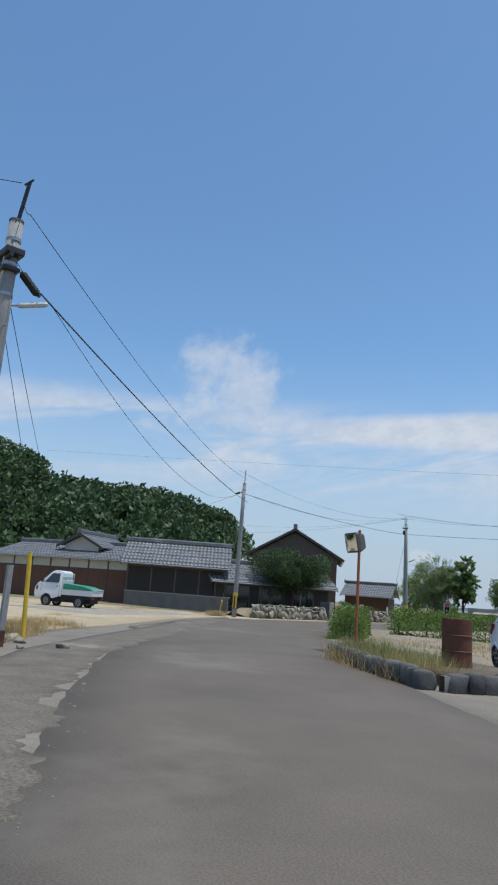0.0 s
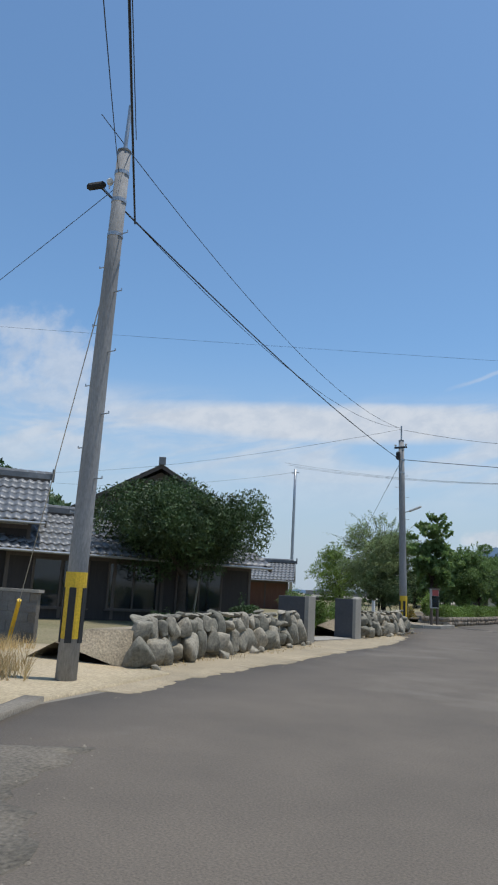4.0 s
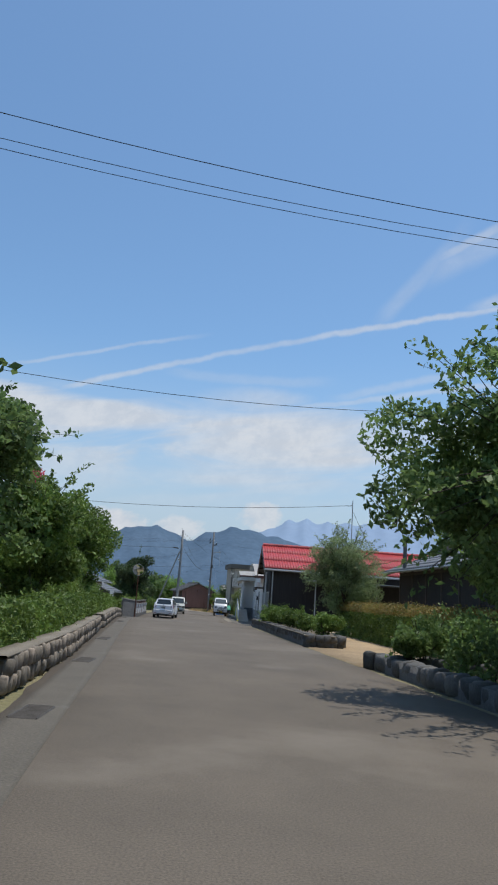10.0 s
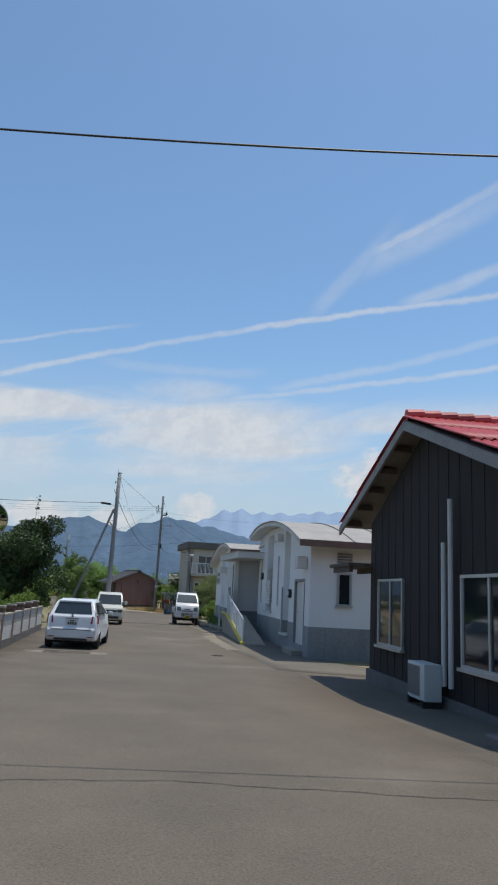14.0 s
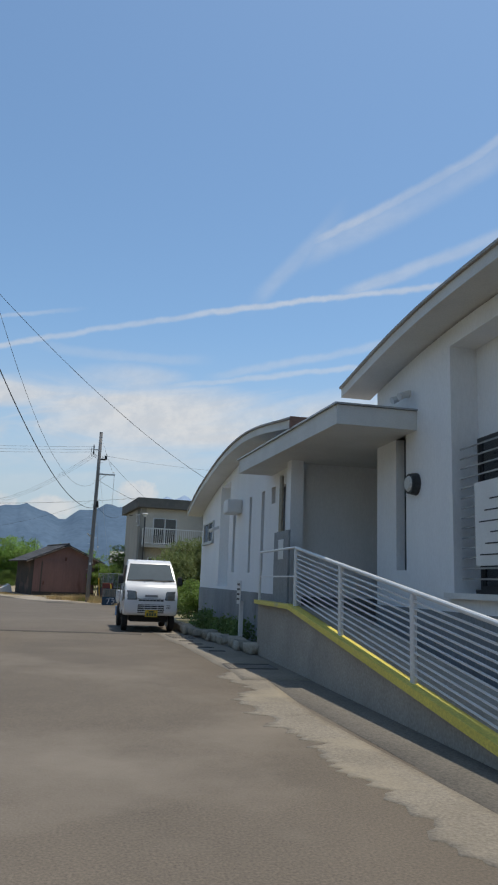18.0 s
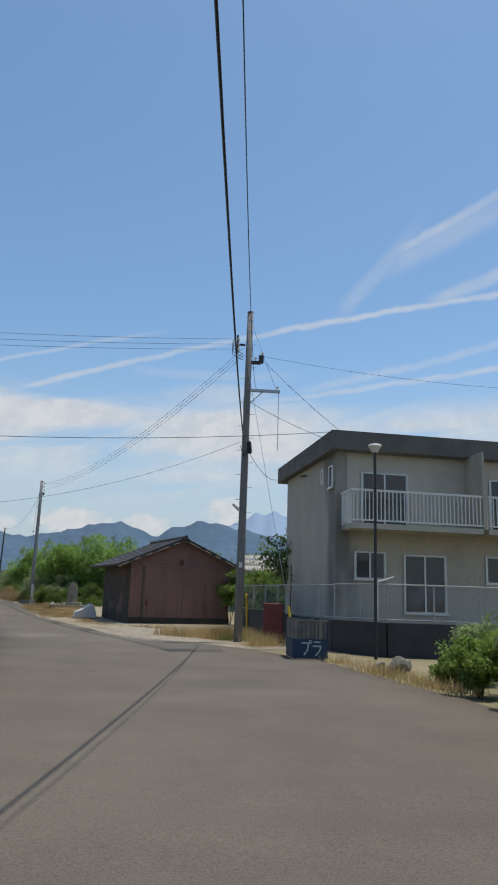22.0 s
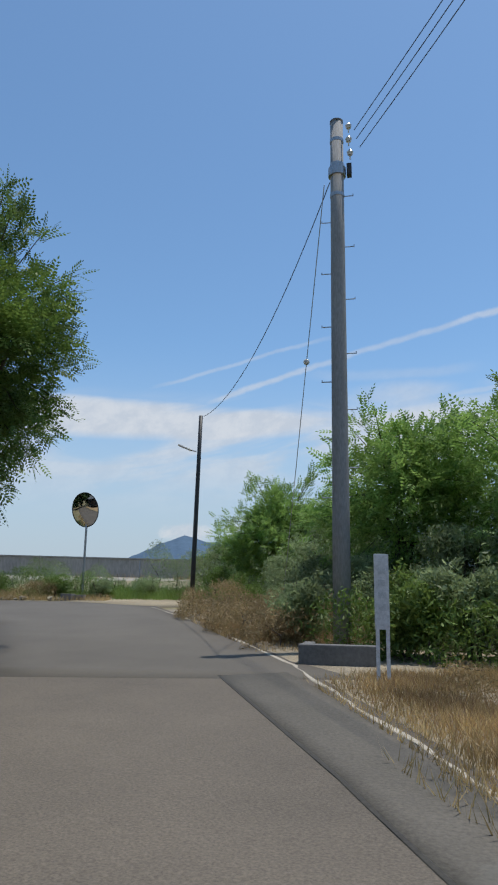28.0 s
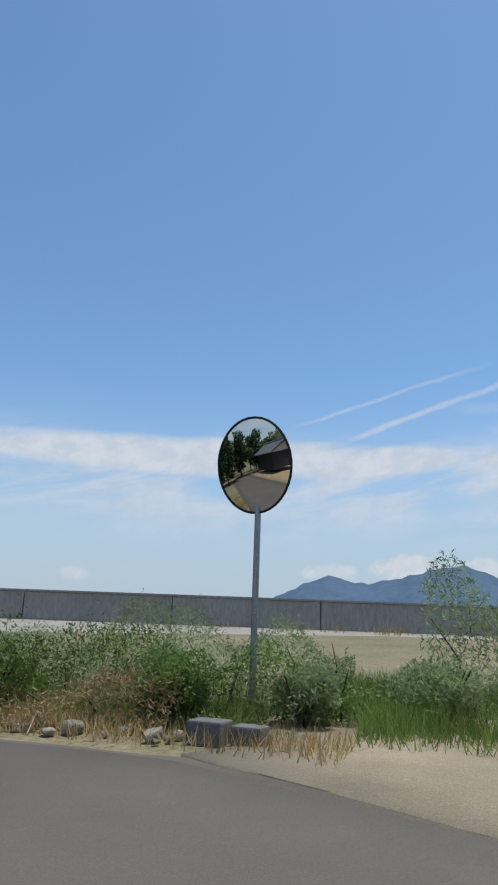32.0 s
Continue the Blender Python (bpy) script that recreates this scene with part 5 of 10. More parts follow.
def fronds(pts, length, pairs=5):
    """Pinnate leaves: at each place a rib that points outward, with pairs of narrow leaflets and one at the tip."""
    p = np.asarray(pts, float)
    n = len(p)
    d = p - p.mean(0)
    d /= np.linalg.norm(d, axis=1)[:, None] + 1e-9
    d = d * 0.8 + rng.normal(size=(n, 3)) * 0.5 + (0, 0, 0.25)
    d /= np.linalg.norm(d, axis=1)[:, None]
    s = np.cross(d, rng.normal(size=(n, 3)) * 0.5 + (0, 0, 1))
    s /= np.linalg.norm(s, axis=1)[:, None] + 1e-9
    up = np.cross(s, d)
    ln = length * rng.uniform(0.65, 1.25, n)[:, None]
    out = []
    for j in range(pairs * 2 + 1):
        f = 1.0 if j == pairs * 2 else (j // 2 + 0.8) / (pairs + 0.6)
        side = 0 if j == pairs * 2 else 1 if j % 2 else -1
        root = p + d * ln * f - up * ln * 0.22 * f * f
        ax = d * (1.0 if side == 0 else 0.42) + s * side - up * 0.25
        ax /= np.linalg.norm(ax, axis=1)[:, None]
        wd = np.cross(ax, up)
        wd /= np.linalg.norm(wd, axis=1)[:, None] + 1e-9
        q = ln * 1.7 / (pairs + 0.6) * (1.0 - 0.35 * abs(f - 0.5))
        out.append(np.stack([root, root + ax * q * 0.5 + wd * q * 0.24, root + ax * q, root + ax * q * 0.5 - wd * q * 0.24], 1))
    v = np.concatenate(out).reshape(-1, 3)
    return v, np.arange(len(v)).reshape(-1, 4)


def foliage(name, pts, size, material, parent, label="", narrow=0.5, up=0.4, pinnate=0.0, pairs=4):
    v, f = fronds(pts[::2], pinnate, pairs) if pinnate else leaf_cloud(pts, size, narrow=narrow, up=up)
    return link(name, np_mesh(name, v, f), material, parent, label)


def tree(name, x, y, top, base, wide, material, n=9000, leaf=0.09, clumps=45, lump=0.75, trunk=0.13, shoots=40, label="", lean=(0, 0), deep=None, z=None, shoot_len=0.8, stems=1, narrow=0.5, group="", droop=0.2, pinnate=0.0, pairs=4):
    """A tree: trunk, limbs and a crown of leaves. top, base: heights of the crown over the ground; wide, deep: half widths."""
    g = H(y) if z is None else z
    e = thing(name, x, y, g, label=label, category="tree", group=group)
    deep = deep or wide
    mid = (lean[0], lean[1], (top + base) / 2)
    pts, cc = crown_points(mid, (wide, deep, (top - base) / 2), n, clumps, lump, shoots, shoot_len, droop)
    pts = pts[pts[:, 2] > 0.1]
    bm = bmesh.new()
    order = rng.permutation(len(cc))[:12]
    for s in range(stems):
        sx, sy = (rng.uniform(-0.25, 0.25, 2) if stems > 1 else (0, 0))
        knee = (sx + lean[0] * 0.3, sy + lean[1] * 0.3, base * 0.6 + 0.2)
        top_pt = (lean[0] * 0.8 + sx, lean[1] * 0.8 + sy, base + (top - base) * 0.6)
        tube(bm, [(sx * 0.4, sy * 0.4, -0.1), (sx * 0.4 + 0.01, sy * 0.4, 0.25), knee, top_pt], [trunk * 1.35, trunk, trunk * 0.8, trunk * 0.25], 8)
    part("trunk", bm, BARK, e, smooth=True)
    bm = bmesh.new()
    for i in order:
        s = (lean[0] * 0.35, lean[1] * 0.35, base * 0.65 + 0.3 + rng.uniform(0, 0.3) * (top - base))
        m = [(s[k] + cc[i][k]) / 2 + (0, 0, 0.15)[k] for k in range(3)]
        tube(bm, [s, m, tuple(cc[i])], [trunk * 0.5, trunk * 0.35, trunk * 0.12], 5)
    part("branchwork", bm, BARK, e, smooth=True)
    if crown_points.twigs:
        bm = bmesh.new()
        for a, b, c in crown_points.twigs:
            tube(bm, [tuple(a), tuple(b), tuple(c)], [0.012, 0.007, 0.003], 3)
        part("twig_growth", bm, BARK, e)
    foliage("crown", pts, leaf, material, e, narrow=narrow, pinnate=pinnate, pairs=pairs)
    return e


def shrub(name, x, y, r, h, material, n=1500, leaf=0.05, label="", z=None, group="", narrow=0.5, clip=False, category="shrub", pinnate=0.0):
    e = thing(name, x, y, z, label=label, category=category, group=group)
    if clip:
        p = ball(n, 1.0, 0.75) * (r, r, h / 2) + (0, 0, h / 2)
        p = p + rng.normal(size=p.shape) * 0.03
    else:
        p, _ = crown_points((0, 0, h * 0.52), (r * 0.8, r * 0.8, h * 0.42), n, 14, r * 0.38, 10, r * 0.5)
    p = p[p[:, 2] > 0.03]
    foliage("foliage", p, leaf, material, e, narrow=narrow, pinnate=pinnate)
    bm = bmesh.new()
    for k in range(6):
        a = rng.uniform(0, 6.28)
        tube(bm, [(0.03 * math.cos(a), 0.03 * math.sin(a), -0.03), (r * 0.25 * math.cos(a), r * 0.25 * math.sin(a), h * 0.4), (r * 0.5 * math.cos(a + 0.3), r * 0.5 * math.sin(a + 0.3), h * 0.8)], [0.018, 0.013, 0.005], 5)
    part("stem_cluster", bm, BARK, e)
    return e


def along(pts, f):
    """The plan point and heading at a share f of the way along a line."""
    d = [math.dist(a, b) for a, b in zip(pts, pts[1:])]
    s = f * sum(d)
    for (a, b), k in zip(zip(pts, pts[1:]), d):
        if s <= k or b == pts[-1]:
            q = s / k
            return a[0] + (b[0] - a[0]) * q, a[1] + (b[1] - a[1]) * q, math.atan2(b[1] - a[1], b[0] - a[0])
        s -= k


def length(pts):
    return sum(math.dist(a, b) for a, b in zip(pts, pts[1:]))


def hedge(name, path, wide, h, material, z=0.0, density=420, leaf=0.05, label="", wave=0.12, group="", off=0.0, narrow=0.5):
    """A hedge along a line: leaves over the top, sides and inside, uneven. off: shift to the right of the line."""
    L = length(path)
    n = int(L * (wide + 2 * h) * density * 0.8)
    f = rng.uniform(0, 1, n)
    tab = np.array([along(path, k) for k in np.linspace(0, 1, 200)])
    px_, py_ = np.interp(f, np.linspace(0, 1, 200), tab[:, 0]), np.interp(f, np.linspace(0, 1, 200), tab[:, 1])
    hd = np.interp(f, np.linspace(0, 1, 200), np.unwrap(tab[:, 2]))
    s = f * L
    hh = h * (1 + wave * (np.sin(s * 2.9 + 1) * 0.5 + np.sin(s * 1.13) * 0.6 + np.sin(s * 5.3) * 0.3))
    ww = wide * (1 + wave * np.sin(s * 2.3 + 2) * 0.8)
    th = rng.uniform(-0.15, math.pi + 0.15, n)
    r = rng.uniform(0, 1, n) ** 0.3
    sup = (np.abs(np.cos(th)) ** 4 + np.abs(np.sin(th)) ** 4) ** -0.25
    u = np.cos(th) * sup * r * ww / 2 + off + rng.normal(size=n) * 0.03
    zz = np.maximum(0.02, np.sin(th) * sup * r * hh) + rng.normal(size=n) * 0.04
    tall = rng.uniform(0, 1, n) < 0.05
    zz[tall] += rng.uniform(0, 0.18, tall.sum())
    p = np.stack([px_ + np.sin(hd) * u, py_ - np.cos(hd) * u, [H(q) for q in py_] + zz + z], 1)
    x0, y0 = float(p[:, 0].mean()), float(p[:, 1].mean())
    e = thing(name, x0, y0, H(y0), label=label, category="hedge", group=group)
    org = np.array([x0, y0, H(y0)])
    foliage("foliage", p - org, leaf, material, e, narrow=narrow)
    bm = bmesh.new()
    for k in range(int(L * 1.6)):
        x, y, a = along(path, (k + 0.5) / int(L * 1.6))
        x, y = x + math.sin(a) * off - x0, y - math.cos(a) * off - y0
        gz = H(y + y0) + z - org[2]
        tube(bm, [(x, y, gz - 0.1), (x + rng.uniform(-0.1, 0.1), y + rng.uniform(-0.1, 0.1), gz + h * 0.45), (x + rng.uniform(-0.25, 0.25), y + rng.uniform(-0.2, 0.2), gz + h * 0.85)], [0.022, 0.015, 0.005], 4)
    part("stem_cluster", bm, BARK, e)
    return e


def tuft(name, areas, per_m2, height, width, material, label, lean=0.4, category="grass", z=0.0):
    """Grass over plan areas: each x0, y0, x1, y1 and a half width of the strip."""
    out = []
    for x0, y0, x1, y1, w in areas:
        L = math.dist((x0, y0), (x1, y1)) + 1e-6
        n = int(max(L, 0.3) * 2 * w * per_m2)
        f, s = rng.uniform(0, 1, n), np.clip(rng.normal(size=n) * 0.5, -1, 1) * w
        x, y = x0 + (x1 - x0) * f - (y1 - y0) / L * s, y0 + (y1 - y0) * f + (x1 - x0) / L * s
        keep = np.sin(x * 2.1 + np.sin(y * 1.7)) + np.sin(y * 2.6 + x) + rng.normal(size=n) * 0.8 > -0.7
        x, y = x[keep], y[keep]
        out.append(np.stack([x, y, np.interp(y, KNOT_Y, KNOT_Z) + z], 1))
    v, f = blades(np.concatenate(out), height, width, lean)
    ob = link(name, np_mesh(name, v, f), material)
    return tagged(ob, label, category, "", "stuff")


# ---- start of the drive: trees beside the old house, bushes by the road
tree("podocarpus_tree", -40.9, 39.1, 5.2, 1.75, 3.55, LEAF_PINE, 66000, 0.07, 150, 0.8, 0.2, 0, "dense dark evergreen garden tree with layered clumps", deep=3.2, shoot_len=0.35, narrow=0.35)
for x, y, r, h, m in ((-37.4, 38.0, 0.6, 0.9, LEAF_PINE), (-35.9, 40.2, 0.6, 1.2, LEAF_HEDGE), (-37.2, 41.2, 0.8, 1.45, LEAF), (-36.3, 43.0, 0.6, 1.25, LEAF_HEDGE), (-37.4, 36.1, 0.5, 0.6, LEAF_PINE), (-37.6, 34.4, 0.5, 0.55, LEAF_PINE)):
    shrub("garden_shrub", x, y, r, h, m, 5000, 0.034, "clipped green garden shrub behind the stone wall", group="garden shrubs")
tree("willow_bush", -43.2, 61.5, 6.5, 0.4, 2.7, LEAF_SCRUB, 50000, 0.08, 80, 0.75, 0.09, 200, "tall grey-green willowy bush with upright feathery shoots", stems=4, shoot_len=1.0, narrow=0.22, deep=2.0)
tree("bamboo_clump", -47.5, 64, 4.9, 0.6, 2.0, LEAF_LIGHT, 10000, 0.1, 34, 0.7, 0.06, 60, "light green feathery bamboo clump", stems=4, narrow=0.22)
tree("magnolia_tree", -39.5, 60.6, 6.5, 1.3, 1.15, LEAF, 3600, 0.15, 40, 0.42, 0.09, 46, "upright broad-leaved tree with sparse glossy leaves", shoot_len=0.7, stems=2)
tree("round_tree", -41.2, 72.0, 5.3, 0.9, 2.1, LEAF, 26000, 0.076, 70, 0.6, 0.14, 60, "rounded dark green broad-leaved tree", deep=2.6)
tree("garden_tree", -42.4, 79.5, 6.1, 0.8, 2.2, LEAF, 32000, 0.078, 60, 0.65, 0.14, 90, "dark green tree with long loose shoots", deep=2.6, shoot_len=1.0)
tree("red_flowering_tree", -42.4, 88.5, 5.4, 0.6, 2.1, LEAF_HEDGE, 32000, 0.078, 60, 0.55, 0.12, 40, "green tree with a few red blossoms", deep=2.4)
bl = thing("blossom_cluster", -41.95, 86.3, 4.55, label="small cluster of red blossom at the crown's edge", category="blossom")
foliage("petals", ball(160, 0.22), 0.05, FLOWER, bl)
tree("roadside_tree", -43.1, 96.6, 5.6, 0.7, 1.9, LEAF_HEDGE, 46000, 0.066, 46, 0.74, 0.12, 0, "dense rounded green roadside tree with lumpy crown", deep=2.8)
tree("roadside_tree", -46.6, 106, 4.2, 0.7, 2.0, LEAF, 14000, 0.085, 45, 0.6, 0.12, 40, "dark green tree behind the hedge")
for x, y, top, w, m in ((-28.0, 62.5, 4.9, 2.2, LEAF), (-28.2, 68.8, 5.5, 2.5, LEAF), (-29.6, 75.6, 5.9, 2.8, LEAF), (-26.4, 65.4, 5.6, 2.5, LEAF), (-26.6, 58.6, 5.0, 2.2, LEAF), (-25.8, 72, 5.8, 2.5, LEAF), (-25.0, 60.5, 5.6, 2.3, LEAF), (-23.8, 68, 6.2, 2.6, LEAF), (-24.6, 77, 6.0, 2.6, LEAF), (-20.5, 63.5, 5.8, 2.5, LEAF), (-19.5, 71.5, 6.0, 2.6, LEAF), (-20.5, 80.5, 5.6, 2.5, LEAF), (-26.8, 84.6, 5.4, 2.2, LEAF)):
    near = x < -27.9
    tree("cherry_tree", x, y, top, 1.5, w, m, 38000 if near else 7800, 0.064 if near else 0.13, 75, 0.6, 0.17, 120 if near else 50, "spreading cherry tree with toothed dark green leaves", shoot_len=1.15, deep=w * 1.05, group="park trees", lean=(-1.1 if y > 74 else -0.4, 0))
tree("feathery_tree", -30.4, 98.2, 5.0, 0.9, 1.75, LEAF_SCRUB, 30000, 0.06, 55, 0.55, 0.1, 70, "grey-green feathery tree beside the red roof", narrow=0.3)
tree("far_tree", -45.2, 138.4, 6.2, 0.4, 2.0, LEAF_PINE, 36000, 0.085, 55, 0.8, 0.16, 10, "large dark tree beyond the fenced garden", deep=2.4)
tree("far_tree", -46.8, 143.5, 3.3, 0.4, 2.0, LEAF_LIGHT, 9000, 0.1, 40, 0.6, 0.1, 30, "light green tree behind the leaning guy pole")
tree("corner_tree", -45.0, 159.8, 4.9, 0.3, 1.3, LEAF, 14000, 0.08, 50, 0.5, 0.1, 60, "leafy tree overhanging the corner of the road", deep=3.0, shoot_len=0.7)
tree("acacia_tree", -56.4, 198.7, 7.5, 1.5, 1.3, LEAF_HEDGE, 18000, 0.068, 64, 0.52, 0.15, 40, "tall acacia with drooping feathery leaf sprays", deep=1.8, shoot_len=0.55, pinnate=0.25, pairs=5)
tree("acacia_tree", -55.5, 191.7, 6.2, 0.0, 2.2, LEAF_ACACIA, 22000, 0.085, 80, 0.8, 0.12, 40, "tall acacia with drooping feathery leaf sprays", pinnate=0.26)
# acacia thicket behind the corner pole
for x, y, top, w in ((-50.0, 204.5, 5.2, 1.7), (-47.4, 203.0, 5.3, 2.0), (-44.6, 201.6, 4.9, 1.9), (-41.6, 200.0, 4.5, 1.9), (-53.6, 212.0, 4.4, 1.95), (-51.2, 212.8, 3.6, 1.5), (-38.6, 198.2, 4.2, 1.9), (-46.0, 206.5, 5.0, 2.2)):
    tree("acacia_thicket", x, y, top - 0.35, 0.05, w * 1.02, LEAF_ACACIA, 12000 if x < -47 else 6500, 0.092, 70, 0.62, 0.07, 24, "dense green acacia bush with feathery upright sprays", stems=3, shoot_len=0.42, group="acacia thicket", droop=0.0, pinnate=0.25)
for x, y, r, h, m in ((-50.8, 203.0, 0.9, 1.7, LEAF_SCRUB), (-48.9, 202.5, 1.2, 2.2, LEAF_SCRUB), (-47.0, 201.9, 1.1, 1.8, LEAF), (-51.9, 205.5, 0.8, 1.5, LEAF_SCRUB), (-51.6, 207.4, 1.3, 2.3, LEAF_SCRUB), (-53.0, 208.7, 0.9, 1.6, LEAF_SCRUB), (-51.2, 208.6, 1.3, 2.6, LEAF_SCRUB), (-44.7, 200.4, 1.1, 1.9, LEAF_HEDGE), (-42.2, 198.5, 1.1, 1.8, LEAF)):
    shrub("undergrowth_bush", x, y, r, h, m, 8000, 0.058, "scrubby green undergrowth bush at the thicket's foot", group="undergrowth", narrow=0.2)

# ---- bushes and hedges
hedge("roadside_bush", [(-17.9, 18.9), (-19.9, 21.6), (-22.0, 24.3)], 1.2, 1.08, LEAF_HEDGE, 0, 620, 0.045, "clipped green hedge along the road's corner", 0.08, off=0.62)
hedge("field_hedge", [(-21.6, 27.2), (-15, 30.6), (-6, 33)], 0.9, 1.15, LEAF_HEDGE, 0, 260, 0.06, "clipped hedge across the dry field")
hedge("field_hedge", [(-24.6, 31), (-27.0, 40), (-28.4, 46)], 1.0, 1.0, LEAF_HEDGE, 0, 260, 0.055, "clipped green hedge along the road")
LEFT_BED = [(-37.0, 56.4), (-37.2, 63.6), (-38.2, 71.4)]
LEFT_BED_2 = [(-38.45, 73.6), (-38.85, 79.2), (-39.35, 83.8), (-39.85, 88.3)]
LEFT_BED_3 = [(-39.95, 89.4), (-41.25, 101.7), (-42.1, 108.8)]
for bed in (LEFT_BED, LEFT_BED_2, LEFT_BED_3):
    hedge("planter_hedge", bed, 1.05, 0.62, LEAF_HEDGE, 0.38, 800, 0.043, "clipped bright green hedge in a stone planter", 0.16, "planter hedges", off=-0.85)
RIGHT_BED = [(-29.85, 56.3), (-30.0, 60.8), (-30.75, 65), (-31.85, 72), (-32.65, 81)]
hedge("planter_shrubbery", [(-30.9, 67), (-31.85, 72), (-32.4, 78.6)], 1.3, 0.95, LEAF, 0.25, 360, 0.06, "dark green shrubbery in the planting bed", 0.3, off=1.2)
RUSTY_LINE = [(-29.4, 82.6), (-30.0, 88.2), (-30.35, 93.0), (-30.7, 98.6)]
hedge("rusty_hedge", RUSTY_LINE, 1.2, 1.2, LEAF_HEDGE, 0.02, 760, 0.042, "clipped dark hedge under a rusty layer of new growth", 0.06, off=0.6)
hedge("rusty_shoots", RUSTY_LINE, 1.15, 0.3, LEAF_RUST, 1.12, 900, 0.036, "rusty new growth on top of the clipped hedge", 0.1, off=0.6)
hedge("tall_bed_bush", [(-40.5, 91.5), (-41.1, 97), (-41.7, 104)], 1.3, 1.2, LEAF_LIGHT, 0.3, 620, 0.05, "tall bright green bush behind the planter hedge", 0.25, off=-1.5)
for x, y, r, h, m in ((-31.6, 80.3, 0.7, 1.1, LEAF), (-30.8, 79.7, 0.8, 1.2, LEAF_HEDGE), (-30.2, 78.4, 0.7, 1.2, LEAF), (-32.6, 88.4, 0.6, 0.85, LEAF_HEDGE), (-32.9, 91.2, 0.55, 0.75, LEAF_HEDGE), (-33.2, 94.0, 0.66, 0.85, LEAF_HEDGE), (-33.5, 95.9, 0.62, 0.85, LEAF_HEDGE), (-33.9, 97.4, 0.35, 0.5, LEAF_LIGHT), (-33.8, 98.9, 0.5, 0.75, LEAF_HEDGE), (-33.7, 99.7, 0.5, 0.85, LEAF_HEDGE), (-32.6, 99.5, 0.35, 0.45, LEAF_LIGHT),
                      (-29.4, 59.4, 0.55, 0.75, LEAF_HEDGE), (-29.2, 57.4, 0.4, 0.4, LEAF_HEDGE), (-28.1, 57.2, 0.5, 0.45, LEAF), (-30.3, 64.6, 0.5, 0.7, LEAF), (-32.1, 79.9, 0.5, 0.8, LEAF)):
    shrub("bed_shrub", x, y, r, h, m, 3800, 0.041, "rounded green shrub in the planting bed", z=0.22, group="bed shrubs")
shrub("flowering_shrub", -38.6, 57.6, 0.7, 1.7, LEAF_LIGHT, 2400, 0.05, "light shrub with small white flowers")
shrub("reddish_shrub", -38.3, 53.6, 0.5, 1.1, LEAF_RUST, 1500, 0.05, "small shrub with reddish leaves")
for x, y, r, h, m in ((-43.6, 112.5, 0.7, 1.3, LEAF_HEDGE), (-43.9, 119.5, 0.6, 1.35, LEAF_LIGHT), (-44.0, 122.5, 0.7, 1.3, LEAF), (-44.1, 125.5, 0.8, 1.5, LEAF_LIGHT), (-44.6, 129, 0.9, 1.5, LEAF_HEDGE), (-44.2, 133, 0.9, 1.6, LEAF_LIGHT), (-44.5, 137.5, 1.0, 1.6, LEAF_HEDGE)):
    shrub("fence_shrub", x, y, r, h, m, 2600, 0.055, "green garden shrub behind the fence", group="fence shrubs")
hedge("kerb_weeds", [(-34.5, 137.6), (-34.3, 146)], 0.5, 0.4, LEAF, 0, 420, 0.045, "low weeds behind the rough kerb", 0.4)
for x, y, r, h, m in ((-33.8, 149.5, 0.9, 1.5, LEAF_HEDGE), (-33.9, 152, 0.8, 1.7, LEAF_LIGHT), (-34.3, 160.5, 0.8, 1.3, LEAF_LIGHT), (-34.4, 162.6, 0.6, 1.2, LEAF_SCRUB), (-33.6, 163.6, 0.7, 1.2, LEAF_LIGHT), (-35.1, 162.0, 0.45, 0.7, LEAF_LIGHT), (-35.2, 160.6, 0.55, 1.1, LEAF_LIGHT), (-35.0, 159.0, 0.5, 1.5, LEAF_WILLOW)):
    shrub("verge_shrub", x, y, r, h, m, 5600, 0.042, "leafy green shrub on the verge by the flats", group="verge shrubs", narrow=0.35)
tree("large_bush", -33.0, 158.9, 3.6, 0.2, 1.75, LEAF_WILLOW, 30000, 0.085, 60, 0.6, 0.07, 120, "large feathery dark green bush beside the netted cage", stems=3, narrow=0.22, shoot_len=0.6, deep=1.6)
hedge("corner_hedge", [(-43.9, 151), (-44.6, 158.4), (-45.9, 169), (-46.6, 173)], 1.1, 1.05, LEAF_HEDGE, 0.12, 460, 0.055, "loose green hedge on a stone edging", 0.3, off=-0.6)
for x, y, r, h in ((-37.3, 184.4, 0.9, 2.7), (-36.4, 183.0, 0.8, 2.5), (-37.8, 186.6, 1.1, 3.0), (-36.4, 185.8, 1.1, 3.0), (-35.2, 184.2, 1.0, 2.8), (-35.0, 186.8, 1.1, 3.1)):
    shrub("vine_thicket", x, y, r, h, LEAF_LIGHT, 9000, 0.055, "light green creeper thicket between shed and flats", group="vine thicket")
tree("bare_shrub_tree", -35.6, 181, 4.3, 2.2, 1.1, LEAF, 1800, 0.08, 25, 0.4, 0.07, 40, "thin shrub tree with sparse leaves above the flats' fence")
hedge("sea_grass_scrub", [(-57.5, 215.5), (-54.5, 216.2), (-51, 217)], 2.0, 1.0, LEAF_WILLOW, 0, 260, 0.07, "grey-green scrub in front of the sea wall", 0.4)
for x, y, r, h in ((-62.6, 210.6, 0.7, 0.9), (-60.6, 210.9, 0.5, 0.7), (-55.6, 212, 0.8, 1.0), (-54.0, 207.6, 0.6, 0.9)):
    shrub("verge_weed", x, y, r, h, LEAF_HEDGE, 4600, 0.031, "bushy green weed at the road's end", group="road end weeds", narrow=0.3)
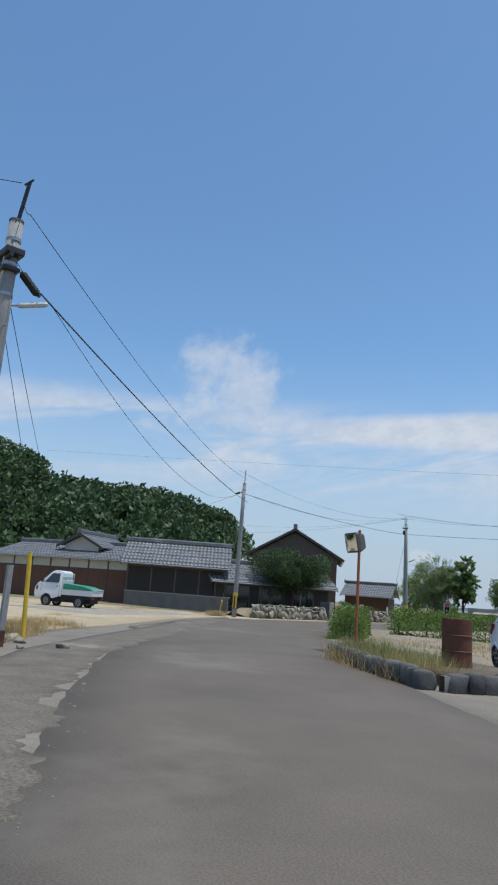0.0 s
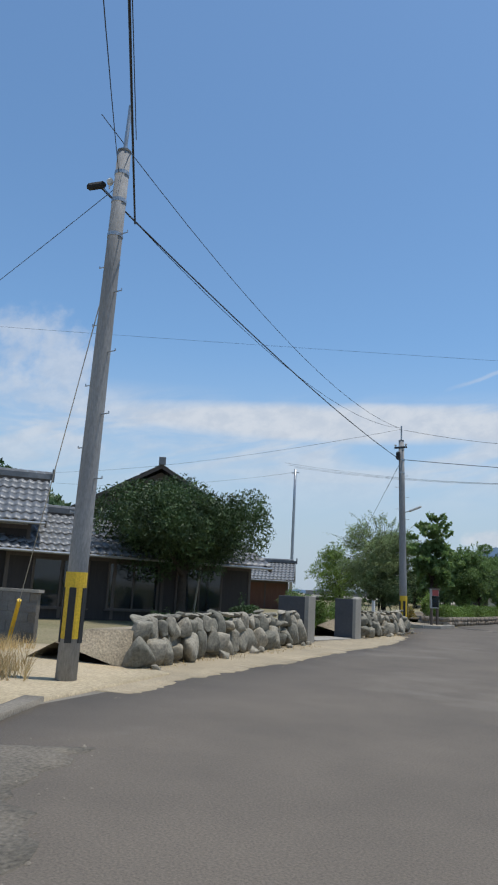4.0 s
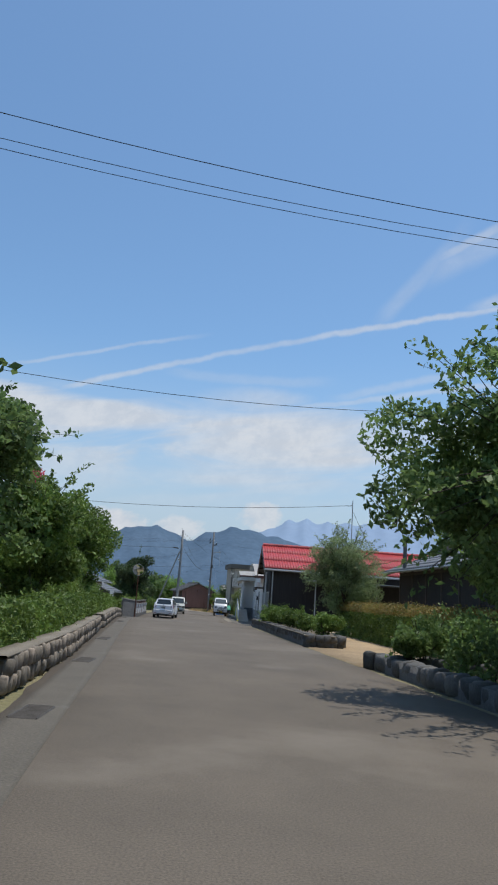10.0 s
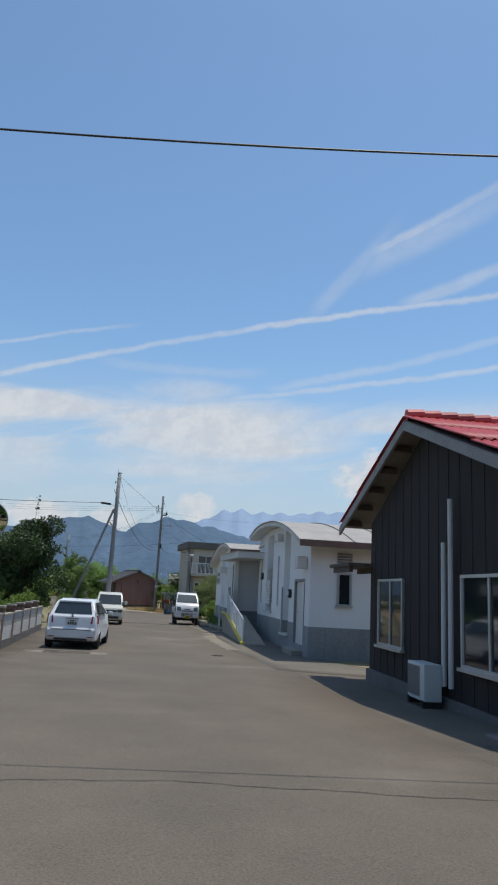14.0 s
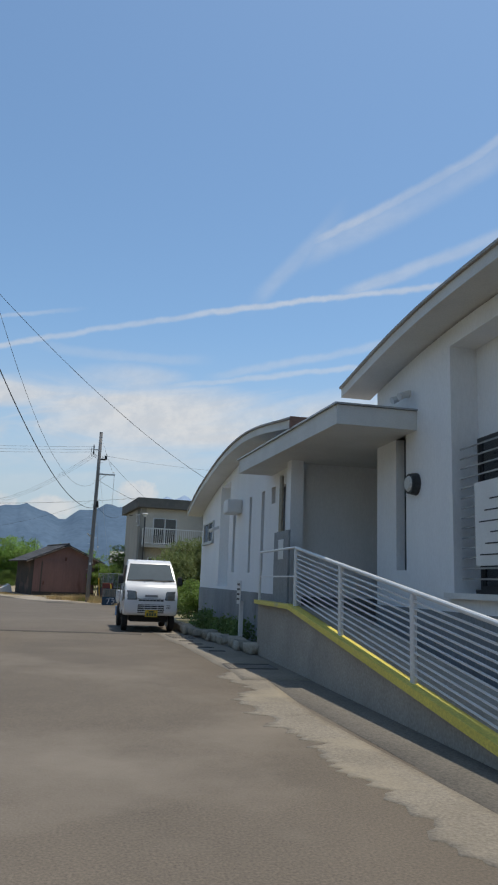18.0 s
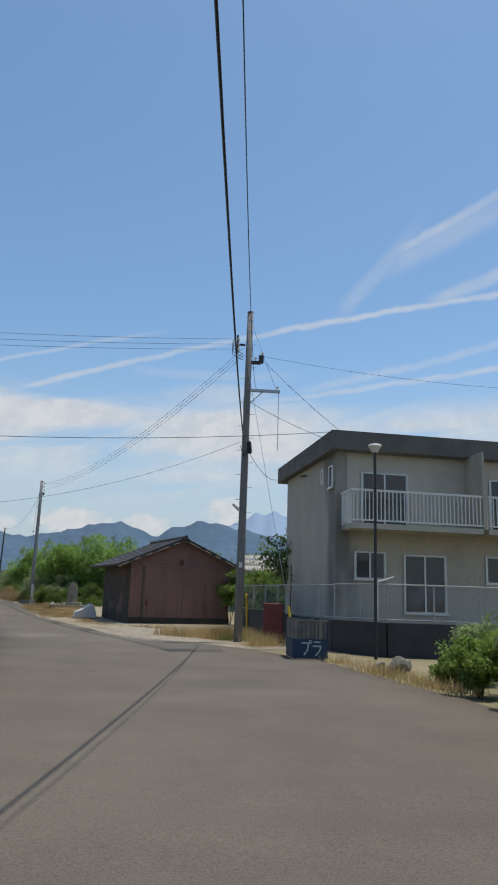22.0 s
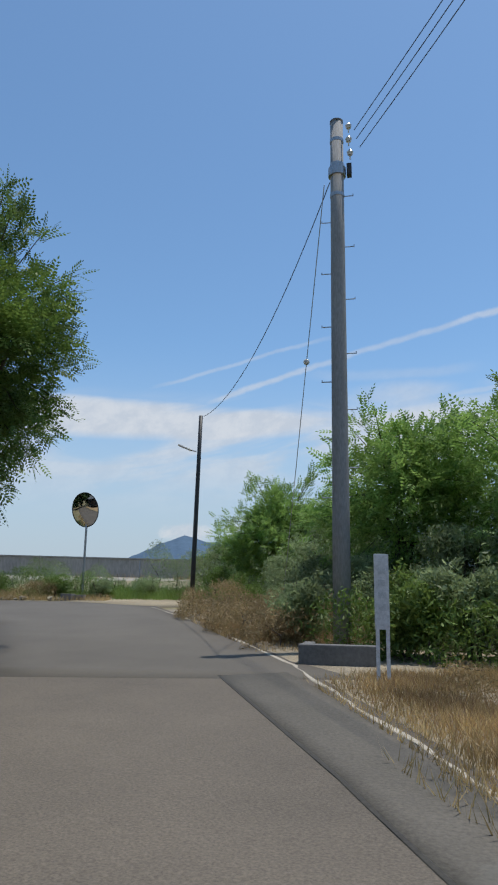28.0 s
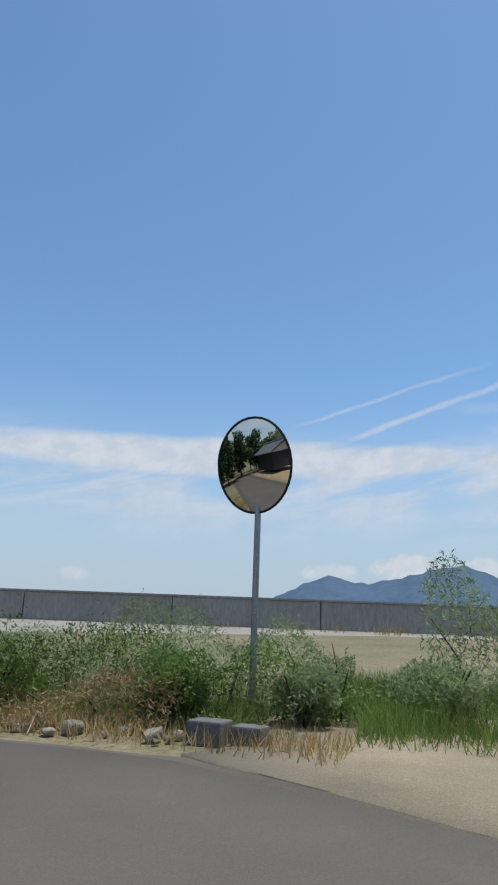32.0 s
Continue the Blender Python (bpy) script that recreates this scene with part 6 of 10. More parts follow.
hedge("thicket_skirt", [(-52.9, 204.2), (-51.6, 201.9), (-50.7, 200.5), (-49.6, 200.1), (-47.6, 200.1), (-44.4, 199.1)], 1.1, 0.95, LEAF_SCRUB, 0, 1000, 0.045, "low green growth along the thicket's foot", 0.35, narrow=0.24, off=-1.1)
for k in range(16):
    x, y = -84 - 9 * (k % 3) - rng.uniform(0, 3), 190 + 1.7 * k + rng.uniform(-1, 1)
    tree("grove_tree", x, y, rng.uniform(8, 10.5), 0.4, 3.0, LEAF_WOODS, 2600, 0.3, 40, 1.0, 0.2, 0, "tall dark tree of the wooded slope opposite the mirror", group="grove trees")
old_house("roadside_barn", -77.5, 194.5, 12, 8, 5.5, 2.8, 4.3, "dark boarded barn with grey tiled roof by the side road", BLACKWOOD, 0.2)
strip("ochre_field", [(-58.5, 202.0), (-60.5, 203.9), (-66.9, 202.6), (-84, 197.4)], [(-57.5, 188), (-62, 188), (-68, 187), (-84, 186)], OCHRE, 0.012, label="bare ochre field beside the side road", category="field")
for x, y, r, h in ((-64.5, 210.4, 0.6, 0.8), (-63.4, 211.2, 0.6, 0.9), (-59.4, 211.6, 0.5, 0.6), (-58.0, 212.4, 0.6, 0.7), (-66.2, 210.6, 0.7, 0.8), (-61.6, 212.4, 0.6, 0.8)):
    shrub("verge_weed", x, y, r, h, LEAF_SCRUB, 4600, 0.031, "bushy green weed at the road's end", group="road end weeds", narrow=0.3)
hedge("park_back_hedge", [(-24.5, 55.8), (-19, 56.5), (-17.6, 70), (-18, 84), (-26.5, 84.5)], 1.6, 2.2, LEAF, 0.1, 160, 0.08, "dark green hedge behind the park trees", 0.25)
hedge("park_back_hedge", [(-24.6, 58.2), (-26.2, 61.5), (-27.2, 66), (-26.6, 74), (-27.2, 79)], 1.6, 1.15, LEAF, 0.15, 240, 0.07, "dark shrubbery under the cherry trees", 0.3)
shrub("acacia_sapling", -55.8, 195.9, 0.9, 2.0, LEAF_HEDGE, 3400, 0.065, "low acacia growth at the tall tree's foot", pinnate=0.22)
for x, y, r, h, m in ((-50.1, 199.9, 0.7, 1.35, LEAF_LIGHT), (-49.2, 199.9, 0.8, 1.5, LEAF_SCRUB), (-48.1, 199.7, 0.8, 1.3, LEAF_HEDGE), (-51.6, 201.3, 0.6, 1.15, LEAF_SCRUB), (-46.6, 199.6, 0.9, 1.5, LEAF_HEDGE)):
    shrub("undergrowth_bush", x, y, r, h, m, 6500, 0.05, "leafy green bush round the corner pole's foot", group="undergrowth", narrow=0.3)
hedge("pole_foot_weeds", [(-51.2, 200.3), (-50.4, 199.75), (-48.5, 199.2), (-45.8, 198.8)], 0.9, 0.62, LEAF_HEDGE, 0, 900, 0.045, "low green weeds round the corner pole's foot", 0.4, narrow=0.3)
DRYWEED = leaf_mat("dry_weed_leaves", (0.36, 0.25, 0.13), (0.25, 0.20, 0.09), 0.35)
hedge("dry_verge_weeds", [(-51.75, 200.4), (-53.4, 203.8), (-55.0, 206.6)], 1.0, 0.36, DRYWEED, 0, 1600, 0.042, "brown dried weeds and stalks along the verge", 0.6, off=-0.02, narrow=0.14)
hedge("dry_verge_weeds", [(-51.8, 200.6), (-53.4, 203.8), (-55.3, 207.2)], 1.0, 0.52, DRYWEED, 0, 1300, 0.045, "taller brown dried stalks before the thicket", 0.5, off=0.9, narrow=0.13)
hedge("dry_verge_weeds", [(-48.6, 194.8), (-50.2, 198.6)], 1.5, 0.10, DRYWEED, 0, 1500, 0.028, "low brown dried weeds along the verge", 0.6, off=0.85, narrow=0.2)
hedge("green_verge_weeds", [(-51.6, 201.2), (-53.2, 204.6), (-54.6, 207.8)], 0.8, 0.75, LEAF_SCRUB, 0, 1100, 0.04, "grey-green weeds before the thicket", 0.5, off=1.35, narrow=0.2)
hedge("road_end_scrub", [(-68.5, 210.6), (-64.5, 211.2), (-61.0, 211.6), (-58.2, 212.4)], 1.3, 0.62, LEAF_HEDGE, 0, 1300, 0.03, "tangled green weeds at the road's end", 0.6, narrow=0.28)
hedge("road_end_scrub", [(-69, 212.6), (-64, 213.2), (-59.5, 214.2)], 1.4, 0.8, LEAF_SCRUB, 0, 1100, 0.036, "grey-green scrub at the road's end", 0.6, narrow=0.2)
hedge("dry_road_end_weeds", [(-67.5, 209.9), (-63.5, 210.5), (-60.4, 210.7)], 1.0, 0.34, DRYWEED, 0, 1500, 0.04, "brown dried weeds on the rubble at the road's end", 0.6, narrow=0.16)
hedge("sea_scrub", [(-58.4, 213.4), (-55.6, 213.6), (-52.6, 214.2)], 1.6, 1.25, LEAF_SCRUB, 0, 900, 0.04, "tall grey-green scrub beyond the sandy track", 0.5, narrow=0.2)
tree("feathery_scrub", -55.6, 216.2, 1.9, 0.0, 1.5, LEAF_WILLOW, 9000, 0.07, 30, 0.4, 0.03, 60, "low feathery scrub before the sea wall", stems=3, narrow=0.22, shoot_len=0.5)
shrub("acacia_growth", -54.6, 192.0, 1.2, 2.4, LEAF_HEDGE, 4000, 0.065, "dense acacia growth at the roadside tree's foot", pinnate=0.22)
shrub("acacia_growth", -55.2, 194.0, 1.1, 2.5, LEAF_HEDGE, 4000, 0.065, "dense acacia growth at the roadside tree's foot", pinnate=0.22)
shrub("bush_skirt", -33.6, 157.5, 1.1, 1.7, LEAF_WILLOW, 5200, 0.06, "feathery growth at the foot of the large bush", narrow=0.25)
shrub("bush_skirt", -34.2, 159.2, 0.9, 1.5, LEAF_WILLOW, 4200, 0.06, "feathery growth at the foot of the large bush", narrow=0.25)
# ---- wooded hill behind the village
hv, hill_top = [], [(-70.5, 10.8), (-67.9, 10.5), (-66.8, 8.6), (-64.6, 8.2), (-59.1, 8.0), (-55.4, 7.5), (-52.1, 6.3), (-50.8, 3.6)]
hill = thing("wooded_hill", -170, 90, 0, label="steep hill covered with dense dark green woods", category="hill", kind="structure")
core_v, core_f, rows_ = [], [], 8
azs = np.linspace(-100, -50.2, 40)
for i, a in enumerate(azs):
    el_ = float(np.interp(a, [-100, -80] + [p[0] for p in hill_top], [9, 11.5] + [p[1] for p in hill_top]))
    dist = 185 + 8 * math.sin(a * 0.9)
    for k in range(rows_ + 1):
        f = k / rows_
        rr = dist - 55 * (1 - f)
        z = (dist * math.tan(math.radians(el_)) * 0.86 - 1) * f ** 0.75
        core_v.append((math.sin(math.radians(a)) * rr + 170, math.cos(math.radians(a)) * rr - 90, z))
    core_v.append((math.sin(math.radians(a)) * (dist + 40) + 170, math.cos(math.radians(a)) * (dist + 40) - 90, -1))
w = rows_ + 2
core_f = [(i * w + k, i * w + k + 1, (i + 1) * w + k + 1, (i + 1) * w + k) for i in range(len(azs) - 1) for k in range(rows_ + 1)]
link("slope", np_mesh("slope", core_v, core_f), LEAF_WOODS, hill)
cv = np.array(core_v).reshape(len(azs), w, 3)[:, :rows_ + 1]
pts = []
for k in range(760):
    i, j = rng.uniform(0, len(azs) - 1.01), rng.uniform(0.5, 1) ** 0.6 * rows_ * 0.999 if k % 2 else rng.uniform(0, rows_ * 0.999)
    c = cv[int(i), int(j)] * (1 - j % 1) + cv[int(i), min(int(j) + 1, rows_)] * (j % 1)
    r = rng.uniform(2.6, 6.4)
    q = ball(115, r, 0.82) * (1, 1, 0.8)
    q[:, 2] = np.where(q[:, 2] < -0.3 * r, -q[:, 2], q[:, 2])
    pts.append(c + q + (0, 0, r * 0.3))
foliage("woods", np.concatenate(pts), 0.72, LEAF_WOODS, hill, up=-0.6)
# ---------------------------------------------------------------- grass
tuft("lot_weeds", [(-33.5, 25.0, -38.5, 27.4, 0.5), (-22, 9.6, -27, 13.0, 0.5), (-35, 20, -39, 25, 1.2)], 90, 0.14, 0.006, DRYGRASS, "sparse dry weeds on the sandy lot")
tuft("dry_grass_yard", [(-15.5, 4.6, -20.5, 9.8, 0.9), (-14.5, 5.2, -17.2, 7.4, 0.5), (-31.9, 24.6, -36, 28.0, 0.6)], 500, 0.26, 0.006, DRYGRASS, "dry straw-coloured grass at the yard's edge")
tuft("dry_grass_bed", [(-11.5, 13.2, -7.5, 11.0, 0.9), (-12.4, 14.4, -13.2, 15.0, 0.4)], 420, 0.45, 0.007, DRYGRASS, "dry weeds in the stone planter")
tuft("green_weeds_bed", [(-11.8, 13.6, -8.0, 11.4, 0.8), (-12.4, 14.2, -13.2, 15.0, 0.4)], 260, 0.5, 0.012, GRASS, "green weeds in the stone planter")
tuft("dry_field_grass", [(-9, 17, -4, 26, 4.5), (-14, 20, -14, 30, 4)], 60, 0.12, 0.01, DRYGRASS, "short dry field grass")
tuft("verge_tufts", [(-31.9, 27.2, -33.2, 35, 0.35), (-33.9, 40.2, -34.8, 46, 0.3), (-36.7, 51.6, -37.2, 55, 0.5)], 110, 0.07, 0.005, DRYGRASS, "dry tufts at the foot of the stone wall")
tuft("bed_grass", [(-28.2, 57, -30.8, 80.0, 1.0), (-38.6, 57, -40.4, 72, 1.4)], 110, 0.16, 0.008, GRASS, "sparse grass in the planting beds")
tuft("pole_dry_grass", [(-38.3, 174.6, -39.4, 177.9, 0.7), (-37.4, 174.8, -38.6, 177.6, 0.8), (-38.6, 174.9, -41.0, 177.0, 0.5), (-38.0, 171.9, -37.0, 172.6, 0.5)], 520, 0.42, 0.006, DRYGRASS, "tall dry grass round the pole's foot")
tuft("pole_green_grass", [(-38.2, 174.2, -38.8, 176.4, 0.6), (-36.9, 173, -38.2, 175.4, 0.5)], 140, 0.35, 0.008, GRASS, "green grass round the pole's foot")
tuft("shed_grass", [(-39.5, 180.0, -45.5, 184.2, 0.5), (-44.6, 184.4, -45.4, 187, 0.5)], 200, 0.14, 0.007, DRYGRASS, "thin dry grass before the shed")
tuft("boat_grass", [(-46.6, 188.6, -49.4, 195.4, 1.1), (-45.4, 188, -47.6, 193, 0.9), (-47.5, 191, -49, 196.5, 1.3)], 480, 0.15, 0.005, DRYGRASS, "short reddish dry grass on the verge")
tuft("verge_straw", [(-48.6, 193.6, -50.5, 198.4, 0.9), (-47.6, 194.5, -49.4, 198.6, 1.1), (-51.5, 200.2, -53.6, 204.4, 0.7), (-47.4, 196.5, -48.6, 199.0, 1.0)], 1100, 0.10, 0.005, DRYGRASS, "brown dry verge grass")
tuft("reddish_verge_grass", [(-48.2, 193.6, -50.3, 198.2, 0.8), (-46.8, 189, -49.0, 195.4, 0.9), (-51.8, 200.6, -53.8, 204.6, 0.6)], 900, 0.11, 0.005, RUSTGRASS, "reddish dry weeds on the verge")
tuft("straw_verge_far", [(-53.6, 206.2, -55.4, 208.6, 0.5), (-52.9, 203.8, -53.9, 206.2, 0.4)], 350, 0.24, 0.006, DRYGRASS, "tall brown dry grass beside the road's end")
tuft("green_verge_far", [(-67, 210.9, -59.8, 211.4, 0.9), (-60, 213.5, -54, 214.5, 1.6), (-58.8, 211.6, -54.5, 212.2, 0.9)], 700, 0.3, 0.006, LEAF_LIGHT, "tall green grass at the road's end")
tuft("dry_verge_far", [(-67, 210.2, -58.6, 210.4, 0.5), (-72, 208, -64, 210, 0.7)], 420, 0.18, 0.007, DRYGRASS, "dry grass edging the road's end")
tuft("sea_wall_grass", [(-84, 224.3, -66, 231.4, 0.35), (-66, 231.4, -48, 238.8, 0.35), (-63.2, 232.0, -62.2, 232.4, 0.5)], 60, 0.4, 0.014, DRYGRASS, "pale grass along the sea wall's foot")
tuft("left_verge_straw", [(-56.6, 199.8, -58.8, 203.2, 0.35), (-54.0, 191, -56.0, 198.4, 0.5)], 300, 0.28, 0.008, DRYGRASS, "dry grass along the road's edge")
tuft("kerb_grass", [(-35.4, 160.4, -36.3, 166.8, 0.4), (-35.25, 147, -35.5, 152.6, 0.25)], 300, 0.22, 0.007, DRYGRASS, "dry grass along the verge")
tuft("thicket_foot_weeds", [(-50.8, 199.8, -53.2, 204.8, 0.6)], 300, 0.26, 0.005, RUSTGRASS, "tall dry weeds along the thicket's foot")
# ---------------------------------------------------------------- poles and wires
CERAMIC = mat("white_ceramic", (0.62, 0.61, 0.58), (0.5, 0.5, 0.48), 0.3, scale=8, fine=60, bump=0.02)


def pole(x, y, top, r0=0.15, r1=0.1, lean=(0, 0), bolts=True, sleeve=False, name="utility_pole", label="grey concrete utility pole with steel bands", steel=False, shaft_m=None):
    """A pole with its base at the ground; lean: shift of the top."""
    g = H(y)
    e = thing(name, x, y, g, label=label, category="utility pole" if not steel else "pole", group="utility poles")
    h = top - g
    bm = bmesh.new()
    tube(bm, [(lean[0] * f, lean[1] * f, h * f if f else -0.2) for f in (0, 0.25, 0.5, 0.75, 1.0)], [r0 + (r1 - r0) * f for f in (0, 0.25, 0.5, 0.75, 1.0)], 16)
    part("shaft", bm, shaft_m or (STEEL if steel else POLE), e, smooth=True)

    def at(z):
        f = z / h
        return lean[0] * f, lean[1] * f, r0 + (r1 - r0) * f
    e["h"] = h
    if not steel:
        part("cap", rods([((lean[0], lean[1], h - 0.002), (lean[0], lean[1], h + 0.03), r1 * 1.06)], 16), DARKCON, e)
        for z in (h - 0.35, h - 0.8, h - 1.35):
            cx, cy, r = at(z)
            part("band", rods([((cx, cy, z - 0.03), (cx, cy, z + 0.03), r + 0.008)], 16), STEEL, e)
    if bolts:
        for k, z in enumerate(np.arange(2.2, h - 1.2, 0.45)):
            cx, cy, r = at(z)
            s = 1 if k % 2 else -1
            part("step_bolt", rods([((cx + s * (r - 0.02), cy, z), (cx + s * (r + 0.15), cy, z), 0.009), ((cx + s * (r + 0.145), cy, z - 0.005), (cx + s * (r + 0.145), cy, z + 0.03), 0.009)], 6), STEEL, e)
    if sleeve:
        cx, cy, r = at(0.8)
        s = part("guard_sleeve", rods([((cx, cy, 0.55), (cx, cy, 1.4), r + 0.006)], 16), YELLOW, e, "yellow guard sleeve with black stripes")
        for k in range(5):
            a = 2 * math.pi * k / 5
            rr = r + 0.009
            bm = bmesh.new()
            prism(bm, [(-0.045, 0.5), (0.045, 0.5), (0.045, 1.2), (-0.045, 1.2)], 1, rr - 0.012, rr + 0.003)
            bmesh.ops.transform(bm, matrix=Matrix.Translation((cx, cy, 0)) @ Matrix.Rotation(a, 4, "Z"), verts=bm.verts[:])
            part("stripe", bm, BLACK, s)
    return e


def lamp_arm(p, z, dx, dy, ln=0.55, wd=0.05):
    """A small tube lamp on a bracket."""
    a = part("lamp_bracket", rods([((0, 0, z), (dx * 0.35, dy * 0.35, z + 0.05), 0.02)]), STEEL, p)
    d = Vector((dx, dy, 0.22)).normalized()
    s = Vector((dx * 0.3, dy * 0.3, z + 0.04))
    bm = bmesh.new()
    tube(bm, [tuple(s), tuple(s + d * ln * 0.1), tuple(s + d * ln * 0.9), tuple(s + d * ln)], [wd * 0.6, wd, wd, wd * 0.6], 8)
    part("lamp_body", bm, LAMPWHITE, a, "white tube street lamp")


def insulators(p, rows, axis=(0, 0, 1)):
    for x, y, z in rows:
        i = part("insulator", rods([((x, y, z), (x, y, z + 0.05), 0.04, 0.055), ((x, y, z + 0.05), (x, y, z + 0.09), 0.05, 0.03), ((x, y, z - 0.08), (x, y, z), 0.012)], 10), CERAMIC, p)


def splice(p, a, b, r=0.055):
    """A black cable joint hanging near the pole."""
    a, b = Vector(a), Vector(b)
    bm = bmesh.new()
    tube(bm, [tuple(a), tuple(a.lerp(b, 0.12)), tuple(a.lerp(b, 0.88)), tuple(b)], [0.02, r, r, 0.02], 10)
    part("cable_joint", bm, RUBBER, p, "black cable joint box")


P0 = pole(-11.42, 3.72, 7.3, 0.16, 0.12, (0.12, 0.02))
part("extension_bar", rods([((0.14, 0.02, 7.2), (0.25, 0.1, 8.05), 0.035), ((0.15, 0.06, 8.03), (0.36, 0.12, 8.06), 0.02)]), BLACKMETAL, P0)
part("crossarm", boxes((-0.25, -0.1, 6.55, 0.4, -0.04, 6.63)), BLACKMETAL, P0)
part("clamp", boxes((-0.17, -0.16, 6.62, 0.38, 0.16, 6.74), (-0.1, -0.15, 6.35, 0.3, 0.15, 6.42), bevel=0.02), BLACKMETAL, P0)
splice(P0, (0.12, 0.22, 6.45), (0.22, 0.55, 6.08), 0.07)
lamp_arm(P0, 5.8, 0.35, 0.85, 0.5)
PA = pole(-31.4, 25.6, 7.6, 0.14, 0.1, (0.1, 0), sleeve=True)
part("extension_bar", rods([((0.1, 0, 7.5), (0.14, 0, 8.4), 0.03)]), STEEL, PA)
splice(PA, (-0.12, -0.1, 7.1), (-0.3, -0.3, 7.0))
insulators(PA, [(0.13, -0.02, 7.3), (0.0, -0.13, 7.05)])
PB = pole(-35.35, 46.25, 7.75, 0.155, 0.11, (-0.17, 0), sleeve=True)
part("extension_bar", rods([((-0.17, 0, 7.65), (-0.17, 0, 8.4), 0.035)]), STEEL, PB)
part("crossarm", boxes((-0.42, -0.14, 7.42, 0.12, -0.08, 7.49)), BLACKMETAL, PB)
splice(PB, (-0.22, -0.2, 7.28), (-0.24, -0.18, 6.92), 0.085)
lamp_arm(PB, 4.75, 0.55, 0.1, 0.55)
insulators(PB, [(0.08, -0.11, 7.52), (-0.38, -0.11, 7.52)])
PT = pole(-60, 78, 13.3, 0.16, 0.12, bolts=False, name="steel_pole", label="tall slim grey steel pole", steel=True)
part("crossarm", boxes((-0.4, -0.05, 12.9, 0.4, 0.05, 13.0)), STEEL, PT)
MAST = thing("antenna_mast", -28.9, 105.3, label="thin steel service mast beside the red roof", category="mast")
part("tube", rods([((0, 0, -0.1), (0, 0, 7.25 - H(105.3)), 0.035, 0.028)]), STEEL, MAST)
part("hook", rods([((0, 0, 7.0 - H(105.3)), (-0.25, 0, 6.9 - H(105.3)), 0.015)]), STEEL, MAST)
PC = pole(-40.87, 140.7, 7.87, 0.155, 0.105, (0.05, 0))
g = H(140.7)
splice(PC, (-0.25, -0.05, 5.98 - g), (-0.9, -0.1, 6.04 - g), 0.065)
part("brace_pole", rods([((-0.1, 0, 5.7 - g), (-2.4, -0.15, -0.1), 0.065, 0.08)], 12), POLE, PC, "leaning brace pole")
lamp_arm(PC, 4.66 - g, -0.2, -0.6)
insulators(PC, [(0.14, 0, 7.58 - g), (-0.14, 0, 7.3 - g)])
PD = pole(-38.2, 174.0, 10.87, 0.15, 0.11, (0.05, 0), label="weathered dark grey utility pole with steel bands", shaft_m=mat("weathered_pole", (0.20, 0.195, 0.19), (0.155, 0.15, 0.147), 0.85, scale=1.5, fine=30, bump=0.05, amount=0.2))
g = H(174)
part("crossarm", boxes((-0.05, -0.05, 7.78 - g, 1.25, 0.05, 7.88 - g)), STEEL, PD, "steel side arm")
part("crossarm_brace", rods([((0.1, 0, 7.3 - g), (0.6, 0, 7.78 - g), 0.018)]), STEEL, PD)
part("hanger", rods([((1.2, 0, 7.9 - g), (1.2, 0, 5.6 - g), 0.012)]), STEEL, PD)
for k, z in enumerate((9.75, 9.55, 9.35)):
    insulators(PD, [(-0.35, -0.05, z - g)])
part("insulator_rack", boxes((-0.42, -0.04, 9.25 - g, -0.36, 0.04, 9.95 - g), (-0.42, -0.04, 9.55 - g, -0.1, 0.04, 9.61 - g)), BLACKMETAL, PD)
bm = bmesh.new()
for k in range(3):
    pts = [(-0.36, 0, 9.9 - g - 0.15 * k)] + [(-0.52 - 0.06 * math.sin(q * 0.7), 0.05, 9.8 - g - 0.13 * k - q * 0.09) for q in range(5)] + [(-0.15, 0.05, 9.2 - g - 0.1 * k)]
    tube(bm, pts, [0.012] * len(pts), 5)
part("jumper_cable", bm, CABLE, PD)
part("fuse_box", boxes((0.12, -0.06, 8.85 - g, 0.5, 0.06, 8.97 - g), (0.42, -0.08, 8.9 - g, 0.6, 0.08, 9.2 - g), bevel=0.02), BLACKMETAL, PD, "dark switch gear")
insulators(PD, [(0.3, 0, 9.05 - g), (0.55, 0, 9.25 - g), (1.15, 0, 7.95 - g)])
splice(PD, (0.15, -0.1, 5.9 - g), (0.2, -0.12, 5.4 - g), 0.08)
lamp_arm(PD, 3.3 - g, -0.3, -0.25, 0.4)
part("cable_loop", rods([((-0.16, -0.1, 5.7 - g), (-0.02, -0.16, 5.3 - g), 0.012), ((-0.02, -0.16, 5.3 - g), (0.14, -0.1, 5.7 - g), 0.012)]), CABLE, PD)
part("plate", boxes((-0.06, -0.19, 1.9 + 0.6, 0.06, -0.165, 2.08 + 0.6)), WHITEPLASTIC, PD, "small white number plate with bars")
PE = pole(-50.98, 200.3, 7.95, 0.135, 0.105)
g = H(200.3)
part("band", rods([((0, 0, 6.95 - g), (0, 0, 7.1 - g), 0.145)], 16), STEEL, PE)
insulators(PE, [(0.2, -0.05, 7.55 - g), (0.22, -0.05, 7.3 - g), (0.2, -0.05, 7.8 - g)])
part("fuse_box", boxes((0.16, -0.06, 6.95 - g, 0.24, 0.06, 7.15 - g)), BLACKMETAL, PE)
PF = pole(-55.56, 208.8, 5.2, 0.068, 0.055, (0.10, 0), bolts=False, steel=True, name="lamp_pole", label="slim dark steel lamp pole with tube lamp", shaft_m=BLACKMETAL)
lamp_arm(PF, 4.15 - H(208.8), -0.5, -0.05, 0.42, 0.036)


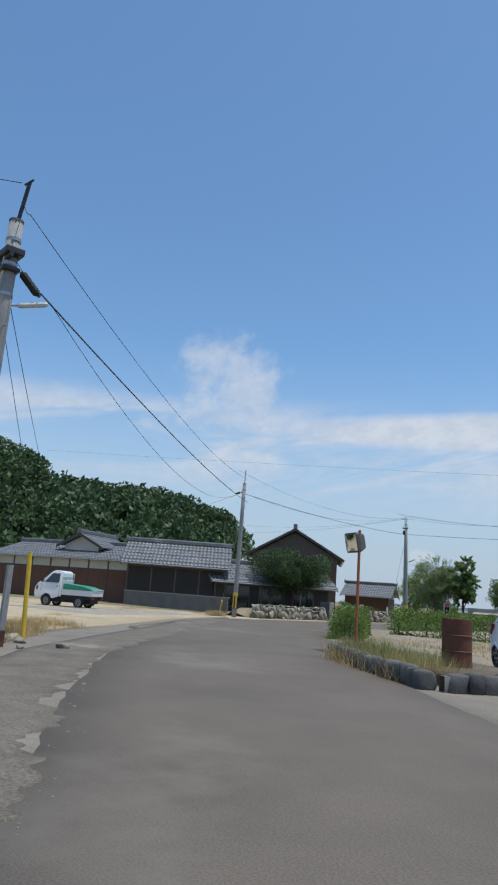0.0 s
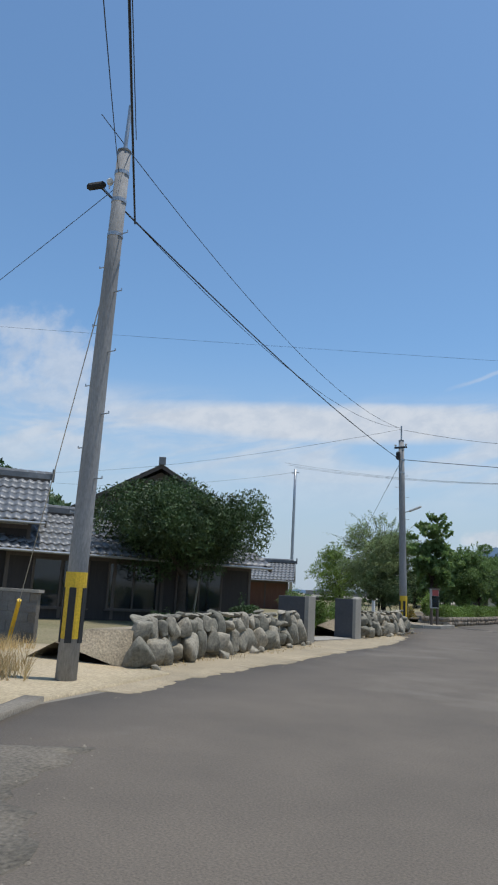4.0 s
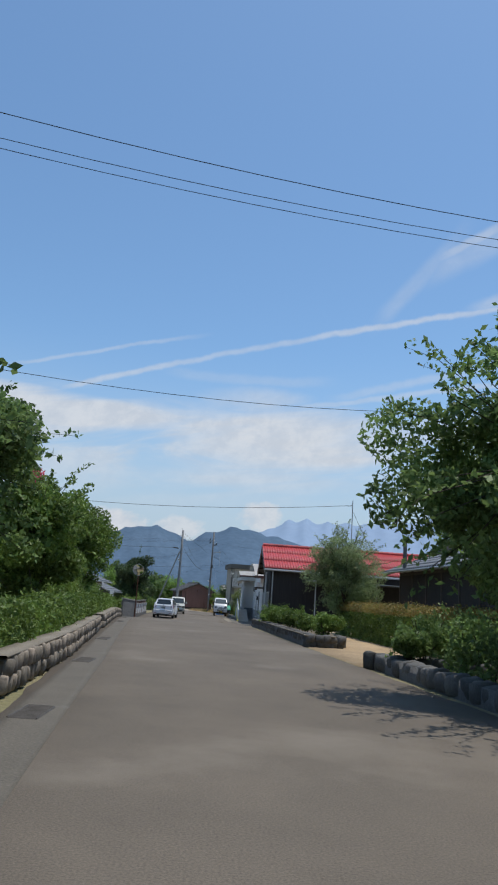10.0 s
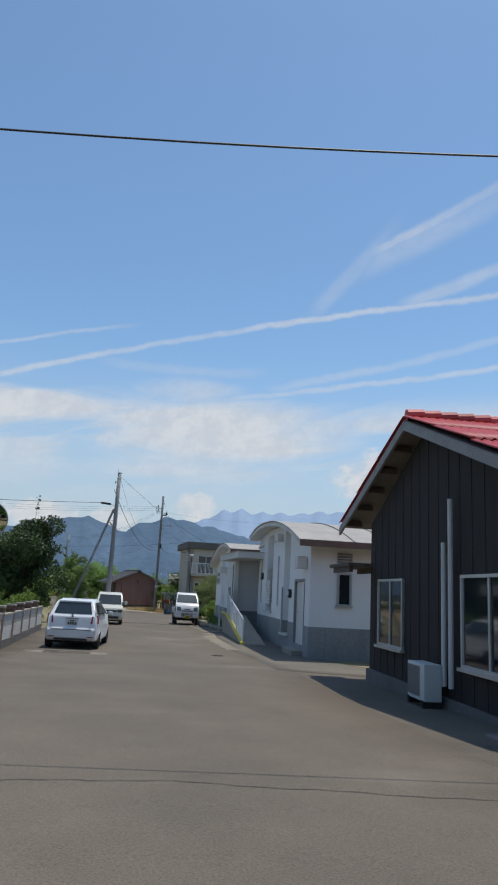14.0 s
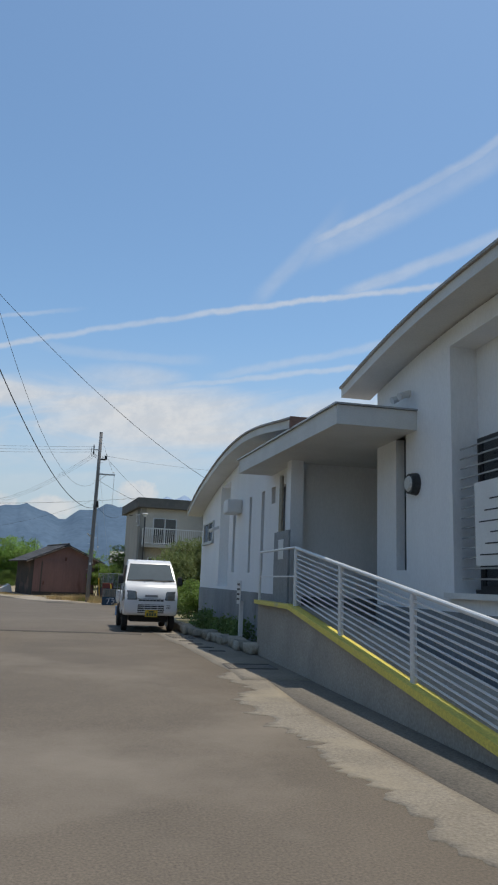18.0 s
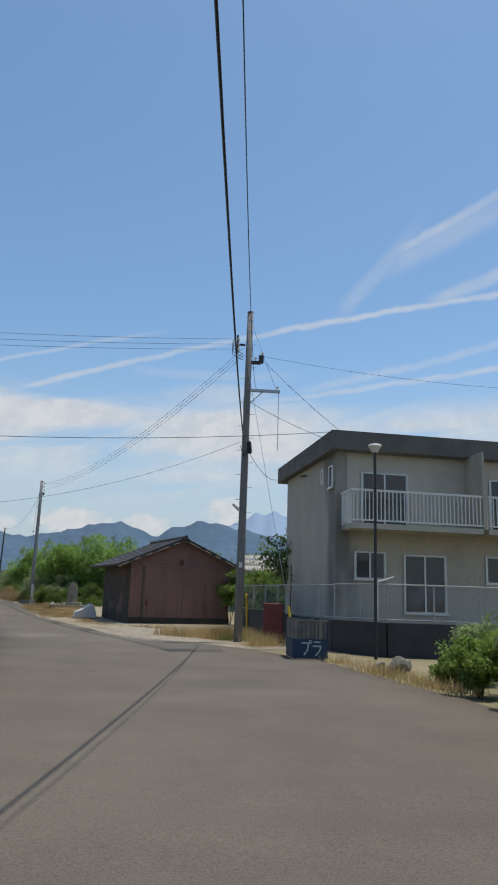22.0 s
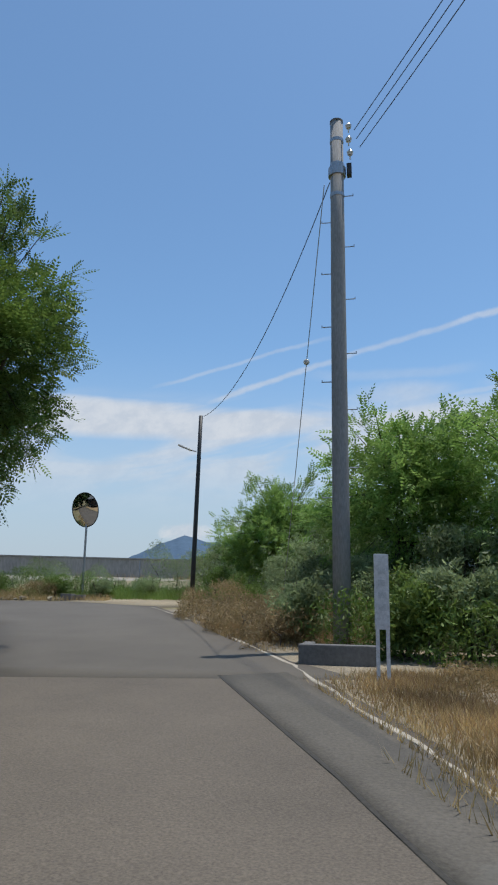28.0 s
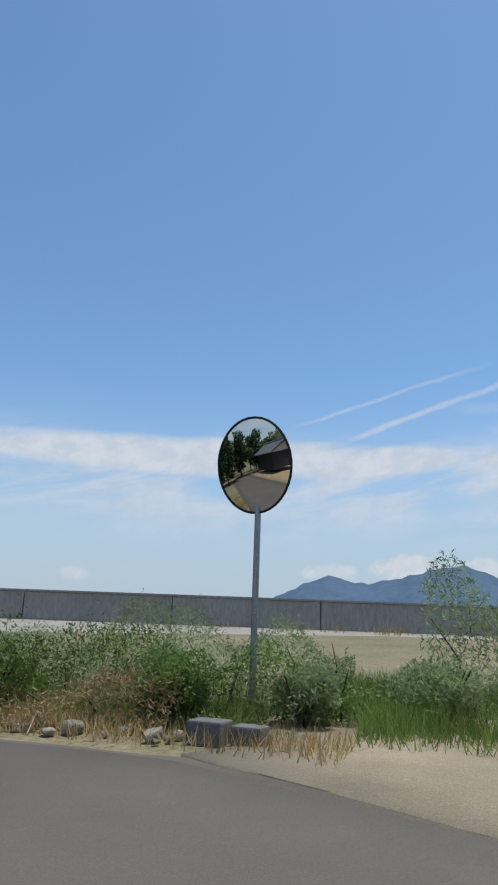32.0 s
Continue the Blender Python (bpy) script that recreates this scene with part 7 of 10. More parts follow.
def span(rows):
    for a, b, sag, r in rows:
        wire("overhead_wire", a, b, sag, r, label="thick black overhead cable" if r > 0.014 else "thin black overhead wire")


span([((-10.65, 4.09, 5.9), (-31.18, 25.84, 6.53), 0.27, 0.015), ((-10.35, 3.62, 7.02), (-31.21, 25.73, 7.88), 0.63, 0.007), ((-10.42, 4.19, 5.68), (-31.3, 25.53, 7.24), 1.51, 0.006),
      ((-11.2, 4.27, 6.08), (-10.65, 4.09, 5.9), 0.04, 0.012), ((-11.2, 3.8, 7.6), (-10.35, 3.62, 7.02), 0.05, 0.007), ((-11.25, 3.8, 6.6), (-10.42, 4.19, 5.68), 0.05, 0.006),
      ((-11.4, 3.6, 6.6), (-16, -9, 6.4), 0.4, 0.015), ((-11.2, 3.7, 8.0), (-16, -9, 8.0), 0.3, 0.008),
      ((-11.5, 3.7, 6.5), (-60, 28, 5.2), 0.5, 0.008), ((-11.5, 3.7, 6.0), (-62, 27, 5.0), 0.5, 0.008),
      ((-31.72, 25.55, 7.16), (-35.52, 46.02, 6.95), 0.26, 0.014), ((-31.85, 25.55, 8.45), (-35.5, 46.2, 8.28), 0.88, 0.007), ((-31.72, 25.55, 7.2), (-35.58, 46.1, 8.3), 0.84, 0.006),
      ((-31.3, 25.6, 7.1), (-70, 34, 6.9), 0.7, 0.006),
      ((-35.5, 46.5, 7.0), (-8.5, 70.5, 9.0), 0.62, 0.014), ((-35.45, 46.4, 8.25), (-16.3, 64.3, 13.5), 2.0, 0.008), ((-35.5, 46.2, 8.25), (-70, 48, 8.6), 0.8, 0.006), ((-35.55, 46.3, 6.9), (-42.6, 53.5, 1.4), 0.1, 0.009),
      ((-70.7, 30.2, 14.9), (-2, 69.6, 11.3), 0.3, 0.006),
      ((-59.07, 74.57, 13.29), (-14.29, 84.59, 12.87), 2.0, 0.010), ((-59.58, 75.82, 13.32), (-14.65, 85.53, 12.95), 1.88, 0.009), ((-59.10, 76.32, 13.15), (-14.6, 86.1, 13.02), 1.8, 0.009), ((-60, 78, 13), (-95, 74, 13), 0.9, 0.010),
      ((-44.96, 74.93, 5.05), (-22.76, 84.55, 8.15), 1.12, 0.006),
      ((-29.1, 105.3, 6.95), (-52, 106.6, 6.6), 0.55, 0.013), ((-29.0, 105.3, 6.9), (-27, 108, 4.4), 0.1, 0.010),
      ((-41.72, 140.6, 6.04), (-70, 138, 6.3), 0.5, 0.014), ((-41.05, 140.7, 6.87), (-38.16, 173.85, 5.40), 1.40, 0.017), ((-40.95, 140.72, 8.15), (-37.81, 174.1, 7.97), 2.80, 0.007), ((-40.62, 140.45, 7.55), (-32.74, 148.32, 3.66), 0.48, 0.007),
      ((-38.6, 174, 9.8), (-78, 169.6, 9.9), 1.0, 0.007), ((-38.6, 174, 9.6), (-78, 169.8, 9.6), 1.0, 0.007), ((-38.6, 174, 9.4), (-78, 170.0, 9.4), 1.0, 0.007),
      ((-73.49, 164.97, 6.51), (-34.9, 173.0, 6.2), 1.64, 0.010),
      ((-38.35, 174.3, 9.57), (-50.69, 200.27, 7.77), 0.9, 0.007), ((-38.35, 174.3, 9.42), (-50.65, 200.26, 7.6), 0.9, 0.007), ((-38.35, 174.3, 9.26), (-50.6, 200.24, 7.42), 0.88, 0.007),
      ((-38.18, 174.3, 6.0), (-50.87, 176.18, 3.29), 0.73, 0.006),
      ((-37.7, 174, 9.1), (-34.4, 173.4, 6.0), 0.1, 0.008), ((-38.1, 174, 10.5), (-37.1, 174, 7.9), 0.02, 0.006), ((-38.1, 174, 7.4), (-34.9, 173.2, 5.8), 0.1, 0.009), ((-38.1, 173.9, 5.6), (-36.0, 178.5, 5.5), 0.6, 0.009), ((-37.8, 174, 9.2), (-20, 176, 9.4), 0.5, 0.006),
      ((-51.1, 200.3, 6.86), (-55.35, 208.72, 5.16), 0.74, 0.008)])


def guy(a, b, guard=1.3, ball_at=None, label="steel guy wire with yellow plastic guard"):
    """A guy wire from a pole (a) to the ground (b)."""
    e = thing("guy_wire", b[0], b[1], b[2], label=label, category="guy wire", group="guy wires")
    d = Vector(a) - Vector(b)
    part("strand", rods([((0, 0, -0.05), tuple(d), 0.008)], 6), STEEL, e)
    if guard:
        u = d.normalized()
        part("guard", rods([(tuple(u * 0.05), tuple(u * guard), 0.042)], 10), YELLOW, e, "yellow plastic guard")
    if ball_at:
        u = d * ball_at
        bm = bmesh.new()
        bmesh.ops.create_uvsphere(bm, u_segments=10, v_segments=8, radius=0.06, matrix=Matrix.Translation(u))
        part("insulator", bm, CERAMIC, e, "round guy insulator")


guy((-31.5, 25.6, 5.2), (-36.6, 28.6, H(28)))
guy((-38.2, 173.9, 8.8), (-36.5, 172.05, H(172)))
guy((-38.3, 174.2, 7.6), (-37.35, 180.7, H(180.7)), 2.0, 0.45)
guy((-51.2, 200.4, 6.89), (-52.75, 206.41, H(206.4)), 0, 0.665, "steel guy wire with round insulator")
# ---------------------------------------------------------------- stone walls and planters
def rock_mesh(seed, sx, sy, sz, sub=2, rough=0.16, flat=0.0, facets=13):
    r = np.random.default_rng(seed)
    bm = bmesh.new()
    bmesh.ops.create_icosphere(bm, subdivisions=sub, radius=1.0)
    k = r.normal(size=(5, 3))
    ph = r.uniform(0, 6, 5)
    cuts = [(c / np.linalg.norm(c), r.uniform(0.48, 0.8)) for c in r.normal(size=(facets, 3))]
    for v in bm.verts:
        p = np.array(v.co)
        d = 1 + rough * sum(np.sin(p @ k[i] * 1.6 + ph[i]) for i in range(5)) / 2.2
        for n_, c_ in cuts:
            over = p @ n_ - c_
            if over > 0:
                p = p - n_ * over * 0.92
        q = np.sign(p) * np.abs(p) ** (1 - flat * 0.5) * d
        v.co = (q[0] * sx / 2, q[1] * sy / 2, q[2] * sz / 2)
    me = bpy.data.meshes.new("stone")
    bm.to_mesh(me)
    bm.free()
    me.shade_smooth()
    return me


def piece_mesh(me, material):
    me.materials.append(material)
    return me


def put(name, me, parent, x, y, z, rx=0, ry=0, rz=0, s=(1, 1, 1)):
    ob = new(name, me)
    ob.parent = parent
    ob.matrix_local = pose(x, y, z, rx, ry, rz) @ Matrix.Diagonal((*s, 1))
    return ob


UP = [piece_mesh(rock_mesh(40 + i, 0.72, 0.56, 1.02, 3, 0.14, 0.2), STONE) for i in range(6)]
ROUND = [piece_mesh(rock_mesh(60 + i, 0.58, 0.5, 0.48, 3, 0.14, 0.2), STONE) for i in range(6)]
SQUARE = [piece_mesh(rock_mesh(80 + i, 0.44, 0.30, 0.25, 2, 0.07, 1.3, 2), BROWNSTONE) for i in range(7)]
DARKST = mat("dark_stone", (0.125, 0.122, 0.118), (0.08, 0.078, 0.076), 0.85, scale=3, fine=26, bump=0.5, depth=0.02, per="object")
CHUNK = [piece_mesh(rock_mesh(90 + i, 0.46, 0.34, 0.36, 2, 0.10, 1.15, 3), DARKST) for i in range(6)]
PALESTONE = mat("pale_kerb_stone", (0.36, 0.32, 0.26), (0.25, 0.23, 0.19), 0.9, scale=3, fine=26, bump=0.5, depth=0.02, per="object")
KERBST = [piece_mesh(rock_mesh(100 + i, 0.56, 0.30, 0.25, 2, 0.14, 1.3, 3), PALESTONE) for i in range(5)]
rr = random.Random(3)


def boulder_wall(path, label):
    """An upright boulder wall: a row of standing stones with smaller ones at foot and top, over an earth core."""
    L = length(path)
    x0, y0, _ = along(path, 0.5)
    e = thing("boulder_wall", x0, y0, H(y0), label=label, category="stone wall")
    v, f = [], []
    for k in range(13):
        x, y, a = along(path, k / 12)
        nx, ny = -math.sin(a), math.cos(a)
        for o, z in ((0.05, 0.0), (0.12, 0.62), (0.9, 0.6), (1.5, 0.35), (2.2, 0.0)):
            v.append((x + nx * o - x0, y + ny * o - y0, z - 0.05))
    f = [(k * 5 + j, k * 5 + j + 1, k * 5 + j + 6, k * 5 + j + 5) for k in range(12) for j in range(4)] + [(3, 2, 1, 0), (60, 61, 62, 63)]
    link("earth_core", np_mesh("earth_core", v, f), DIRT, e)
    i = 0
    # two uneven rows of standing stones, flat ones on top, a few loose at the foot
    for row, z0, big, inn in ((0, 0.22, 0.78, 0.0), (1, 0.56, 0.55, 0.09), (2, 0.78, 0.5, 0.18)):
        s = 0.1 + row * 0.12
        while s < L - 0.08:
            x, y, a = along(path, s / L)
            nx, ny = -math.sin(a), math.cos(a)
            k = big * rr.uniform(0.75, 1.25)
            me = UP[i % 6] if row < 2 and rr.random() < 0.7 else ROUND[i % 6]
            o = inn + rr.uniform(-0.05, 0.05)
            flat = 1.0 if row < 2 else 0.55
            put("stone", me, e, x - x0 + nx * o, y - y0 + ny * o, z0 + rr.uniform(-0.05, 0.05), rr.uniform(-12, 12), rr.uniform(-16, 16), math.degrees(a) + rr.uniform(-25, 25), (k * rr.uniform(0.8, 1.2), k * 1.15, k * 0.82 * flat))
            if row == 0 and rr.random() < 0.3:
                q = rr.uniform(0.3, 0.55)
                put("stone", ROUND[(i + 3) % 6], e, x - x0 - nx * 0.3, y - y0 - ny * 0.28, 0.1 * q, rr.uniform(-20, 20), rr.uniform(-20, 20), rr.uniform(0, 360), (q, q, q))
            s += 0.62 * k * rr.uniform(0.75, 1.1)
            i += 1
    return e


def laid_wall(name, path, h, courses, stones, unit, label, cap=None, deep=0.3, core=True, category="planter wall"):
    inset = 0.225 if stones is CHUNK and courses > 1 else 0.19 if stones is CHUNK else 0.14
    fill = DARKST if stones is CHUNK else MORTAR
    """A low wall of laid stones in courses along a line; the wall stands to the left of the line's heading."""
    L = length(path)
    x0, y0, _ = along(path, 0.5)
    e = thing(name, x0, y0, H(y0), label=label, category=category)
    if core:
        v = []
        n = max(2, int(L / 2))
        for k in range(n + 1):
            x, y, a = along(path, k / n)
            nx, ny = -math.sin(a), math.cos(a)
            gz = H(y) - H(y0)
            for o, z in ((0.06, -0.05), (0.06, h - 0.03), (deep - 0.03, h - 0.03), (deep - 0.03, -0.05)):
                v.append((x + nx * o - x0, y + ny * o - y0, gz + z))
        f = [(k * 4 + j, k * 4 + j + 1, k * 4 + j + 5, k * 4 + j + 4) for k in range(n) for j in range(3)]
        link("mortar_core", np_mesh("mortar_core", v, f), fill, e)
    ch = h / courses
    for c in range(courses):
        s = unit * (0.25 + 0.5 * (c % 2))
        i = c
        while s < L:
            wd = unit * rr.uniform(0.75, 1.2)
            x, y, a = along(path, min(1, s / L))
            nx, ny = -math.sin(a), math.cos(a)
            put("stone", stones[(i * 3 + c) % len(stones)], e, x - x0 + nx * (inset + rr.uniform(-0.03, 0.02)), y - y0 + ny * inset, H(y) - H(y0) + ch * (c + 0.5) + rr.uniform(-0.015, 0.02), rr.uniform(-6, 6), rr.uniform(-5, 5), math.degrees(a) + rr.uniform(-7, 7), (wd / 0.42 * 1.06, 1.0, ch / 0.24 * (1.05 if courses > 1 else 0.85)))
            s += wd
            i += 1
    if cap:
        v = []
        n = max(2, int(L / 2))
        for k in range(n + 1):
            x, y, a = along(path, k / n)
            nx, ny = -math.sin(a), math.cos(a)
            gz = H(y) - H(y0)
            for o, z in ((0.03, h), (0.03, h + 0.03), (deep + 0.04, h + 0.03), (deep + 0.04, h)):
                v.append((x + nx * o - x0, y + ny * o - y0, gz + z))
        f = [(k * 4 + j, k * 4 + (j + 1) % 4, k * 4 + 4 + (j + 1) % 4, k * 4 + 4 + j) for k in range(n) for j in range(4)]
        link("coping", np_mesh("coping", v, f), cap, e)
    return e


WALL_A = [(-31.9, 27.4), (-32.8, 31), (-33.75, 35.6)]
WALL_B = [(-34.1, 39.9), (-34.55, 42.6), (-35.0, 45.7)]
boulder_wall(WALL_A, "low wall of upright rounded grey boulders")
boulder_wall(WALL_B, "short wall of rounded boulders beyond the gate")
SLAB = mat("dark_gate_slab", (0.085, 0.085, 0.088), (0.065, 0.065, 0.07), 0.8, scale=1.2, fine=35, bump=0.2, wear=(0.14, 0.135, 0.13), wear_at=0.66)
gp = thing("gate_wall", -33.9, 36.0, label="rough grey concrete gate wall end", category="gate post")
part("slab", boxes((-0.85, -0.05, -0.1, 0.0, 0.1, 1.2), bevel=0.015), SLAB, gp)
part("end_post", boxes((0.003, -0.08, -0.1, 0.13, 0.3, 1.22), bevel=0.015), CONCRETE, gp, "pale concrete end post")
gp = thing("gate_wall", -34.1, 39.3, label="dark smooth concrete gate wall", category="gate post")
part("slab", boxes((-0.62, -0.08, -0.1, 0.0, 0.06, 1.19), bevel=0.015), SLAB, gp)
part("end_face", boxes((0.003, -0.1, -0.1, 0.11, 0.3, 1.2), bevel=0.015), CONCRETE, gp)
tagged(part("gate_step", boxes((-34.9, 36.9, -0.04, -34.05, 39.1, 0.03), bevel=0.01), CONCRETE, None), "pale concrete threshold between the gate walls", "step")
wp = thing("white_post", -35.9, 44.6, label="white painted post beside the gate", category="post")
part("shaft", boxes((-0.05, -0.05, -0.1, 0.05, 0.05, 1.15), bevel=0.008), WHITEPLASTIC, wp)
part("cap", boxes((-0.06, -0.06, 1.152, 0.06, 0.06, 1.18)), CONCRETE, wp)

for path in (LEFT_BED, LEFT_BED_2, LEFT_BED_3):
    laid_wall("stone_planter", path, 0.42, 2, SQUARE, 0.27, "low planter wall of brown laid stones with mortar coping", WORNCON)
laid_wall("stone_planter", [(-38.6, 56.2), (-37.0, 56.4)], 0.42, 2, SQUARE, 0.27, "end of the brown stone planter", WORNCON)
laid_wall("bed_edging", [(-32.65, 81), (-31.85, 72), (-30.75, 65), (-30.0, 60.8), (-29.85, 56.3)], 0.3, 1, CHUNK, 0.42, "low dark stone edging of the planting bed", None, 0.3)
laid_wall("bed_edging", [(-29.85, 56.2), (-27.0, 55.9), (-22, 55.4)], 0.3, 1, CHUNK, 0.42, "low dark stone edging of the planting bed")
laid_wall("bed_edging", [(-30.5, 79.2), (-32.6, 81.2)], 0.3, 1, CHUNK, 0.4, "end stones of the planting bed")
laid_wall("bed_edging", [(-34.55, 100.4), (-34.25, 98), (-33.85, 92.6), (-33.4, 87.3)], 0.31, 2, CHUNK, 0.26, "dark stone edging of the second planting bed", WORNCON)
laid_wall("bed_edging", [(-33.45, 87.1), (-32.85, 87.05), (-32.2, 87.3), (-31.95, 87.9)], 0.31, 2, CHUNK, 0.26, "dark end wall of the second planting bed", WORNCON)
laid_wall("weed_planter", [(-7.2, 10.3), (-9.5, 11.6), (-12.0, 13.2)], 0.27, 1, CHUNK, 0.33, "planter edged with dark rough stones", None, 0.35)
laid_wall("weed_planter", [(-6.6, 11.3), (-7.2, 10.3)], 0.27, 1, CHUNK, 0.3, "end stones of the weedy planter")
strip("planter_soil", [(-7.2, 10.7), (-12, 13.5)], [(-6.0, 12.6), (-11.4, 15.2)], SOIL, 0.22, label="raised dry soil in the weedy planter", category="soil")
strip("bed_soil_park", [(-29.6, 56.4), (-29.75, 60.8), (-30.5, 65), (-31.6, 72), (-32.4, 80.6)], [(-22, 56), (-22, 60.8), (-22, 65), (-22, 72), (-26, 79)], SOIL, 0.17, label="dry sandy soil under the park trees", category="soil")
strip("bed_soil_second", [(-33.15, 87.4), (-33.6, 92.6), (-34.25, 100.2)], [(-32.3, 87.6), (-31.7, 92.6), (-31.3, 100.2)], SOIL, 0.2, label="soil of the second planting bed", category="soil")
strip("bed_soil_left", [(-45, 56.5), (-45, 63.6), (-46, 72.6), (-47, 88), (-48, 108)], [(-37.25, 56.5), (-37.45, 63.6), (-38.5, 72.6), (-40.05, 88), (-42.2, 108)], SOIL, 0.3, label="raised garden soil behind the stone planter", category="soil")
laid_wall("rough_kerb", [(-34.5, 136.0), (-34.66, 138.2), (-35.1, 141.8), (-35.15, 145.4)], 0.22, 1, KERBST, 0.5, "rough pale kerb of rubble and mortar", None, 0.26, True, "kerb")
laid_wall("hedge_edging", [(-46.3, 173), (-45.4, 169), (-44.4, 160), (-43.6, 156), (-43.2, 150)], 0.2, 1, KERBST, 0.5, "stone edging under the corner hedge", None, 0.2, False, "kerb")
for k in range(11):
    x, y = rr.uniform(-15.6, -12.9), rr.uniform(4.4, 6.8)
    q = rr.uniform(0.4, 1.0)
    ob = put("loose_stone", ROUND[k % 6], None, x, y, 0.05 * q, rr.uniform(-30, 30), 0, rr.uniform(0, 360), (q * 0.8, q * 0.8, q * 0.6))
    tagged(ob, "broken grey stone lying at the yard's edge", "stone", "loose stones")
for k, (x, y, q) in enumerate(((-63.0, 210.0, 0.5), (-60.4, 210.2, 0.4), (-35.3, 164.8, 1.0), (-35.0, 165.3, 0.8), (-35.6, 165.2, 0.6), (-61.3, 210.2, 0.45), (-61.8, 210.3, 0.5), (-62.3, 210.15, 0.4), (-48.6, 196.1, 1.2), (-48.1, 196.2, 1.1), (-48.4, 196.5, 0.9))):
    ob = put("loose_stone", ROUND[k % 6], None, x, y, H(y) + 0.09 * q, 10, 0, k * 50, (q, q, q))
    tagged(ob, "weathered pale boulder on the verge", "stone", "verge boulders")

for k in range(22):
    x, q = rr.uniform(-63.8, -59.9), rr.uniform(0.14, 0.34)
    y = 209.95 + rr.uniform(0, 0.5) + (x + 60) * -0.02
    ob = put("rubble_stone", ROUND[k % 6], None, x, y, H(y) + 0.06 * q, rr.uniform(-30, 30), 0, k * 50, (q, q, q * 0.8))
    tagged(ob, "small grey rubble stone in the dry weeds", "stone", "rubble stones")
tagged(part("drain_block", boxes((-60.1, 210.25, H(210) - 0.1, -59.75, 210.55, H(210) + 0.2), (-59.7, 210.35, H(210) - 0.1, -59.4, 210.6, H(210) + 0.17), bevel=0.02), DARKCON, None), "pair of dark concrete blocks at the road's end", "concrete block")
# ---- yard wall, kerbed island
bw = thing("block_wall", -41.5, 28.2, label="low grey concrete block wall round the old house", category="wall")
d = math.degrees(math.atan2(1.2, 11))
for r in range(5):
    for k in range(28):
        x = -5.5 + k * 0.4 + (0.2 if r % 2 else 0)
        if x > 5.3:
            continue
        ob = part("block", boxes((x, -0.06, r * 0.2 + 0.003, x + 0.392, 0.06, r * 0.2 + 0.195)), DARKCON, bw) if (r == 0 and k == 0) else put("block", bpy.data.objects["block"].data, bw, k * 0.4 + (0.2 if r % 2 else 0), 0, r * 0.2)
part("joint_core", boxes((-5.49, -0.045, 0, 5.5, 0.045, 0.99)), MORTAR, bw)
part("coping", boxes((-5.5, -0.08, 1.0, 5.55, 0.08, 1.06)), CONCRETE, bw)
bw.matrix_world = pose(-41.5, 28.2, 0, 0, 0, d)
isl = thing("kerb_island", -37.2, 53.2, label="small kerbed island of dry earth", category="kerb")
bm = bmesh.new()
for (ax, ay), (bx, by) in (((0.75, -1.9), (1.3, -1.4)), ((1.3, -1.4), (1.1, 1.1)), ((0.75, -1.9), (-2.5, -1.8)), ((1.1, 1.1), (0.5, 1.6))):
    a = math.atan2(by - ay, bx - ax)
    ln = math.dist((ax, ay), (bx, by))
    box(bm, 0, -0.07, -0.05, ln + 0.05, 0.07, 0.15, 0.015, pose(ax, ay, 0, 0, 0, math.degrees(a)))
part("kerb", bm, CONCRETE, isl)
bm = bmesh.new()
prism(bm, [(-2.5, -1.75), (0.72, -1.82), (1.22, -1.35), (1.02, 1.1), (0.4, 1.6), (-2.5, 3)], 2, -0.05, 0.1)
part("earth", bm, DIRT, isl)

# ---- fence by the parked cars
fence = thing("block_wall", -42.35, 114.2, label="grey concrete block wall with coping beside the road", category="wall")
first = None
for r in range(6):
    for k in range(17):
        y = -3.4 + k * 0.4 + (0.2 if r % 2 else 0)
        if first is None:
            first = part("block", boxes((-0.06, 0, 0.003, 0.06, 0.392, 0.195)), DARKCON, fence)
            first.location = (0, y, 0)
        else:
            put("block", first.data, fence, 0, y, r * 0.2 - (y + 3.4) * 0.032)
first.location = (0, -3.4, 0)
bm = bmesh.new()
prism(bm, [(-3.4, 1.205), (3.6, 0.99), (3.6, 1.06), (-3.4, 1.27)], 0, -0.09, 0.09)
part("coping", bm, CONCRETE, fence)
bm = bmesh.new()
prism(bm, [(-3.39, -0.3), (3.55, -0.5), (3.55, 0.98), (-3.39, 1.19)], 0, -0.045, 0.045)
part("joint_core", bm, MORTAR, fence)
BRICK = mat("fence_brick", (0.20, 0.11, 0.085), (0.15, 0.085, 0.07), 0.9, scale=4, fine=30, bump=0.3, per="object")
FENCEWHITE = mat("weathered_white_block", (0.56, 0.56, 0.54), (0.46, 0.46, 0.44), 0.9, scale=1.5, fine=30, bump=0.2, wear=(0.3, 0.3, 0.29), wear_at=0.64)
gf_ = thing("garden_fence", -42.45, 118.2, label="garden fence of white pierced panels and dark brick pillars", category="fence")
fb = None
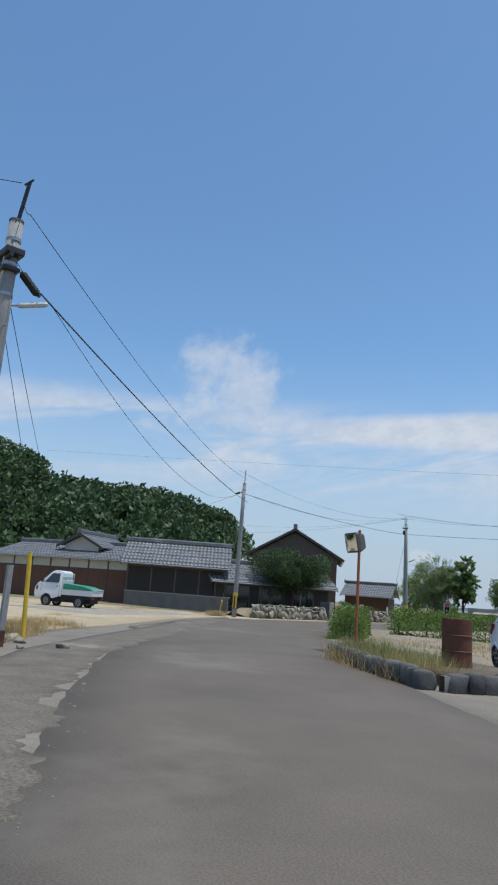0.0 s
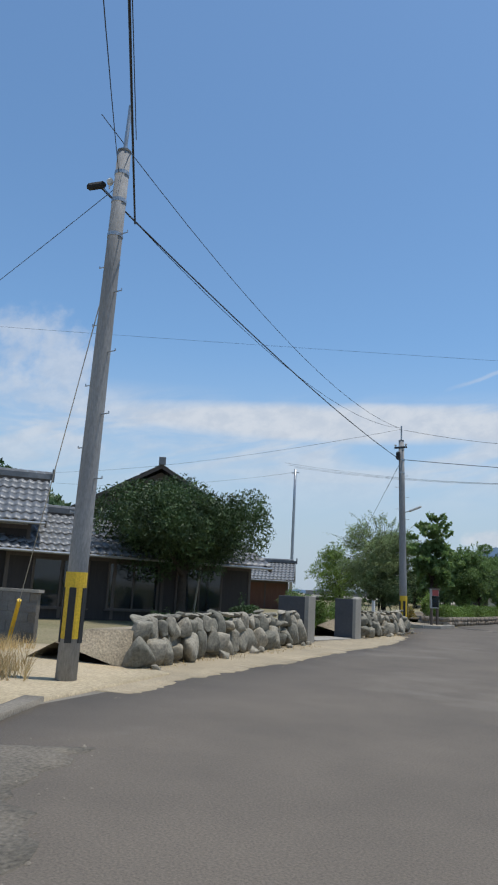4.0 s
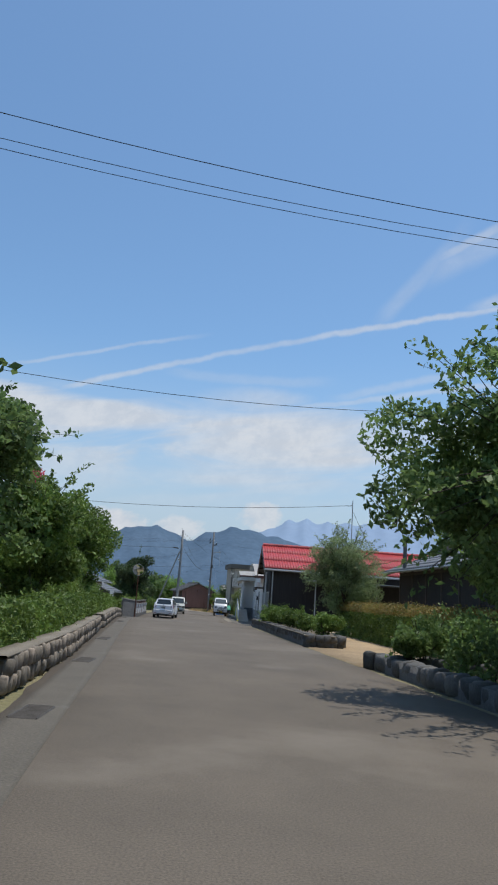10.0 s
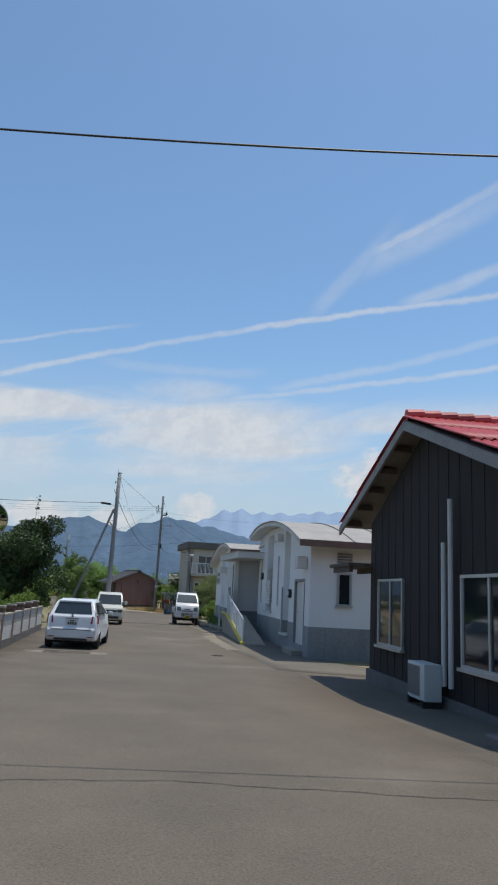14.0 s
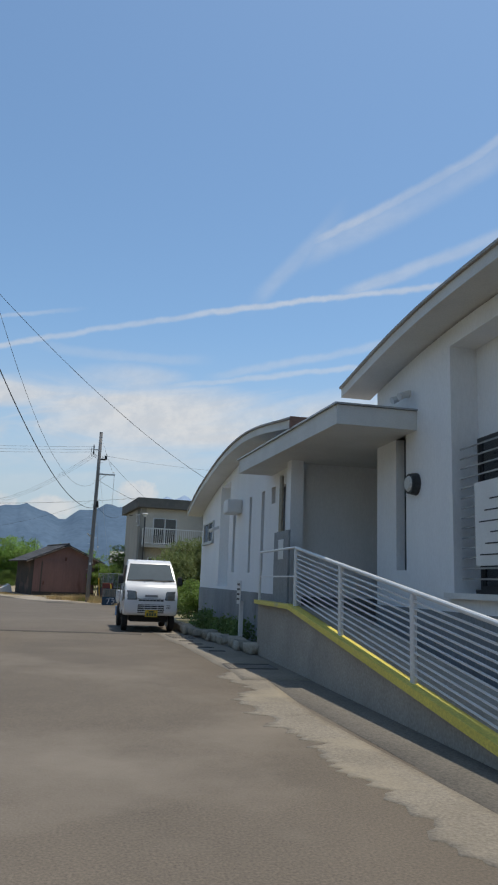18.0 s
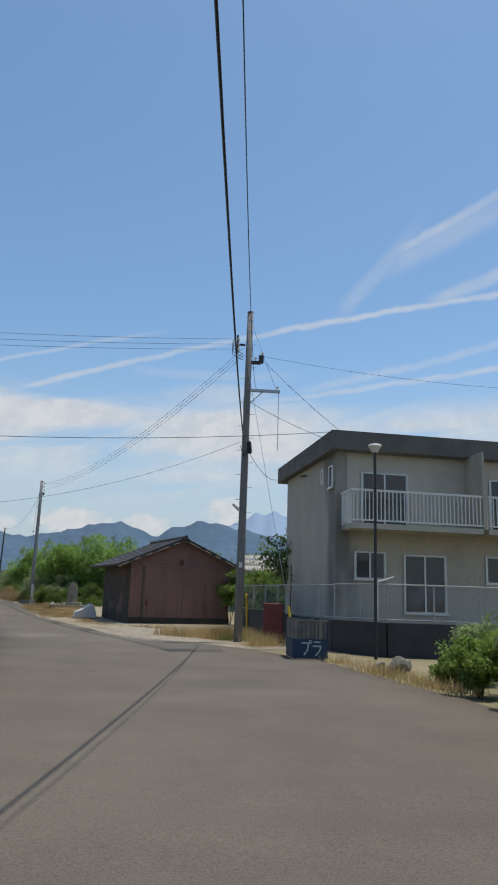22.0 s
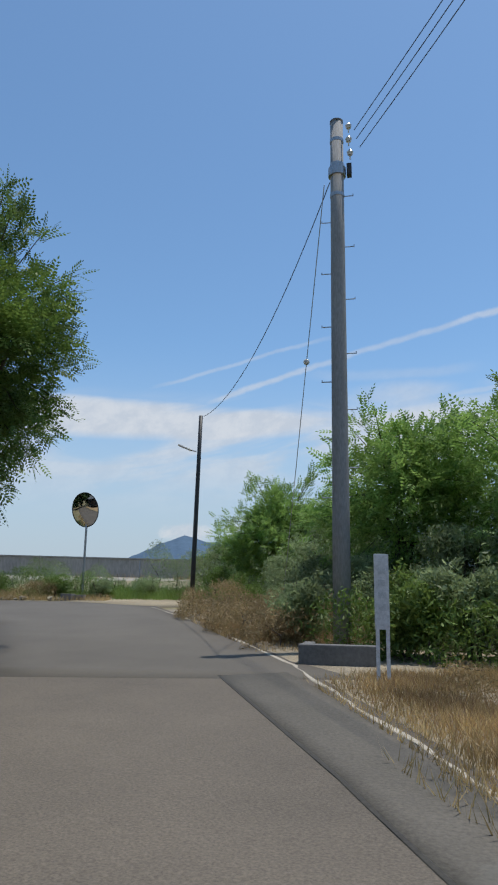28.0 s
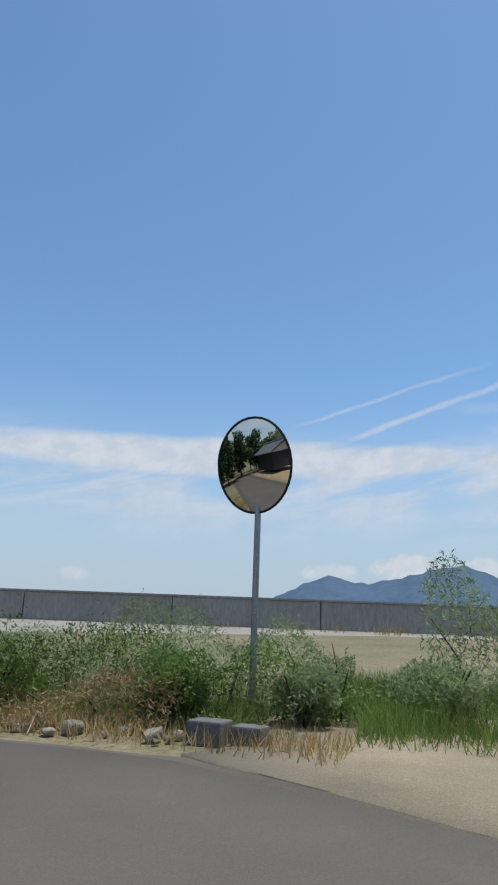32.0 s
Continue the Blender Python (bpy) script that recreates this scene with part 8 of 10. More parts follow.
for p in range(6):
    y, x = p * 2.05, -p * 0.09
    gz = H(118.2 + y) - H(118.2)
    pil = part("pillar", boxes((-0.1, -0.14, -0.1, 0.1, 0.14, 1.18)), MORTAR, gf_, "dark brick pillar")
    pil.location = (x, y, gz)
    for r in range(14):
        for s in (-1, 1):
            if fb is None:
                fb = part("brick", boxes((-0.115, -0.075, 0, 0.115, 0.075, 0.075)), BRICK, pil)
                fb.location = (0, s * 0.078, 0)
            else:
                put("brick", fb.data, pil, 0, s * 0.078, r * 0.084)
    part("coping", boxes((-0.14, -0.18, 1.182, 0.14, 0.18, 1.24), bevel=0.01), CONCRETE, pil)
    bm = boxes((-0.05, -0.85, 0.242, 0.05, 0.85, 0.6), (-0.05, -0.85, 0.78, 0.05, 0.85, 0.92), bevel=0)
    for k in range(9):
        box(bm, -0.045, -0.84 + k * 0.2, 0.6, 0.045, -0.76 + k * 0.2, 0.78)
    pan = part("panel", bm, FENCEWHITE, gf_, "white pierced concrete panel")
    pan.location = (x - 0.02, y + 1.02, gz)
    part("base", boxes((-0.09, -0.85, -0.1, 0.09, 0.85, 0.24)), DARKCON, pan)
    part("coping", boxes((-0.08, -0.85, 0.922, 0.08, 0.85, 0.99), bevel=0.008), CONCRETE, pan)

# ---- wall and mesh fence before the flats
WETCON = mat("blackened_concrete", (0.06, 0.06, 0.062), (0.04, 0.04, 0.042), 0.9, scale=1.2, fine=30, bump=0.3, wear=(0.11, 0.11, 0.105), wear_at=0.64)
fl = thing("retaining_wall", -36.2, 170.9, label="dark stained concrete wall under the mesh fence", category="wall")
for (ax, ay), (bx, by) in (((-37.5, 181.5), (-36.15, 175.4)), ((-36.15, 175.4), (-35.5, 170.8)), ((-35.5, 170.8), (-34.3, 169.2)), ((-34.3, 169.2), (-29, 168.8))):
    a, ln = math.degrees(math.atan2(by - ay, bx - ax)), math.dist((ax, ay), (bx, by))
    bm = bmesh.new()
    box(bm, 0, -0.08, -0.2, ln, 0.08, 0.92, 0.0, pose(ax + 36.2, ay - 170.9, H(ay) - H(170.9), 0, 0, a))
    part("segment", bm, WETCON, fl)
    mf = thing("mesh_fence", ax, ay, H(ay) + 0.92, a, "galvanised chain-link fence with steel posts", "fence", "mesh fences")
    n = max(2, round(ln / 1.4))
    for k in range(n + 1):
        part("post", rods([((ln * k / n, 0, -0.03), (ln * k / n, 0, 1.08), 0.025)]), STEEL, mf)
    part("rail", rods([((0, 0, 1.06), (ln, 0, 1.06), 0.02)]), STEEL, mf)
    part("rail", rods([((0, 0, 0.08), (ln, 0, 0.08), 0.015)]), STEEL, mf)
    bm = bmesh.new()
    m_ = 0.09
    for k in np.arange(-1.0, ln, m_):
        for s in (1, -1):
            x0, z0, x1, z1 = (k, 0.1, k + 0.95, 1.05) if s > 0 else (k + 0.95, 0.1, k, 1.05)
            lo, hi = min(x0, x1), max(x0, x1)
            if lo < 0 or hi > ln:
                continue
            rod(bm, (x0, 0, z0), (x1, 0, z1), 0.0022, None, 3)
    part("mesh", bm, STEEL, mf)

# ---- sea wall
SEAWALL = mat("sea_wall_concrete", (0.34, 0.322, 0.295), (0.275, 0.26, 0.24), 0.95, scale=0.4, fine=9, bump=0.2, wear=(0.46, 0.44, 0.41), wear_at=0.6, stretch=(1, 1, 0.3))
sw = thing("sea_wall", -65.4, 232.2, 0.98, label="long grey concrete sea wall with joints", category="sea wall", kind="structure")
sw.matrix_world = pose(-65.4, 232.2, 0.98, 0, 0, 22.4)
for k in range(-12, 12):
    part("segment", boxes((k * 6.0, -0.2, -1.5, k * 6.0 + 5.96, 0.3, 1.22), bevel=0.03), SEAWALL, sw)
    part("coping", boxes((k * 6.0, -0.26, 1.222, k * 6.0 + 5.97, 0.36, 1.3)), SEAWALL, sw)
bm = bmesh.new()
prism(bm, [(-0.21, 0.12), (-0.21, -0.3), (-4.0, -0.8), (-4.0, -0.45)], 0, -70, 70)
part("apron", bm, CONCRETE, sw, "pale concrete apron")
# ---------------------------------------------------------------- vehicles
CARWHITE = mat("white_car_paint", (0.72, 0.73, 0.74), (0.66, 0.67, 0.68), 0.22, scale=1.5, fine=60, bump=0.0, amount=0.03, spec=0.6)
CARBEIGE = mat("pale_beige_car_paint", (0.60, 0.60, 0.53), (0.54, 0.54, 0.48), 0.25, scale=1.5, fine=60, bump=0.0, amount=0.03, spec=0.6)
TRIM = mat("dark_plastic_trim", (0.03, 0.03, 0.032), (0.045, 0.045, 0.045), 0.6, scale=6, fine=60, bump=0.04)
CARGLASS = mat("car_glass", (0.022, 0.03, 0.032), (0.03, 0.038, 0.04), 0.06, scale=1.5, fine=10, bump=0.0, amount=0.05, spec=0.8)
LAMPGLASS = mat("headlight_glass", (0.10, 0.105, 0.10), (0.15, 0.155, 0.15), 0.12, 0.2, scale=9, fine=40, bump=0.05, spec=0.8)
REDLAMP = mat("red_tail_lamp", (0.28, 0.02, 0.035), (0.2, 0.015, 0.025), 0.15, scale=9, fine=40, bump=0.05, spec=0.8)
PLATEYELLOW = mat("yellow_plate", (0.62, 0.44, 0.04), (0.55, 0.38, 0.04), 0.5, scale=9, fine=40, bump=0.02)
PLATEWHITE = mat("white_plate", (0.62, 0.63, 0.62), (0.55, 0.56, 0.55), 0.5, scale=9, fine=40, bump=0.02)
PLATEINK = mat("plate_ink", (0.03, 0.07, 0.05), (0.04, 0.08, 0.06), 0.6, scale=9, fine=40, bump=0.0)
TARP = mat("green_tarp", (0.04, 0.30, 0.17), (0.03, 0.23, 0.13), 0.6, scale=2, fine=30, bump=0.2)
RIM = mat("steel_rim", (0.32, 0.32, 0.33), (0.25, 0.25, 0.26), 0.4, 0.6, scale=8, fine=50, bump=0.03)
UNDER = mat("underbody", (0.015, 0.015, 0.016), (0.025, 0.025, 0.025), 0.8, scale=4, fine=40, bump=0.1)


def loft(sections, cap=True):
    """A skin through closed rings of equal count."""
    bm = bmesh.new()
    rings = [[bm.verts.new(p) for p in s] for s in sections]
    n = len(rings[0])
    for r, s in zip(rings, rings[1:]):
        for k in range(n):
            bm.faces.new((r[k], r[(k + 1) % n], s[(k + 1) % n], s[k]))
    if cap:
        bm.faces.new(rings[0][::-1])
        bm.faces.new(rings[-1])
    return bm


def shell(profile, width, bevel=0.03):
    """A body from a side outline (y, z); width(z, y) gives the half width at each corner."""
    bm = bmesh.new()
    a = [bm.verts.new((-width(z, y), y, z)) for y, z in profile]
    b = [bm.verts.new((width(z, y), y, z)) for y, z in profile]
    n = len(profile)
    fa, fb = bm.faces.new(a), bm.faces.new(b[::-1])
    for i in range(n):
        bm.faces.new((a[i], b[i], b[(i + 1) % n], a[(i + 1) % n]))
    es = list({e for f in (fa, fb) for e in f.edges})
    bmesh.ops.bevel(bm, geom=es, offset=bevel, segments=4, affect="EDGES", profile=0.5)
    bmesh.ops.bevel(bm, geom=[e for e in bm.edges if len(e.link_faces) == 2 and e.calc_face_angle(0) > 0.35 and e.calc_length() > 0.6], offset=bevel * 0.7, segments=3, affect="EDGES", profile=0.5)
    return bm


def crease(ob, angle=40):
    """Smooth shading that keeps the sharp edges."""
    ob.data.shade_smooth()
    ob.data.set_sharp_from_angle(angle=radians(angle))
    return ob


def quad_plate(pts, thick=0.012):
    """A thin plate on four corners, pushed along its own normal."""
    p = [Vector(q) for q in pts]
    n = (p[1] - p[0]).cross(p[3] - p[0]).normalized() * thick
    bm = bmesh.new()
    a = [bm.verts.new(q) for q in p]
    b = [bm.verts.new(q + n) for q in p]
    bm.faces.new(a[::-1])
    bm.faces.new(b)
    m = len(p)
    for i in range(m):
        bm.faces.new((a[i], a[(i + 1) % m], b[(i + 1) % m], b[i]))
    return bm


def wheel(car, x, y, r, w=0.16):
    """A wheel whose axle runs along x; x is the outer face."""
    s = 1 if x > 0 else -1
    inn = x - s * w
    bm = bmesh.new()
    rings = [(inn, r * 0.62), (inn, r * 0.93), (inn + s * 0.02, r), (x - s * 0.02, r), (x, r * 0.93), (x, r * 0.64)]
    prev = None
    for u, q in rings:
        ring = [bm.verts.new((u, y + math.cos(a) * q, r + math.sin(a) * q)) for a in (2 * math.pi * k / 28 for k in range(28))]
        if prev:
            for k in range(28):
                bm.faces.new((prev[k], prev[(k + 1) % 28], ring[(k + 1) % 28], ring[k]))
        prev = ring
    e = new("wheel")
    e.parent = car
    part("tyre", bm, RUBBER, e, smooth=False)
    bm = rods([((inn, y, r), (x - s * 0.03, y, r), r * 0.645)], 24)
    part("rim", bm, RIM, e)
    bm = rods([((x - s * 0.03, y, r), (x - s * 0.005, y, r), r * 0.16)], 12)
    for k in range(6):
        a = 2 * math.pi * k / 6
        rod(bm, (x - s * 0.026, y + math.cos(a) * r * 0.42, r + math.sin(a) * r * 0.42), (x - s * 0.015, y + math.cos(a) * r * 0.42, r + math.sin(a) * r * 0.42), r * 0.11, None, 8)
    part("hub", bm, TRIM, e)


def plate(car, x, y, z, out, m, ink):
    """A number plate with plain bars in place of figures, on a face that looks along y."""
    p = part("number_plate", boxes((x - 0.165, y, z - 0.082, x + 0.165, y + out * 0.012, z + 0.082)), m, car, "number plate with plain bars")
    part("bar", boxes((x - 0.07, y + out * 0.013, z + 0.025, x + 0.07, y + out * 0.016, z + 0.06)), ink, p)
    for k in range(4):
        part("bar", boxes((x - 0.13 + k * 0.07, y + out * 0.013, z - 0.065, x - 0.08 + k * 0.07, y + out * 0.016, z + 0.01)), ink, p)


def kei_truck(x, y, rz, label, tarp=False, z=None):
    """A small forward-cab truck; its front faces local -y and stands at y = 0; length 3.3 m."""
    c = thing("kei_truck", x, y, z, rz, label, "truck")
    c.scale = (0.975, 1.0, 1.06)

    def hw(zz, yy=0):
        t = float(np.interp(zz, [0.2, 0.45, 0.95, 1.15, 1.76], [0.69, 0.735, 0.735, 0.715, 0.60]))
        return t - 0.03 * max(0, 0.25 - yy) / 0.25
    cab = [(0.07, 0.40), (0.012, 0.46), (0.0, 0.54), (0.0, 0.73), (0.012, 0.82), (0.035, 0.92), (0.075, 1.02), (0.14, 1.10), (0.23, 1.165), (0.36, 1.215), (0.82, 1.665), (0.92, 1.73), (1.05, 1.765), (1.2, 1.775), (1.42, 1.755), (1.5, 1.68), (1.53, 0.5), (1.0, 0.42), (0.99, 0.36), (0.9, 0.60), (0.7, 0.68), (0.5, 0.60), (0.41, 0.40)]
    crease(part("cab", shell(cab, hw, 0.045), CARWHITE, c))
    # windscreen follows the slope from (0.36, 1.215) to (0.82, 1.665)
    part("windscreen", quad_plate([(-0.645, 0.385, 1.242), (0.645, 0.385, 1.242), (0.545, 0.795, 1.643), (-0.545, 0.795, 1.643)], 0.016), mat("windscreen_glass", (0.075, 0.092, 0.096), (0.06, 0.075, 0.08), 0.05, scale=0.9, fine=6, bump=0.0, amount=0.05, spec=0.8), c)
    part("screen_seal", quad_plate([(-0.66, 0.368, 1.225), (0.66, 0.368, 1.225), (0.558, 0.808, 1.655), (-0.558, 0.808, 1.655)], 0.008), TRIM, c)
    part("wiper", rods([((-0.52, 0.335, 1.245), (0.06, 0.37, 1.275), 0.008), ((0.05, 0.335, 1.235), (0.58, 0.365, 1.262), 0.008), ((-0.18, 0.31, 1.2), (-0.2, 0.345, 1.255), 0.011), ((0.36, 0.31, 1.2), (0.34, 0.345, 1.25), 0.011)]), TRIM, c)
    part("hood_seam", boxes((-0.60, -0.002, 0.80, 0.60, 0.03, 0.806)), TRIM, c)
    for s in (-1, 1):
        part("roof_hook", rods([((s * 0.42 - 0.02, 1.0, 1.75), (s * 0.42, 1.0, 1.815), 0.007), ((s * 0.42, 1.0, 1.815), (s * 0.42 + 0.02, 1.0, 1.75), 0.007)], 6), STEEL, c)
    for s in (-1, 1):
        h = part("headlight", loft([[(s * u, 0.18, za), (s * u, ya, za), (s * u, ya + 0.02, (za + zb) / 2), (s * u, ya + 0.055, zb), (s * u, 0.18, zb)] for u, ya, za, zb in ((0.375, 0.0, 0.785, 0.90), (0.39, -0.005, 0.775, 0.955), (0.43, -0.007, 0.772, 0.985), (0.60, -0.004, 0.772, 0.995), (0.66, 0.01, 0.772, 0.995), (0.715, 0.05, 0.775, 0.985), (0.738, 0.10, 0.78, 0.96))]), LAMPGLASS, c, "large squarish headlight")
        w0, w1 = hw(1.16, 1), hw(1.6, 1)
        pts = [(s * (w0 + 0.002), 0.54, 1.17), (s * (w0 + 0.002), 1.36, 1.17), (s * (w1 + 0.004), 1.36, 1.62), (s * (w1 + 0.004), 0.93, 1.62)]
        part("side_window", quad_plate(pts if s > 0 else pts[::-1], 0.010), CARGLASS, c)
        part("door_seam", boxes((s * 0.728, 0.36, 0.72, s * 0.740, 0.372, 1.08)), TRIM, c)
        door = part("door_seam", boxes((s * 0.728, 1.42, 0.50, s * 0.740, 1.432, 1.1)), TRIM, c)
        part("door_handle", boxes((s * 0.735, 1.22, 0.98, s * 0.755, 1.36, 1.01)), TRIM, door)
        mir = part("mirror_arm", rods([((s * 0.66, 0.5, 1.2), (s * 0.79, 0.46, 1.26), 0.014)]), TRIM, c)
        part("mirror", boxes((s * 0.745, 0.41, 1.15, s * 0.875, 0.50, 1.35), bevel=0.03), TRIM, mir)
        wheel(c, s * 0.715, 0.70, 0.27)
        wheel(c, s * 0.715, 2.55, 0.27)
    part("upper_slot", boxes((-0.34, -0.004, 0.748, 0.34, 0.05, 0.785)), TRIM, c)
    for k in range(8):
        part("slot_bar", boxes((-0.345 + k * 0.097, -0.008, 0.747, -0.333 + k * 0.097, 0.05, 0.786)), CARWHITE, c)
    part("badge", boxes((-0.17, 0.008, 0.845, 0.17, 0.06, 0.9)), mat("badge_grey", (0.2, 0.21, 0.23), (0.3, 0.3, 0.32), 0.4, scale=9, fine=40, bump=0), c, "small grey badge bar")
    gr = part("grille", boxes((-0.35, -0.006, 0.465, 0.35, 0.04, 0.67)), TRIM, c)
    for k in range(4):
        part("grille_bar", boxes((-0.35, -0.014, 0.492 + k * 0.05, 0.35, -0.007, 0.508 + k * 0.05)), CARWHITE, gr)
    for k in range(3):
        part("grille_bar", boxes((-0.18 + k * 0.175, -0.013, 0.465, -0.167 + k * 0.175, -0.0075, 0.67)), CARWHITE, gr)
    part("air_slots", boxes(*[(0.42, -0.004, 0.575 + k * 0.035, 0.52, 0.006, 0.588 + k * 0.035) for k in range(3)]), TRIM, c)
    plate(c, 0.02, -0.015, 0.455, -1, PLATEYELLOW, PLATEINK)
    part("seat", boxes((-0.6, 1.1, 0.7, -0.08, 1.35, 1.35), (0.08, 1.1, 0.7, 0.6, 1.35, 1.35), bevel=0.05), TRIM, c)
    part("chassis", boxes((-0.5, 0.3, 0.24, 0.5, 3.15, 0.42), (-0.68, 1.55, 0.42, 0.68, 3.2, 0.6)), UNDER, c)
    bed = part("bed", boxes((-0.70, 1.58, 0.60, 0.70, 3.3, 0.68)), CARWHITE, c)
    for s in (-1, 1):
        part("side_gate", boxes((s * 0.70, 1.58, 0.62, s * 0.725, 3.3, 0.95), (s * 0.725, 1.62, 0.66, s * 0.735, 3.26, 0.70), (s * 0.725, 1.62, 0.9, s * 0.738, 3.26, 0.945), *[(s * 0.725, 1.6 + k * 0.42, 0.66, s * 0.738, 1.63 + k * 0.42, 0.945) for k in range(5)]), CARWHITE, bed)
        part("mudflap", boxes((s * 0.50, 2.88, 0.15, s * 0.70, 2.89, 0.5)), RUBBER, c)
        part("tail_lamp", boxes((s * 0.45, 3.28, 0.45, s * 0.68, 3.33, 0.56)), REDLAMP, c)
    part("tail_gate", boxes((-0.70, 3.28, 0.62, 0.70, 3.305, 0.95)), CARWHITE, bed)
    part("guard_frame", rods([((-0.62, 1.56, 0.95), (-0.62, 1.56, 1.62), 0.018), ((0.62, 1.56, 0.95), (0.62, 1.56, 1.62), 0.018), ((-0.62, 1.56, 1.62), (0.62, 1.56, 1.62), 0.018), ((-0.62, 1.56, 1.3), (0.62, 1.56, 1.3), 0.012), ((-0.2, 1.56, 0.95), (-0.2, 1.56, 1.62), 0.01), ((0.2, 1.56, 0.95), (0.2, 1.56, 1.62), 0.01)]), CARWHITE, c)
    if tarp:
        cov = thing("tarp", x, y, H(y), rz, "green tarpaulin stretched over the truck bed", "tarp")
        bm = bmesh.new()
        prism(bm, [(1.6, 0.955), (1.65, 1.22), (2.4, 1.16), (2.8, 1.12), (3.34, 0.98), (3.34, 0.92), (1.6, 0.92)], 0, -0.75, 0.75)
        bmesh.ops.bevel(bm, geom=bm.edges[:], offset=0.04, segments=2, affect="EDGES")
        part("sheet", bm, TARP, cov)
    return c


kei_truck(-36.19, 141.75, 2.0, "white kei truck with yellow plate parked by the kerb")
kei_truck(-36.9, 16.5, -52.0, "white kei truck with green tarpaulin parked in the yard", True)


def hatch(x, y, rz, label):
    """A small hatchback; its rear faces local -y at y = 0; length 3.85 m."""
    c = thing("hatchback_car", x, y, None, rz, label, "car")

    def hw(zz, yy=0):
        t = float(np.interp(zz, [0.2, 0.5, 0.9, 1.05, 1.46], [0.80, 0.845, 0.835, 0.78, 0.56]))
        return t - 0.10 * max(0, 0.3 - yy) / 0.3 - 0.2 * max(0, yy - 3.3) / 0.55
    body = [(0.1, 0.25), (0.0, 0.34), (0.0, 0.58), (0.06, 0.64), (0.10, 0.98), (0.16, 1.03), (0.42, 1.40), (0.6, 1.46), (1.4, 1.50), (2.0, 1.45), (2.75, 1.02), (3.5, 0.88), (3.8, 0.7), (3.85, 0.4), (3.7, 0.22),
            (3.38, 0.25), (3.34, 0.5), (3.08, 0.62), (2.82, 0.5), (2.78, 0.22), (0.9, 0.22), (0.86, 0.5), (0.6, 0.62), (0.34, 0.5), (0.32, 0.25)]
    crease(part("body", shell(body, hw, 0.06), CARWHITE, c))
    part("rear_window", quad_plate([(0.58, 0.185, 1.06), (-0.58, 0.185, 1.06), (-0.49, 0.395, 1.375), (0.49, 0.395, 1.375)][::-1], 0.02), CARGLASS, c)
    part("rear_wiper", rods([((-0.02, 0.16, 1.07), (-0.25, 0.22, 1.14), 0.009), ((0, 0.15, 1.06), (0.0, 0.18, 1.07), 0.03)]), TRIM, c)
    part("spoiler", boxes((-0.5, 0.36, 1.395, 0.5, 0.62, 1.45), bevel=0.02), CARWHITE, c)
    for s in (-1, 1):
        part("tail_lamp", loft([[(s * u, yy, zz) for u, yy, zz in ((0.80, 0.22 + q, 0.78), (0.78, 0.26 + q, 1.04), (0.60, 0.10 + q, 0.99), (0.57, 0.055 + q, 0.78))] for q in (0.06, -0.02)]), REDLAMP, c, "red wedge-shaped tail lamp")
        pts = [(s * hw(1.06, 1), 0.62, 1.06), (s * hw(1.06, 1), 2.55, 1.03), (s * (hw(1.40, 1) + 0.005), 1.98, 1.40), (s * (hw(1.40, 1) + 0.005), 0.72, 1.40)]
        part("side_window", quad_plate(pts if s > 0 else pts[::-1], 0.012), CARGLASS, c)
        part("pillar", boxes((s * 0.66, 1.42, 1.05, s * 0.785, 1.48, 1.1)), TRIM, c)
        m = part("mirror_arm", rods([((s * 0.78, 2.3, 1.03), (s * 0.88, 2.3, 1.06), 0.025)]), TRIM, c)
        part("mirror", boxes((s * 0.86, 2.22, 0.98, s * 1.02, 2.36, 1.12), bevel=0.035), CARWHITE, m)
        part("door_handle", boxes((s * 0.84, 1.55, 0.9, s * 0.865, 1.72, 0.93)), CARWHITE, c)
        part("reflector", boxes((s * 0.5, -0.008, 0.36, s * 0.68, 0.0, 0.39)), REDLAMP, c)
        wheel(c, s * 0.82, 0.6, 0.29, 0.18)
        wheel(c, s * 0.82, 3.08, 0.29, 0.18)
    part("bumper_step", boxes((-0.62, -0.012, 0.585, 0.62, 0.05, 0.60), (-0.5, -0.006, 0.27, 0.5, 0.02, 0.33)), TRIM, c)
    part("garnish", boxes((-0.2, 0.058, 0.905, 0.2, 0.085, 0.935)), RIM, c)
    part("emblem", rods([((0, 0.066, 0.985), (0, 0.085, 0.985), 0.035)], 16), RIM, c, "plain round chrome emblem")
    part("underside", boxes((-0.66, 0.3, 0.17, 0.66, 3.6, 0.3)), UNDER, c)
    part("antenna", rods([((0, 0.7, 1.47), (0, 0.5, 1.62), 0.006)]), TRIM, c)
    plate(c, 0.0, 0.075, 0.80, -1, PLATEWHITE, PLATEINK)
    return c


hatch(-40.62, 121.5, -2.0, "white hatchback seen with dark rear window, parked by the fence")


